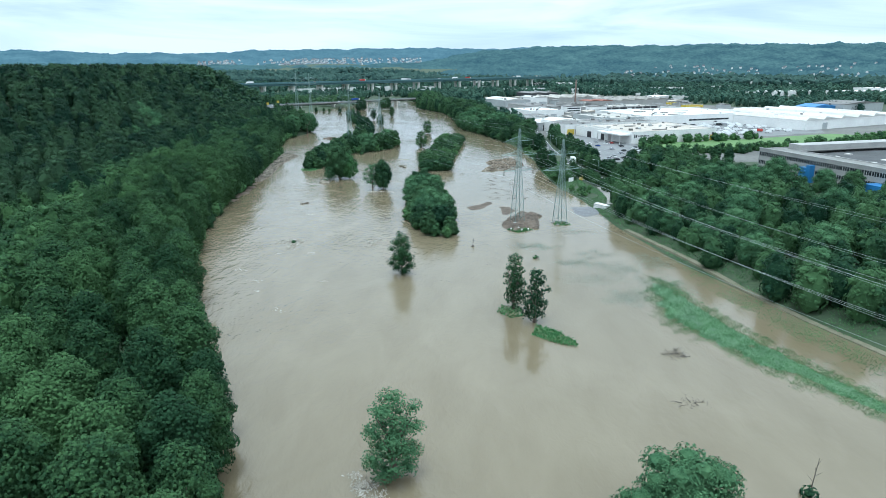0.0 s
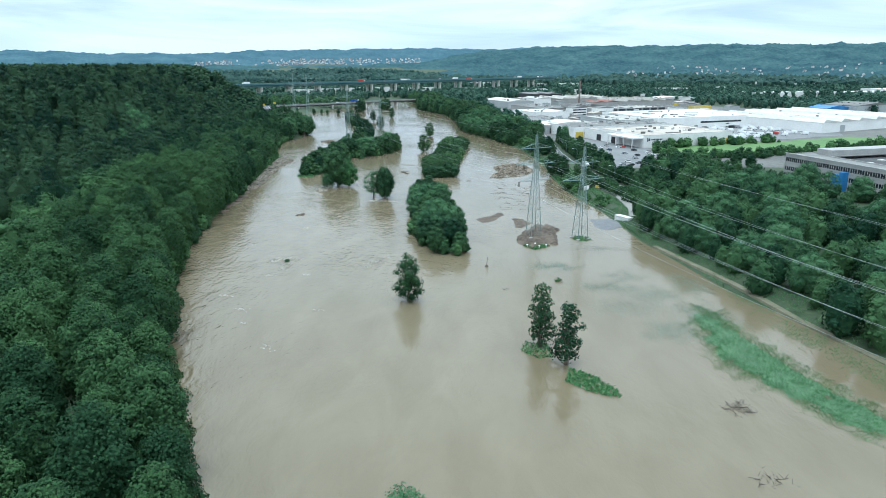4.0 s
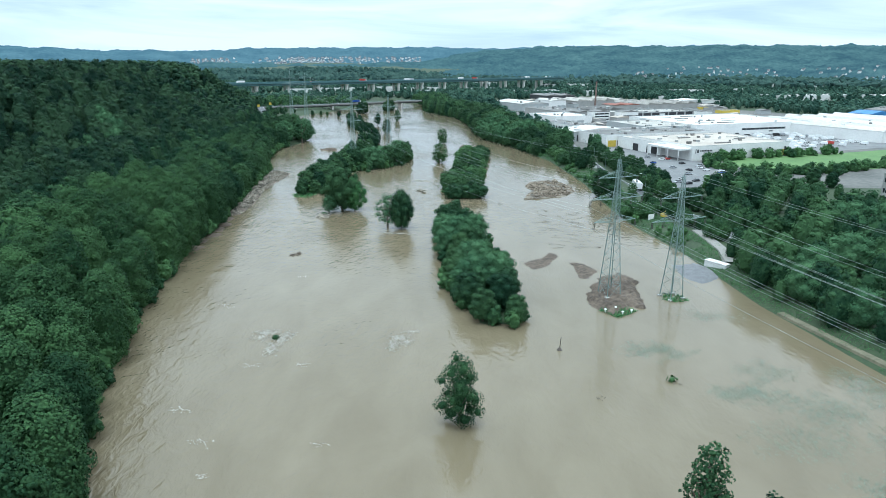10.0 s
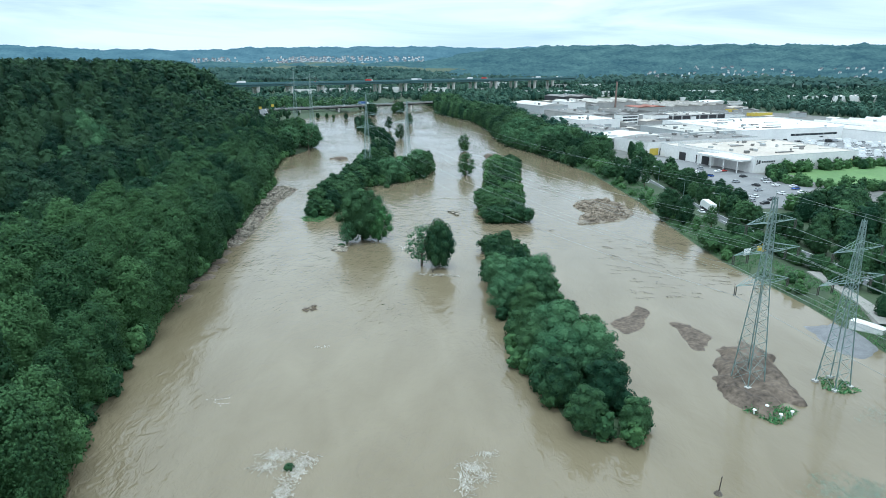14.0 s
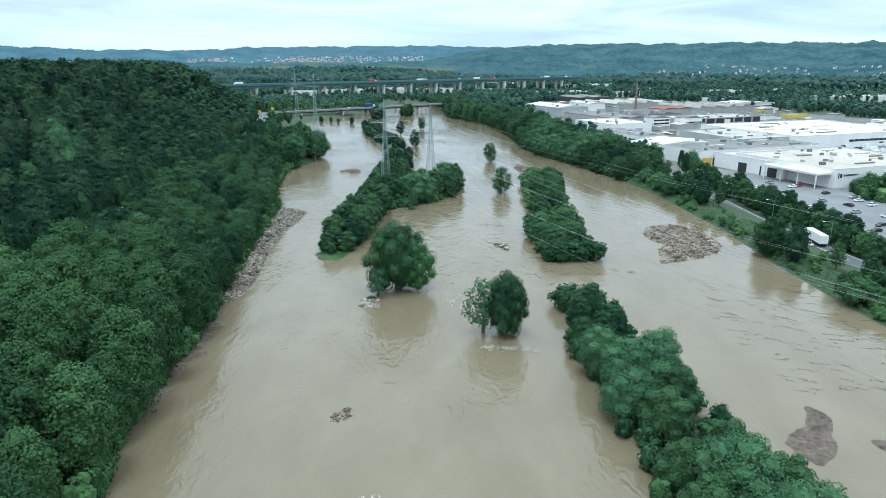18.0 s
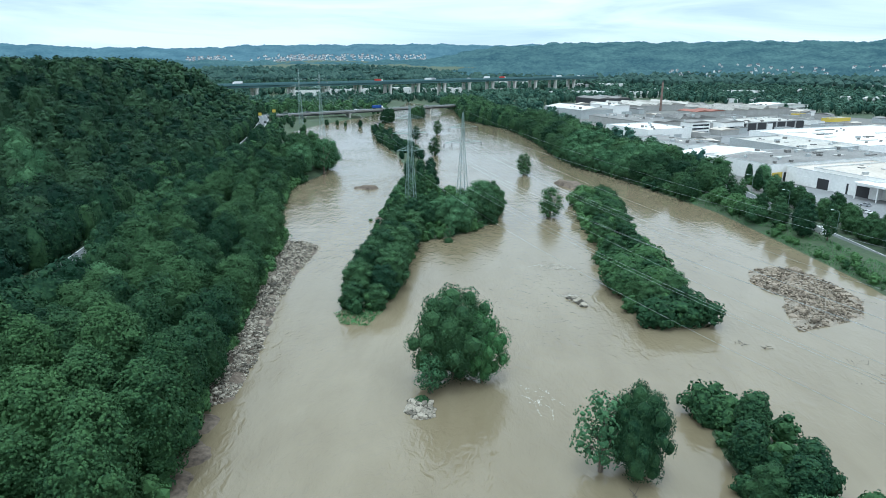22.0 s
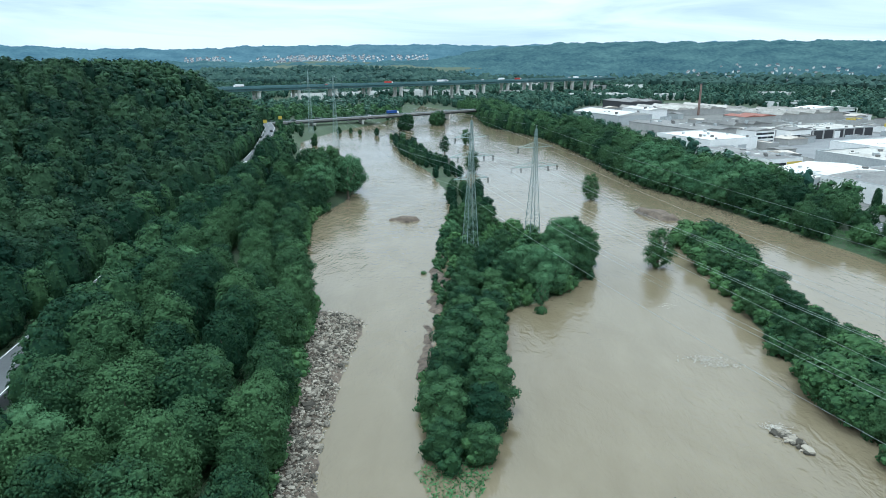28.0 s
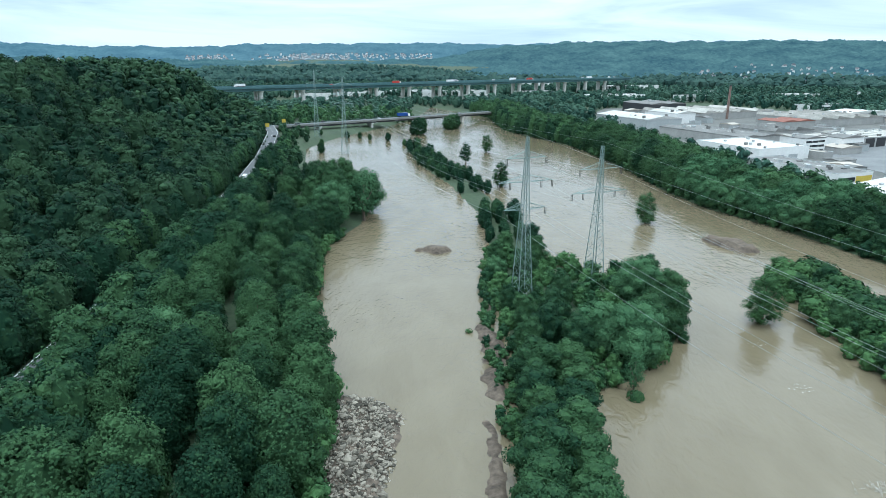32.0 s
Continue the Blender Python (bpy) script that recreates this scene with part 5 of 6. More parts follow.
hall("town_house", "white office house with rows of windows", 172, 768, 24, 22, 12, 9.0, white_wall, roof_grey, "pitch", bands=[(1, 21, 1.2, 2.8), (1, 21, 4.0, 5.6)], kind="building")
hall("long_shed", "long older shed with a pale ribbed roof", 116, 790, 24, 36, 84, 6.8, wall_stone, roof_grey, "twin", lights=9)
# solid dark panels on the front wall paint the shade inside open bays
hall("open_shed", "wide shed with a pale roof and open bays painted as dark shade", 176, 778, 24, 96, 36, 7.2, wall_stone, roof_pale, "flat", lights=14, doors=[(4 + 12 * k, 14 + 12 * k, 6.5, dark_gap) for k in range(8)])
hall("red_roof_works", "old works building with a red tiled roof", 196, 892, 24, 40, 26, 8.0, wall_stone, red_tile, "twin")
hall("blue_grey_hall", "blue-grey storage hall with a white roof", 82, 902, 24, 40, 70, 8.8, wall_grey, roof_white, "pitch")
hall("white_gable", "tall white gabled building", 128, 958, 24, 24, 40, 9.5, white_wall, roof_white, "pitch")
hall("dark_works", "dark steel works hall with a ridge vent", 140, 1070, 24, 50, 50, 10.5, dark_metal, roof_grey, "twin")
hall("pale_works", "broad cluster of pale-roofed older works", 150, 990, 24, 120, 66, 6.5, wall_stone, roof_pale, "saw", lights=14)
hall("pale_works", "broad pale works roof beside the chimney", 250, 930, 24, 90, 70, 6.5, wall_stone, roof_pale, "saw", lights=12)
hall("pale_works", "older grey works with broken roof line", 158, 830, 24, 44, 34, 6.5, wall_stone, roof_grey, "saw", lights=3)
hall("yellow_hall", "low hall with bright yellow cladding", 322, 872, 24, 30, 10, 3.6, yellow_paint, roof_pale)
hall("yellow_hall", "small yellow-clad works store", 318, 925, 24, 12, 8, 4.0, yellow_paint, yellow_paint)
hall("white_store", "long white store near the wood edge", 300, 985, 24, 90, 26, 7.0, white_wall, roof_white, "pitch", bands=[(2, 88, 2.5, 4.0)])
hall("white_store", "white two-storey store with strip windows", 330, 1085, 24, 60, 24, 9.0, white_wall, roof_grey, bands=[(2, 58, 2.0, 3.4), (2, 58, 5.4, 6.8)])
hall("blue_shed", "open shed with a bright blue roof", 430, 760, 27, 40, 24, 8.0, blue_paint, blue_paint, "pitch")
hall("grey_hall", "grey hall with a white end wall", 470, 770, 27, 80, 40, 10.0, wall_grey, roof_grey, "pitch")
for x, y, w, d in ((520, 1130, 150, 40), (690, 1120, 140, 50), (800, 1220, 160, 50), (120, 1290, 90, 30), (30, 1400, 60, 24), (420, 1330, 70, 20), (-250, 1290, 70, 26), (-190, 1330, 80, 26), (-90, 1400, 70, 30), (210, 1560, 120, 30), (640, 1560, 120, 30), (930, 1180, 90, 40), (-300, 1240, 50, 18), (-60, 1290, 40, 16), (330, 1420, 40, 14), (560, 1370, 60, 18), (250, 1290, 44, 16), (760, 1450, 80, 24), (880, 1560, 60, 20), (480, 1700, 90, 24), (60, 1650, 70, 20), (-120, 1700, 60, 20), (1050, 1450, 110, 30), (700, 1850, 90, 24), (360, 1950, 80, 20), (940, 1900, 90, 24)):
    hall("distant_hall", "distant white commercial hall among trees", x, y, 15, w, d, 9.0, white_wall, roof_white if w > 75 else roof_pale, "flat", z=float(ground_height(x, y)))
chimney = thing("works_chimney", "slender brown brick works chimney", "chimney", pose(200, 1012, 1.3))
bm = bmesh.new()
bar(bm, (0, 0, -1), (0, 0, 34), 1.5, 0.95, 14)
part("shaft", bm, varied("chimney_brick", (0.14, 0.09, 0.075), (0.24, 0.17, 0.14), 4), chimney)
bm = bmesh.new()
bar(bm, (0, 0, 33.2), (0, 0, 34.4), 1.2, 1.2, 14)
part("rim", bm, dark_metal, chimney)

# office slab with window bands and a blue stair tower
OFFICE = thing("office_slab", "long grey concrete office and works slab with dark window bands", "building", pose(206.6, 256.7, 1.2, 0, 0, 15))
part("wall", boxes((0, 0.4, 0, 110, -1, 13.0)), wall_stone, OFFICE)
part("wall", boxes((0.4, 110, 109.6, 110, -1, 13.0)), wall_stone, OFFICE)
part("wall", boxes((0.4, 110, 0, 0.4, -1, 13.0)), wall_stone, OFFICE)
part("wall", boxes((109.6, 110, 0.4, 109.6, -1, 13.0)), wall_stone, OFFICE)
part("roof", boxes((14, 109.6, 0.4, 96, 10.6, 10.9)), varied("felt_roof", (0.035, 0.036, 0.038), (0.085, 0.085, 0.086), 12, fine=1.0), OFFICE, "flat dark felt roof")
part("roof", boxes((0.4, 14, 0.4, 109.6, 12.2, 12.5), (14, 109.6, 96, 109.6, 12.2, 12.5)), wall_dim, OFFICE, "flat grey roof of the front wing")
part("parapet", boxes((-0.25, 0.55, -0.2, 110.2, 13.0, 13.5), (13.6, 14.1, 0.4, 96, 10.9, 13.0)), wall_stone, OFFICE)
part("upper_storey", boxes((16, 104, 96.5, 106, 12.5, 15.6)), wall_stone, OFFICE, "long plain upper storey")
for z0, z1 in ((1.2, 3.0), (4.6, 6.6), (9.2, 11.3)):
    for k in range(27):
        y0 = 1.2 + 4.02 * k
        win = part("window", boxes((-0.05, 0.03, y0, y0 + 3.5, z0, z1)), glass_dark, OFFICE)
        part("window_frame", boxes((-0.10, -0.05, y0 + 1.1, y0 + 1.2, z0, z1), (-0.10, -0.05, y0 + 2.3, y0 + 2.4, z0, z1)), white_wall, win)
part("stair_tower", boxes((-2.6, 0, 72, 77, -1, 7.6), (-3.2, -0.06, 69.6, 72, -1, 9.2), (-3.0, -2.6, 72.5, 76.5, 2.6, 3.4), (-3.0, -2.6, 72.5, 76.5, 5.4, 6.2)), blue_paint, OFFICE, "bright blue stair tower")
part("blue_annex", boxes((-7, -0.06, 14, 34, -1, 6.5)), blue_paint, OFFICE, "bright blue glazed annex")
for k in range(14):
    part("skylight", boxes((22 + (k % 4) * 14, 25 + (k % 4) * 14, 12 + 5.6 * k, 14.5 + 5.6 * k, 10.9, 11.5)), roof_white, OFFICE, "small white roof light")

# small outbuildings, tanks and stores that fill the works
ro = random.Random(17)
for k in range(84):
    x, y = ro.uniform(110, 380), ro.uniform(640, 1080)
    if not inside(WORKS, x, y) or 150 < x < 310 and 640 < y < 735:
        continue
    w, d, h = ro.uniform(8, 24), ro.uniform(6, 16), ro.uniform(3.0, 5.6)
    wall, roof = ro.choice(((wall_stone, roof_grey), (white_wall, roof_pale), (wall_grey, roof_grey), (white_wall, roof_white), (wall_stone, roof_tan)))
    hall("works_store", ro.choice(("small flat-roofed works store with plain walls", "low outbuilding among the older works", "plain works annex with a shallow roof")), x, y, 24 + ro.choice((0, 90)), w, d, h, wall, roof, ro.choice(("flat", "pitch")), kind="building")


# ---- vehicles ----
tyre = material("tyre_rubber", (0.02, 0.02, 0.021), 0.85)
PAINTS = {"white": material("white_car_paint", (0.75, 0.75, 0.74), 0.25), "silver": material("silver_car_paint", (0.36, 0.37, 0.39), 0.28, 0.4), "black": material("black_car_paint", (0.02, 0.021, 0.024), 0.22), "blue": material("blue_car_paint", (0.03, 0.07, 0.25), 0.25), "red": material("red_car_paint", (0.38, 0.04, 0.03), 0.28), "yellow": yellow_paint}


def shell(bm, sections, half):
    """Lofts a car-like shell from side sections (x, low z, high z, half width at the top)."""
    rings = []
    for x, lo, hi, top in sections:
        rings.append([bm.verts.new(p) for p in ((x, -half, lo), (x, half, lo), (x, half, (lo + hi) / 2), (x, top, hi), (x, -top, hi), (x, -half, (lo + hi) / 2))])
    for a, b in zip(rings, rings[1:]):
        for k in range(6):
            bm.faces.new((a[k], a[(k + 1) % 6], b[(k + 1) % 6], b[k]))
    bm.faces.new(rings[0][::-1])
    bm.faces.new(rings[-1])
    return bm


CARS = {}


def wheel_mesh(r, w):
    bm = bmesh.new()
    bar(bm, (0, -w / 2, 0), (0, w / 2, 0), r, r, 12)
    return bm


def make_car(colour):
    top = new("car")
    body = part("body", shell(bmesh.new(), [(-2.1, 0.45, 0.75, 0.75), (-2.0, 0.3, 0.95, 0.78), (-0.9, 0.25, 0.98, 0.8), (0.9, 0.25, 0.95, 0.8), (1.9, 0.3, 0.78, 0.75), (2.15, 0.42, 0.6, 0.7)], 0.88), PAINTS[colour], top)
    part("cabin_glass", shell(bmesh.new(), [(-1.75, 0.9, 0.98, 0.72), (-1.3, 0.9, 1.34, 0.62), (0.2, 0.9, 1.36, 0.62), (1.0, 0.88, 0.97, 0.72)], 0.76), glass_dark, top)
    part("roof", boxes((-1.2, 0.15, -0.6, 0.6, 1.34, 1.41)), PAINTS[colour], top)
    for x in (-1.35, 1.35):
        for s in (-0.8, 0.8):
            ob = part("wheel", wheel_mesh(0.32, 0.2), tyre, top)
            ob.location = (x, s, 0.32)
    return top


def make_van(colour):
    top = new("van")
    part("body", shell(bmesh.new(), [(-2.9, 0.4, 2.3, 0.85), (-2.8, 0.3, 2.4, 0.88), (1.4, 0.3, 2.4, 0.88), (2.1, 0.35, 1.4, 0.9), (2.9, 0.4, 1.1, 0.8)], 0.98), PAINTS[colour], top)
    part("windscreen", shell(bmesh.new(), [(1.45, 1.42, 2.2, 0.8), (2.12, 1.3, 1.45, 0.86)], 0.9), glass_dark, top)
    for x in (-1.8, 1.8):
        for s in (-0.9, 0.9):
            ob = part("wheel", wheel_mesh(0.38, 0.24), tyre, top)
            ob.location = (x, s, 0.38)
    return top


def make_lorry(colour):
    top = new("lorry")
    part("trailer", boxes((-7.0, 4.0, -1.25, 1.25, 1.1, 3.9)), PAINTS[colour], top)
    cab = part("cab", shell(bmesh.new(), [(4.3, 0.5, 3.1, 1.1), (6.0, 0.5, 3.0, 1.1), (6.5, 0.5, 1.6, 1.15)], 1.2), PAINTS["white"], top)
    part("windscreen", boxes((6.1, 6.45, -1.0, 1.0, 1.75, 2.6)), glass_dark, cab)
    part("chassis", boxes((-6.8, 6.0, -1.0, 1.0, 0.7, 1.1)), dark_metal, top)
    for x in (-5.6, -4.3, 2.6, 5.0):
        for s in (-1.1, 1.1):
            ob = part("wheel", wheel_mesh(0.5, 0.3), tyre, top)
            ob.location = (x, s, 0.5)
    return top


def vehicle(kind, colour, x, y, z, turn, label, group):
    key = (kind, colour)
    m = pose(x, y, z, 0, 0, turn)
    if key not in CARS:
        CARS[key] = {"car": make_car, "van": make_van, "lorry": make_lorry}[kind](colour)
        CARS[key].matrix_basis = m
        ob = CARS[key]
    else:
        ob = copy_thing(CARS[key], m)
    return tagged(ob, label, kind, group)


rv = random.Random(8)
COLOURS = ["white", "silver", "black", "blue", "red", "white", "white", "black", "silver"]
for x, y in ((112, 473), (129, 471), (118, 455), (119, 433), (110, 418), (126, 425), (137, 428), (103, 485), (108, 484), (122, 487), (126, 489), (116, 497), (134, 446), (141, 443), (146, 447), (139, 437), (104, 408), (108, 404), (115, 412), (131, 419), (134, 455), (101, 432), (104, 440), (136, 462), (124, 446)):
    c = rv.choice(COLOURS)
    vehicle("car", c, x, y, 1.47, 20 + rv.choice((0, 90, 180)) + rv.uniform(-4, 4), c + " car parked on the asphalt", "cars in the car park")
U, W = Vector((0.937, 0.35)), Vector((-0.35, 0.937))
for row in range(8):
    for k in range(13):
        if rv.random() < 0.25:
            continue
        p = Vector((226, 540)) + U * (k * 7.4 + rv.uniform(-1, 1)) + W * (row * 11.5 + rv.uniform(-1, 1))
        kind = "van" if rv.random() < 0.75 else "car"
        c = "white" if rv.random() < 0.8 else rv.choice(COLOURS)
        vehicle(kind, c, p.x, p.y, 1.46, 20 + rv.choice((0, 0, 90)) + rv.uniform(-6, 6), c + (" van" if kind == "van" else " car") + " standing in the crowded works yard", "vehicles in the works yard")
for k in range(22):
    s, lane = rv.uniform(-20, 780), rv.choice((-9.5, -5.5, 5.5, 9.5))
    p = V0 + VD * s + Vector((-VD.y, VD.x, 0)) * lane
    kind = rv.choice(("lorry", "van", "car", "lorry"))
    c = rv.choice(("white", "white", "silver", "blue", "red", "black") if kind != "van" else ("white", "silver"))
    vehicle(kind, c, p.x, p.y, 27.66, V_TURN + (180 if lane > 0 else 0), c + " " + kind + " on the motorway viaduct", "traffic on the viaduct")
for s, kind, c, side in ((24, "car", "black", -2), (50, "car", "black", 2), (105, "car", "white", -2), (135, "lorry", "blue", 2), (200, "car", "silver", -2)):
    a = math.atan2(154, 190)
    vehicle(kind, c, -236 + s * math.cos(a) - side * math.sin(a), 861 + s * math.sin(a) + side * math.cos(a), 8.45, math.degrees(a), c + " " + kind + " crossing the road bridge", "traffic on the bridge")
for x, y, c in ((-214, 790, "black"),):
    vehicle("car", c, x, y, road_rise(y) + 0.32, 100, c + " car on the road below the hill", "traffic on the road")
vehicle("van", "white", -187.5, 632, road_rise(632) + 0.32, 99, "white van on the road below the hill", "traffic on the road")
for x, y, kind, c in ((73.5, 386, "car", "white"), (78, 352, "car", "silver"), (71, 452, "van", "white"), (77.5, 390, "lorry", "white"), (80, 345, "car", "red"), (73, 505, "car", "silver")):
    vehicle(kind, c, x, y, 1.83, 85, c + " " + kind + " on the road along the bank", "traffic on the road")

# yellow digger on the bank
digger = thing("excavator", "yellow excavator parked on the bank", "excavator", pose(71, 330, 1.5, 0, 0, 40))
for s in (-1, 1):
    part("track", boxes((-1.6, 1.6, s * 0.9 - 0.3, s * 0.9 + 0.3, -0.3, 0.7)), tyre, digger)
part("cab", boxes((-1.2, 1.2, -1.0, 1.0, 0.8, 2.2), (0.1, 1.2, -0.9, 0.2, 2.2, 3.0)), yellow_paint, digger)
bm = bmesh.new()
bar(bm, (1.0, 0.3, 1.8), (3.4, 0.3, 4.2), 0.22)
bar(bm, (3.4, 0.3, 4.2), (5.2, 0.3, 2.0), 0.18)
part("boom", bm, yellow_paint, digger)
part("bucket", boxes((4.8, 5.7, -0.2, 0.8, 1.0, 2.0)), dark_metal, digger)

# street lamps along the far road
for x, y, turn in ((84.5, 352, 180), (80.5, 386, 180), (78.5, 420, 180), (78, 454, 180), (79.5, 490, 180), (81.5, 526, 180)):
    lamp = thing("street_lamp", "grey street lamp with a curved arm over the road", "street lamp", pose(x, y, 1.4, 0, 0, turn), "street lamps along the road")
    bm = bmesh.new()
    bar(bm, (0, 0, -0.5), (0, 0, 7.6), 0.11, 0.07, 6)
    part("pole", bm, steel, lamp)
    bm = bmesh.new()
    bar(bm, (0, 0, 7.6), (1.2, 0, 8.3), 0.06, 0.06, 6)
    bar(bm, (1.2, 0, 8.3), (2.6, 0, 8.45), 0.06, 0.05, 6)
    part("arm", bm, steel, lamp)
    part("lamp_head", boxes((2.4, 3.3, -0.16, 0.16, 8.36, 8.54)), white_wall, lamp)
board = thing("site_board", "plain white notice board on two posts", "sign", pose(64.5, 326, 1.0, 0, 0, 30))
part("panel", boxes((-1.6, 1.6, -0.05, 0.05, 1.0, 3.2)), white_wall, board)
for s in (-1.3, 1.3):
    part("post", boxes((s - 0.06, s + 0.06, 0.05, 0.15, -1, 3.2)), steel, board)
for x, y, z in ((-231, 836, 8.0), (-226, 868, 8.4)):
    sign = thing("direction_sign", "yellow direction sign beside the road", "sign", pose(x, y, z, 0, 0, 10))
    part("panel", boxes((-1.5, 1.5, -0.05, 0.05, 2.2, 5.0)), yellow_paint, sign)
    for s in (-1.0, 1.0):
        part("post", boxes((s - 0.07, s + 0.07, 0.05, 0.17, -1.5, 5.0)), steel, sign)

# white container at the water's edge
box_c = thing("white_container", "low white site container at the water's edge", "container", pose(67.5, 270.5, 0, 0, 0, -58))
part("body", boxes((-3.6, 3.6, -1.3, 1.3, -0.3, 2.2)), white_wall, box_c)
part("roof", boxes((-3.7, 3.7, -1.4, 1.4, 2.2, 2.32)), roof_white, box_c)
bm = bmesh.new()
for k in range(11):
    box(bm, -3.4 + 0.65 * k, -3.3 + 0.65 * k, -1.36, -1.3, 0.0, 2.1)
part("rib", bm, white_wall, box_c)


# ---- stony banks, mud banks and shoals ----
def blanket(name, label, poly, height, mat, seed, step=1.2, rough=0.25, edge=0.35, category="bank"):
    """A low bank whose surface rises from below the water inside a polygon."""
    xs, ys = zip(*poly)
    gx, gy = np.meshgrid(np.arange(min(xs) - 2, max(xs) + 2, step), np.arange(min(ys) - 2, max(ys) + 2, step))
    far = edge_far(poly, gx, gy) * np.where(inside(poly, gx, gy), 1, -1) + 0.9 * wobble(gx, gy, 3.0, seed)
    z = np.clip(far * edge, -0.6, 1.0) * height
    z = z + np.where(far > 0, rough * height * (0.6 * wobble(gx, gy, 2.3, seed) + 0.5 * wobble(gx, gy, 5.5, seed + 4)), 0)
    idx = np.arange(gx.size).reshape(gx.shape)
    q = np.stack([idx[:-1, :-1], idx[:-1, 1:], idx[1:, 1:], idx[1:, :-1]], -1).reshape(-1, 4)
    q = q[(z.ravel()[q] > -0.45).any(1)]
    return tagged(part(name, raw(name, np.stack([gx, gy, z], -1).reshape(-1, 3), q, True), mat), label, category)


def stones(name, label, poly, count, size, height, seed, mat=None, edge=0.35, category="stones"):
    """Loose angular stones heaped inside a polygon, as one mesh."""
    rng = np.random.default_rng(seed)
    xs, ys = zip(*poly)
    px, py = rng.uniform(min(xs), max(xs), count * 4), rng.uniform(min(ys), max(ys), count * 4)
    far = edge_far(poly, px, py) * np.where(inside(poly, px, py), 1, -1) + 0.9 * wobble(px, py, 3.0, seed)
    ok = np.flatnonzero(far > -0.3)[:count]
    px, py, far = px[ok], py[ok], far[ok]
    v0, f0 = ICO0
    s = size * rng.lognormal(0, 0.45, len(px))
    v = v0[None] * (1 + 0.22 * rng.normal(size=(len(px), len(v0), 1))) * s[:, None, None] * rng.uniform(0.6, 1.3, (len(px), 1, 3)) * (1, 1, 0.7)
    a = rng.uniform(0, 6.28, len(px))
    c, sn = np.cos(a)[:, None], np.sin(a)[:, None]
    z = np.clip(far * edge, -0.1, 1.0) * height + 0.1 * s
    out = np.stack([v[..., 0] * c - v[..., 1] * sn + px[:, None], v[..., 0] * sn + v[..., 1] * c + py[:, None], v[..., 2] + z[:, None]], -1)
    f = f0[None] + (np.arange(len(px)) * len(v0))[:, None, None]
    return tagged(part(name, raw(name, out.reshape(-1, 3), f.reshape(-1, 3)), mat or stone), label, category, kind="stuff")


GRAVEL = [(-106, 338), (-101, 342), (-101, 352), (-103, 375), (-105, 392), (-105, 416), (-104, 432), (-103, 441), (-110, 447), (-118, 448), (-116, 425), (-114, 400), (-110, 370)]
# bed in the darker mud tone, so gaps between the pale stones are dark
blanket("gravel_bank", "pale stony bank below the trees", GRAVEL, 0.8, mud, 1.0)
stones("bank_stones", "thousands of loose pale river stones on the bank", GRAVEL, 8600, 0.19, 0.95, 41)
stones("bank_boulders", "larger pale boulders along the stony bank", GRAVEL, 160, 0.36, 1.0, 42)
PILE = [(24, 384), (21, 372), (32, 376), (41, 380), (47, 391), (48, 404), (45, 414), (38, 420), (28, 414), (25, 402), (29, 394)]
blanket("gravel_island", "brownish gravel island in the river", PILE, 0.8, varied("gravel", (0.10, 0.086, 0.064), (0.29, 0.248, 0.196), 2.5, fine=0.25, bump=0.25), 2.0)
stones("island_stones", "loose brown and grey stones on the gravel island", PILE, 4200, 0.23, 0.9, 43, varied("brown_stone", (0.070, 0.056, 0.040), (0.27, 0.225, 0.172), 3, fine=0.3, island=0.5, spec=0.2))
MOUND = [(21, 243), (25, 255), (29, 261), (36, 266), (39, 261), (38, 249), (35, 238), (32, 238), (26, 233), (22, 237)]
blanket("mud_mound", "dark brown mud mound under the pylon", MOUND, 1.5, mud, 3.0, 0.5, 0.75)
blanket("mud_bank", "small brown mud bank near the pylon mound", [(24, 276), (23, 260), (26, 261), (28, 265), (31, 268), (28, 276)], 0.4, mud, 4.0, 0.7)
blanket("mud_shoal", "flat grey-brown shoal just above the water", [(8, 276), (11, 268), (16, 273), (21, 284), (19, 287), (14, 280)], 0.18, mud, 5.0, 0.8)
blanket("gravel_shoal", "low heap of dark grey gravel at the water's edge", [(55, 274), (54, 261), (58, 257), (64, 261), (66, 269), (63, 276)], 0.7, varied("grey_gravel", (0.10, 0.10, 0.105), (0.20, 0.20, 0.205), 2, fine=0.2, bump=0.15), 6.0, 0.8, 0.15)
blanket("mud_islet", "low brown mud islet in the side channel", [(-105, 542), (-101, 547), (-95, 546), (-93, 542), (-98, 538)], 1.4, mud, 7.0, 0.5, 0.35, 0.5)
blanket("mud_spit", "dark eroded mud spit beside the island", [(-87.4, 447), (-84, 445), (-82, 462), (-83, 476), (-86, 484), (-88.4, 480), (-88.0, 460)], 1.1, mud, 8.0, 0.5, 0.8)
blanket("mud_spit", "small mud spit beside the island trees", [(-86, 488), (-82, 488), (-81, 498), (-85, 500)], 0.6, mud, 9.0, 0.6)
blanket("mud_spit", "narrow mud bank along the island edge", [(-89.6, 412), (-87, 408), (-86, 436), (-88.6, 440)], 0.8, mud, 10.0, 0.5, 0.8)
blanket("mud_spit", "brown mud tip of the narrow island", [(-5, 556), (-3, 549), (4, 538), (9, 541), (6, 552), (-1, 559)], 2.0, mud, 11.0, 0.6, 0.35, 0.6)
blanket("mud_beach", "brown bare beach in the flooded bay", [(-163, 560), (-150, 553), (-148, 575), (-156, 592), (-166, 586)], 1.3, mud, 12.0, 1.0)
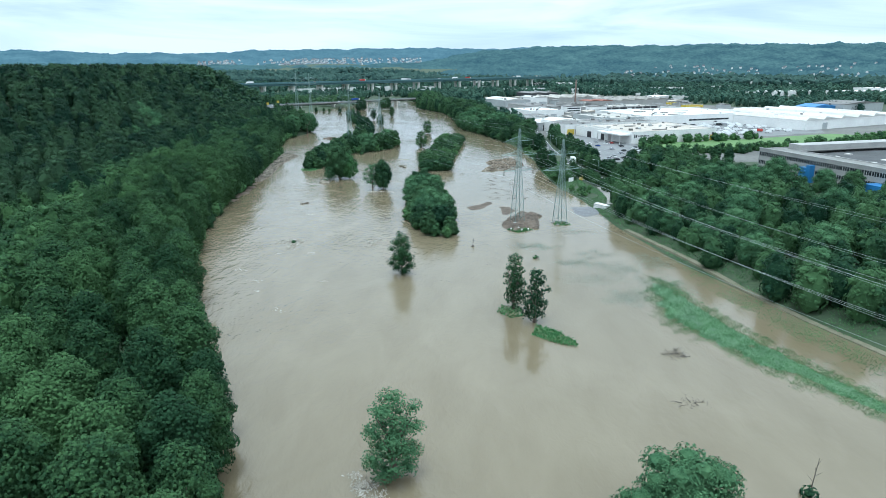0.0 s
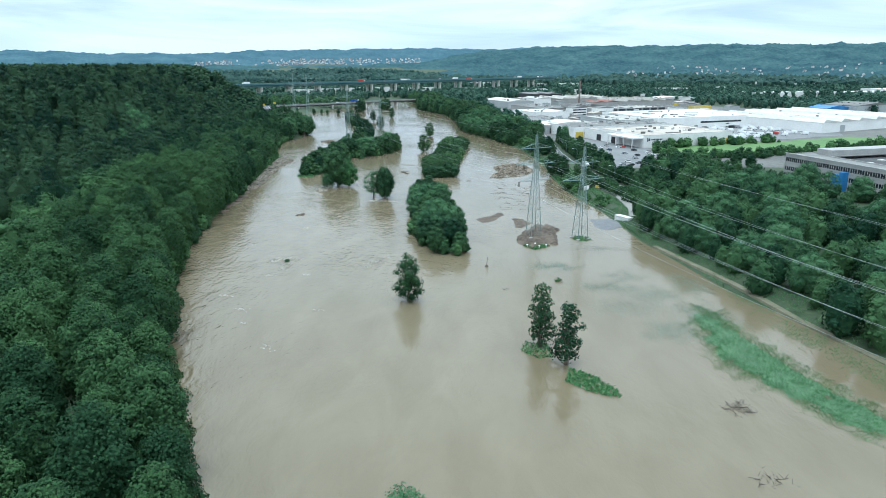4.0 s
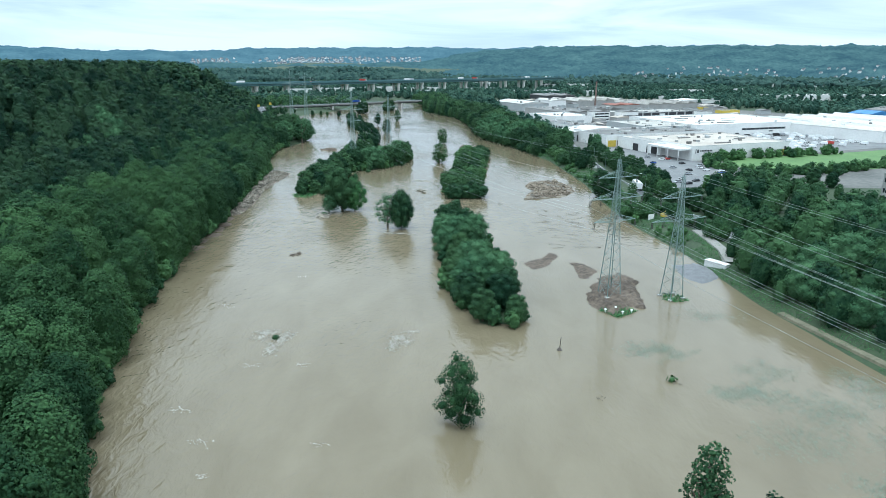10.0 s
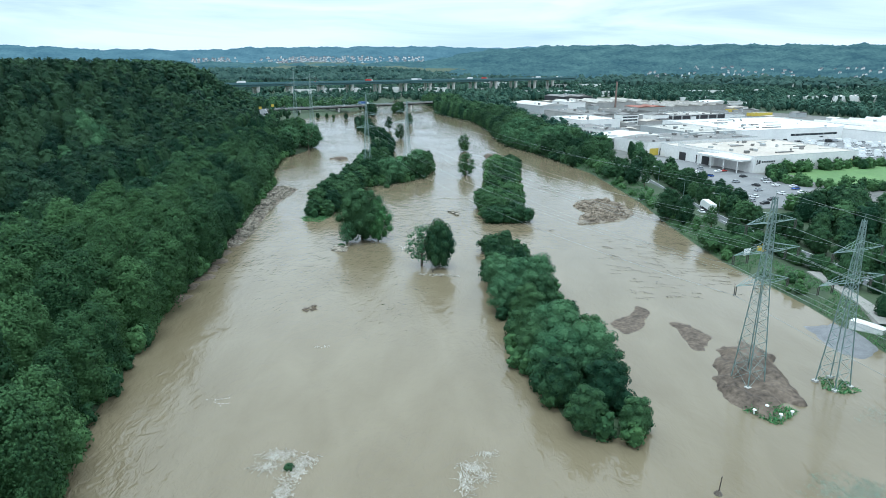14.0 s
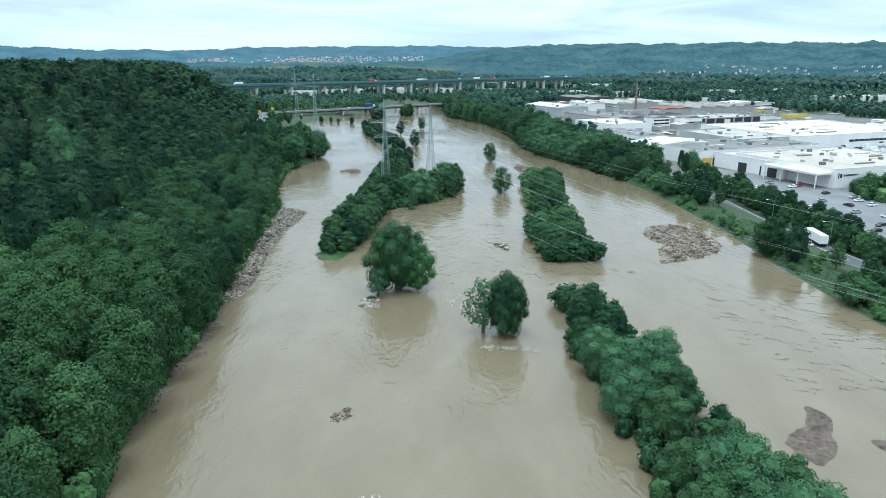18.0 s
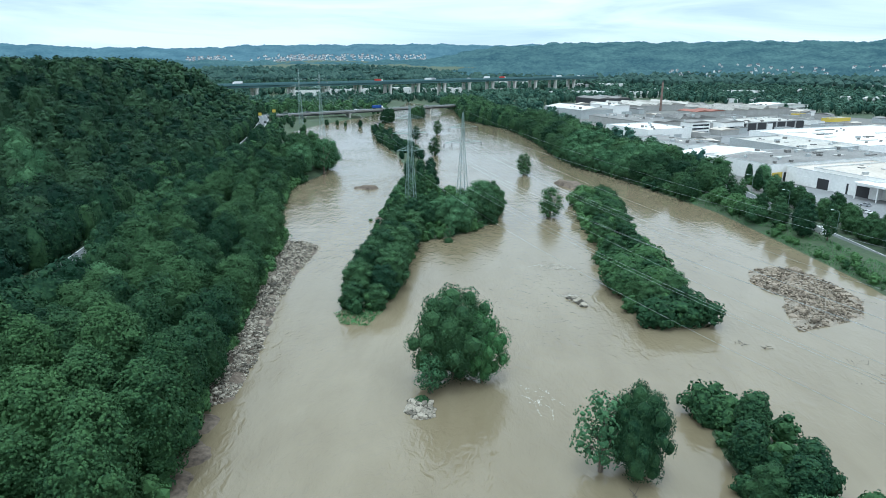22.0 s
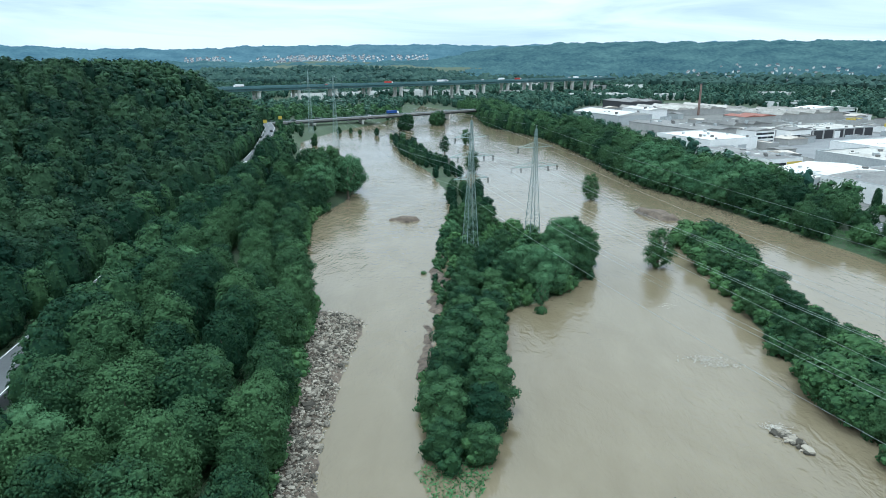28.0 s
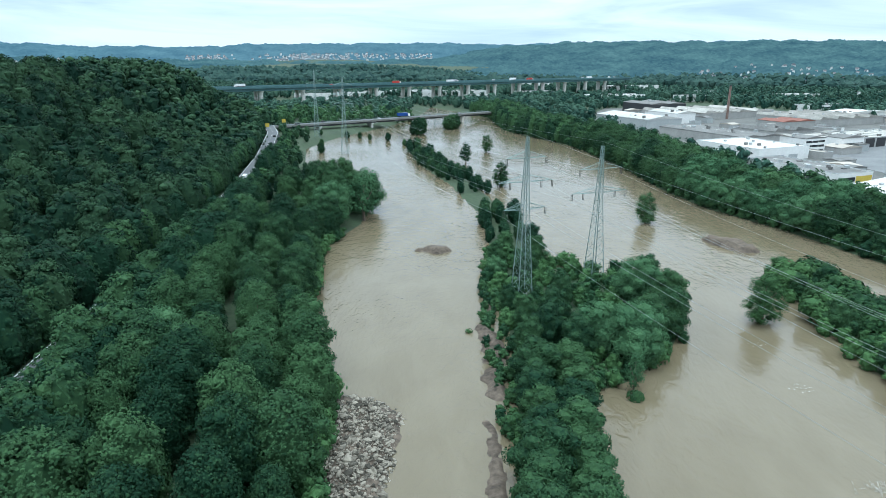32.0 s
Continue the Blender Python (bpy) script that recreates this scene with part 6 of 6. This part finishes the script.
for k, (x, y) in enumerate(((-103, 333), (-101, 325), (-101, 317), (-100, 309), (-102, 301), (-101, 292), (-103, 283))):
    blanket("mud_toe", "low dark mud toe at the foot of the bank", [(x - 4, y - 4), (x + 1.6, y - 3), (x + 2.2, y + 2), (x - 4, y + 4)], 0.5, mud, 13.0 + k, 0.7, 0.3)
blanket("rock_islet", "small heap of pale stones beside a tree", [(-69, 337), (-66, 334.5), (-63.5, 337), (-64, 341), (-68, 341)], 0.8, stone, 20.0, 0.5)
stones("islet_stones", "loose pale stones heaped beside a tree", [(-69, 337), (-66, 334.5), (-63.5, 337), (-64, 341), (-68, 341)], 260, 0.32, 0.9, 44)
stones("snag_stones", "ring of dark wet stones breaking the surface", [(-67, 283.5), (-65, 282), (-63.3, 283.5), (-63.5, 286.5), (-66, 287)], 40, 0.22, 0.12, 45, mud)
stones("snag_stones", "dark stones and wood caught in the river", [(-29, 393), (-26.5, 387), (-25.5, 388), (-27, 394)], 110, 0.40, 0.3, 46)

# ---- grass tufts, weed and drift ----
def blades(name, label, spots, length, width, lean, mat, seed, category="grass", rise=1.0):
    """Grass blades standing or trailing at the given places, as one mesh."""
    rng = np.random.default_rng(seed)
    p = np.asarray(spots, float)
    n = len(p)
    a = rng.uniform(0, 6.28, n)
    side = np.stack([np.cos(a), np.sin(a), 0 * a], 1) * (width * rng.uniform(0.6, 1.4, (n, 1)))
    tip = np.stack([rng.normal(0, 0.5, n), rng.normal(-lean, 0.5, n), rise * rng.uniform(0.25, 0.9, n)], 1) * (length * rng.uniform(0.5, 1.3, (n, 1)))
    v = np.stack([p - side, p + side, p + side * 0.5 + tip * (0.6, 0.6, 0.75), p + tip], 1).reshape(-1, 3)
    f = np.arange(4 * n).reshape(-1, 4)
    return tagged(part(name, raw(name, v, np.concatenate([f[:, [0, 1, 2]], f[:, [0, 2, 3]]])), mat), label, category, kind="stuff")


def strewn(poly, count, seed, size=0.0, low=-0.2, thin=6.0):
    rng = np.random.default_rng(seed)
    xs, ys = zip(*poly)
    x, y = rng.uniform(min(xs), max(xs), count * 5), rng.uniform(min(ys), max(ys), count * 5)
    ok = inside(poly, x, y) & (wobble(x, y, thin, seed) + 0.6 * wobble(x, y, thin / 3, seed + 1) > low)
    x, y = x[ok][:count], y[ok][:count]
    return np.stack([x, y, np.full(x.shape, size)], 1)


wet_grass = varied("flooded_grass", (0.062, 0.158, 0.062), (0.135, 0.285, 0.108), 7, rough=0.7, spec=0.1, island=0.2)
dull_weed = varied("waterweed", (0.09, 0.145, 0.105), (0.175, 0.24, 0.18), 4, rough=0.5, island=0.3)
drift = varied("driftwood", (0.045, 0.036, 0.028), (0.12, 0.10, 0.08), 2, island=0.3)
def fringed(poly, count, seed, z):
    """Places that thin out towards a ragged outline."""
    rng = np.random.default_rng(seed)
    xs, ys = zip(*poly)
    x, y = rng.uniform(min(xs) - 5, max(xs) + 5, count * 6), rng.uniform(min(ys) - 5, max(ys) + 5, count * 6)
    far = edge_far(poly, x, y) * np.where(inside(poly, x, y), 1, -1)
    dense = 0.38 + 0.17 * far + 0.30 * wobble(x, y, 8.0, seed) + 0.34 * wobble(x, y, 2.2, seed + 2)
    ok = np.flatnonzero(dense > rng.uniform(0.1, 1.0, len(x)))[:count]
    return np.stack([x[ok], y[ok], np.full(len(ok), z)], 1)


STRIP1 = [(61, 181), (57, 165), (52, 149), (57, 136), (62, 126), (72, 111), (83, 95), (100, 70), (107, 66), (90, 96), (82, 115), (75, 130), (70, 147), (68, 160), (66, 178)]
blanket("meadow_turf", "low drowned green turf under the meadow grass", [(60, 174), (57, 162), (55, 150), (60, 136), (66, 124), (76, 110), (88, 93), (101, 74), (95, 88), (82, 108), (75, 122), (69, 138), (66, 152), (64, 168)], 0.06, varied("drowned_turf", (0.045, 0.085, 0.043), (0.095, 0.175, 0.075), 3.0, rough=0.6, fine=0.4), 21.0, 0.7, 0.9, 0.25, "grass")
blades("meadow_grass", "bright green meadow grass standing out of shallow flood", fringed(STRIP1, 150000, 51, -0.03), 0.30, 0.036, 0.5, wet_grass, 52)
SHALLOW = [(66, 186), (70, 165), (72, 148), (78, 128), (86, 112), (98, 90), (108, 68), (104, 66), (92, 94), (82, 114), (74, 132), (69, 150), (66, 165), (63, 182)]
blades("meadow_weed", "drowned meadow grass showing through shallow water", fringed(SHALLOW, 26000, 57, 0.0), 0.45, 0.032, 0.7, varied("drowned_grass", (0.06, 0.11, 0.06), (0.13, 0.20, 0.11), 4, rough=0.6, island=0.3), 58, "weed", 0.2)
STRIP2 = [(74, 184), (76, 160), (80, 143), (83, 131), (90, 113), (110, 70), (125, 40), (140, 0), (160, -30), (150, 20), (120, 80), (98, 122), (88, 147), (80, 172), (74, 200)]
blades("dike_grass", "rough green grass on the dike slope", fringed(STRIP2, 60000, 53, 0.1), 0.45, 0.045, 0.1, grass, 54)
for k, (cx, cy, rx, ry, n) in enumerate(((31, 213, 7, 4, 900), (41, 194, 7, 3.5, 700), (54, 188, 7, 6, 700), (44, 178, 10, 5, 500), (60, 172, 6, 9, 900), (50, 163, 7, 7, 800), (66, 196, 6, 8, 700), (50, 203, 6, 5, 500), (48, 233, 4, 2, 260), (54, 232, 5, 2, 160))):
    ring = [(cx + rx * math.cos(a), cy + ry * math.sin(a)) for a in np.linspace(0, 6.28, 12, endpoint=False)]
    blades("waterweed", "pale drowned grass trailing at the water surface", fringed(ring, n * 4, 60 + k, 0.0), 0.55, 0.032, 0.9, dull_weed, 70 + k, "weed", 0.18)
for label, ring, n in (("green tuft of grass round a flooded trunk", [(20, 138), (24, 134), (29, 131), (30, 134), (26, 141), (22, 144)], 1300), ("trampled grass beside slender trees", [(13, 152), (16, 148), (20, 150), (19, 156), (14, 157)], 500), ("grass and white pipes at the mound's foot", [(23, 236), (27, 231), (33, 236), (30, 239), (25, 240)], 900), ("bright shoots at the tip of the long island", [(-89, 383), (-86, 376), (-80, 375), (-77, 384), (-84, 387)], 900), ("wet grass round the pylon footings", [(42, 244), (45, 242), (49, 243), (48, 247), (44, 249)], 420)):
    blades("grass_tuft", label, strewn(ring, n, 81 + n, 0.0, -0.9, 3.0), 0.8, 0.12, 0.3, wet_grass, 82 + n)
# grassy bank below the far road
spots = []
rg = np.random.default_rng(91)
for y in np.arange(30, 520, 0.012):
    x = float(bank_right(y)) + rg.uniform(0.3, 13)
    if y < 240 and rg.random() < 0.3:
        continue
    if float(wobble(x, y, 7.0)) > -0.5:
        spots.append((x, y, float(ground_height(x, y))))
blades("bank_grass", "rough green grass and herbs on the far bank", spots, 0.7, 0.10, 0.1, grass, 92)

lines = []
rg = np.random.default_rng(95)
for k in range(150):
    x, y = rg.uniform(18, 56), rg.uniform(292, 352)
    if x > float(bank_right(y)) - 4:
        continue
    for q in range(int(rg.integers(6, 26))):
        lines.append((x + q * 0.16 + rg.normal(0, 0.12), y - q * 0.05 * rg.uniform(0.5, 1.5) + rg.normal(0, 0.1), -0.05))
blades("drift_line", "dark drift and reed streaks on the water", lines, 0.4, 0.10, 0.4, drift, 96, "drift")


def snag(name, label, x, y, reach, branches, seed, rise=0.5, leafy=0):
    """A tangle of dead branches caught in the stream."""
    rs = random.Random(seed)
    top = thing(name, label, "driftwood", pose(x, y, 0))
    for k in range(branches):
        a = rs.uniform(0, 6.28)
        bm = bmesh.new()
        p = Vector((rs.uniform(-0.4, 0.4) * reach, rs.uniform(-0.4, 0.4) * reach, -0.3))
        q = p + Vector((math.cos(a), math.sin(a), rise * rs.uniform(0.2, 1.2))) * reach * rs.uniform(0.4, 1.0)
        bar(bm, p, q, 0.05 + 0.02 * reach, 0.03, 5)
        for _ in range(4):
            m = p.lerp(q, rs.uniform(0.3, 0.95))
            bar(bm, m, m + Vector((rs.uniform(-1, 1), rs.uniform(-1, 1), rs.uniform(-0.2, 0.8))) * reach * 0.3, 0.04, 0.015, 4)
        part("branch", bm, drift, top)
    if leafy:
        ng = np.random.default_rng(seed)
        v, f = heap(ng, [(0, 0, 0.3, reach * 0.5, reach * 0.5, reach * 0.35)], leafy // 2, 0.36, ICO0, 0.7)
        part("leaves", raw("leaves", v, f), leaf_bank, top)
    return top


for x, y, r, n, sd, rise, leafy, label in (
    (50, 127.5, 3.4, 30, 1, 0.22, 0, "broad tangle of drowned twigs in calm water"), (46, 107, 3.0, 16, 2, 0.25, 0, "bare twigs poking through the water"),
    (-55, 218.5, 1.2, 3, 3, 0.6, 140, "green tuft splitting the current"), (-25.5, 219, 1.5, 4, 4, 0.3, 0, "snagged log in white water"), (13, 192, 1.6, 5, 5, 0.4, 0, "low branch cluster above the water"),
    (29, 199, 1.8, 6, 6, 0.8, 60, "leafy branch standing in shallow water"), (-33, 312, 3.0, 10, 7, 0.25, 0, "driftwood jam in front of a flooded tree"), (4, 365, 2.2, 5, 8, 0.7, 0, "broken stump in the river"),
    (9, 363.5, 3.0, 4, 9, 0.6, 0, "broken driftwood poles leaning in the river"), (25, 356, 3.2, 7, 10, 0.08, 0, "flat raft of floating branches"), (33, 335, 3.0, 6, 11, 0.08, 0, "curved line of floating reeds"),
    (-27.5, 391, 2.4, 7, 12, 0.3, 0, "heap of snagged wood in the channel"), (-13, 83, 3.0, 9, 13, 0.3, 0, "broken limbs torn from a leaning willow"), (-60, 447, 3.0, 6, 14, 0.4, 500, "low bush on a drowned mud spit"), (-66, 340, 2.6, 4, 15, 0.5, 420, "low dark bush behind a stone heap"), (-90, 477, 1.4, 3, 16, 0.4, 90, "small leafy branch in still water"), (-22, 229, 1.0, 3, 17, 0.3, 0, "small snag in the stream"),
    (-52, 640, 3.0, 5, 18, 0.1, 0, "floating tree trunk in midstream"), (-44, 668, 3.0, 5, 19, 0.1, 0, "floating branches in midstream")):
    snag("snag", label, x, y, r, n, sd, rise, leafy)
dead = thing("dead_tree", "thin leafless young tree in flood water", "tree", pose(53.5, 80, 0))
bm = bmesh.new()
bar(bm, (0, 0, -1), (0.6, 0, 6.5), 0.12, 0.03, 5)
for z, dx, dy in ((2.5, -0.7, 0.4), (3.4, 0.9, -0.3), (4.4, -0.5, -0.5), (5.2, 0.7, 0.3)):
    bar(bm, (0.09 * z, 0, z), (0.09 * z + dx, dy, z + 0.9), 0.05, 0.02, 4)
part("trunk", bm, drift, dead)
v, f = heap(np.random.default_rng(4), [(0, 0, 0.5, 1.1, 1.1, 1.0)], 90, 0.36, ICO0, 0.6)
part("crown", raw("crown", v, f), leaf_dark, dead, "leafy shoots at the base")
marker = thing("marker_post", "leaning marker post in the river", "post", pose(9, 213, 0, 0, 4, 0))
bm = bmesh.new()
bar(bm, (0, 0, -1), (0, 0, 3.0), 0.1, 0.08, 6)
part("pole", bm, drift, marker)
bm = bmesh.new()
bar(bm, (0, 0, -0.2), (0, 0, 0.55), 0.8, 0.25, 9)
part("drift_heap", bm, drift, marker, "weed caught round the post")
for x, y in ((24.5, 235), (27.5, 236.5), (28.5, 233.5), (31, 234.5)):
    pipe = thing("white_pipe", "short white upright pipe with a cap", "pipe", pose(x, y, 0.3), "white pipes at the mound")
    bm = bmesh.new()
    bar(bm, (0, 0, -0.6), (0, 0, 0.5), 0.16, 0.16, 10)
    part("shaft", bm, white_wall, pipe)
    bm = bmesh.new()
    bar(bm, (0, 0, 0.5), (0, 0, 0.66), 0.36, 0.28, 12)
    part("cap", bm, white_wall, pipe)

# ---- white water ----
foam = varied("foam", (0.26, 0.23, 0.18), (0.54, 0.51, 0.45), 2.0, rough=0.7, fine=0.3, island=0.5)


def froth(name, label, arcs, seed):
    """Thin flecks of foam strewn along curved streaks."""
    rng = np.random.default_rng(seed)
    vs, fs = [], []
    for x, y, dx, dy, bend, spread, n in arcs:
        long = math.hypot(dx, dy)
        strands = [(rng.normal(0, spread), rng.uniform(0, 6.28), rng.uniform(2.5, 7.0), rng.uniform(0, 0.5), rng.uniform(0.5, 1.1)) for _ in range(4)]
        for _ in range(int(1.5 * n)):
            off, ph, freq, u0, u1 = strands[rng.integers(4)]
            u = u0 + (u1 - u0) * rng.random()
            side = off * (0.3 + u) + 0.16 * long * math.sin(freq * u + ph) + rng.normal(0, 0.12)
            px = x + dx * u + bend * u * u - dy / long * side
            py = y + dy * u + dx / long * side
            a = math.atan2(dy, dx + 2 * bend * u) + 0.16 * freq * math.cos(freq * u + ph) + rng.normal(0, 0.5)
            l, w = rng.uniform(0.05, 0.17), rng.uniform(0.03, 0.09)
            c, s = math.cos(a), math.sin(a)
            k = 6 * len(vs)
            ring = [(l, 0), (l * 0.4, w), (-l * 0.5, w * 0.8), (-l, 0), (-l * 0.4, -w), (l * 0.5, -w * 0.9)]
            vs.append([(px + p * c - q * s, py + p * s + q * c, 0.03 + rng.uniform(0, 0.03)) for p, q in ring])
            fs += [(k, k + 1, k + 2), (k, k + 2, k + 3), (k, k + 3, k + 4), (k, k + 4, k + 5)]
    return tagged(part(name, raw(name, np.concatenate(vs), fs), foam), label, "foam", kind="stuff")


def lace(name, label, patches, seed):
    """Torn foam: many short flecks drawn out along the stream in curling rows."""
    rng = np.random.default_rng(seed)
    vs, fs = [], []
    for x, y, rx, ry, n in patches:
        for _ in range(n // 16):
            px, py = rng.normal(0, 0.42, 2) * (rx, ry) + (x, y)
            way = -1.55 + 0.5 * (px - x) / rx + rng.normal(0, 0.35)
            curl = rng.normal(0, 0.10)
            for _ in range(rng.integers(5, 16)):
                way += curl + rng.normal(0, 0.12)
                px, py = px + 0.11 * math.cos(way), py + 0.11 * math.sin(way)
                qx, qy = px + rng.normal(0, 0.10), py + rng.normal(0, 0.10)
                l, w = rng.uniform(0.07, 0.26), rng.uniform(0.012, 0.034)
                c, s = math.cos(way), math.sin(way)
                k = 6 * len(vs)
                vs.append([(qx + p * c - q * s, qy + p * s + q * c, 0.03 + rng.uniform(0, 0.06)) for p, q in ((l, 0), (l * 0.4, w), (-l * 0.5, w), (-l, 0), (-l * 0.4, -w), (l * 0.5, -w))])
                fs += [(k, k + 1, k + 2), (k, k + 2, k + 3), (k, k + 3, k + 4), (k, k + 4, k + 5)]
    return tagged(part(name, raw(name, np.concatenate(vs), fs), foam), label, "foam", kind="stuff")


lace("foam", "lacy white foam torn over a drowned tuft", [(-57.2, 222.5, 3.0, 1.6, 2200), (-58.6, 219.5, 2.0, 2.2, 1100), (-53.6, 219, 1.2, 3.0, 1900), (-54.6, 214, 1.4, 3.6, 1900), (-52.4, 221, 1.2, 1.4, 700)], 11)
lace("foam", "lacy white foam curling over a snagged log", [(-26.4, 219.4, 2.4, 1.2, 1500), (-28.0, 216, 1.0, 3.2, 1300), (-24.2, 223, 1.6, 0.7, 500), (-25, 217, 1.2, 1.6, 600)], 12)
lace("foam", "lacy foam at the foot of a leaning willow", [(-12.8, 82.5, 2.0, 2.2, 1300), (-10.6, 79.5, 1.3, 2.4, 900), (-14.6, 85.5, 1.6, 1.0, 400)], 13)
lace("foam", "lacy foam below a driftwood jam", [(-33, 312, 3.2, 1.0, 1100), (-28.5, 311, 2.4, 0.9, 600), (-37, 312.5, 1.6, 1.6, 400)], 14)
lace("foam", "lacy white boil in the fast channel", [(-29, 421.5, 4.6, 1.6, 1700), (-26.5, 418.5, 3.6, 1.4, 1200), (-27.8, 395.5, 2.4, 1.2, 900)], 15)
froth("foam", "scattered foam streaks on the fast current", [(-68, 189, 5, -3, 0, 0.5, 60), (-60, 178, 5, -2, 0, 0.5, 40), (-46, 156, 3, -4, 0, 0.4, 50), (-48, 206, 4, -1, 0, 0.4, 40), (-60, 205, 5, 1, 0, 0.5, 40), (-75, 240, 4, -2, 0, 0.4, 40), (-40, 176, 6, 1, 0, 0.4, 30), (-55, 168, 3, 1, 0, 0.3, 30), (-49, 345, 5, -10, 2, 0.5, 70), (-46, 348, 3, -9, 1, 0.4, 40), (-28, 470, 5, 2, 0, 0.6, 40), (-10, 560, 6, -4, 0, 0.8, 60), (-30, 450, 6, 1, 0, 0.5, 40), (-60, 262, 4, 0, 0, 0.4, 24)], 6)
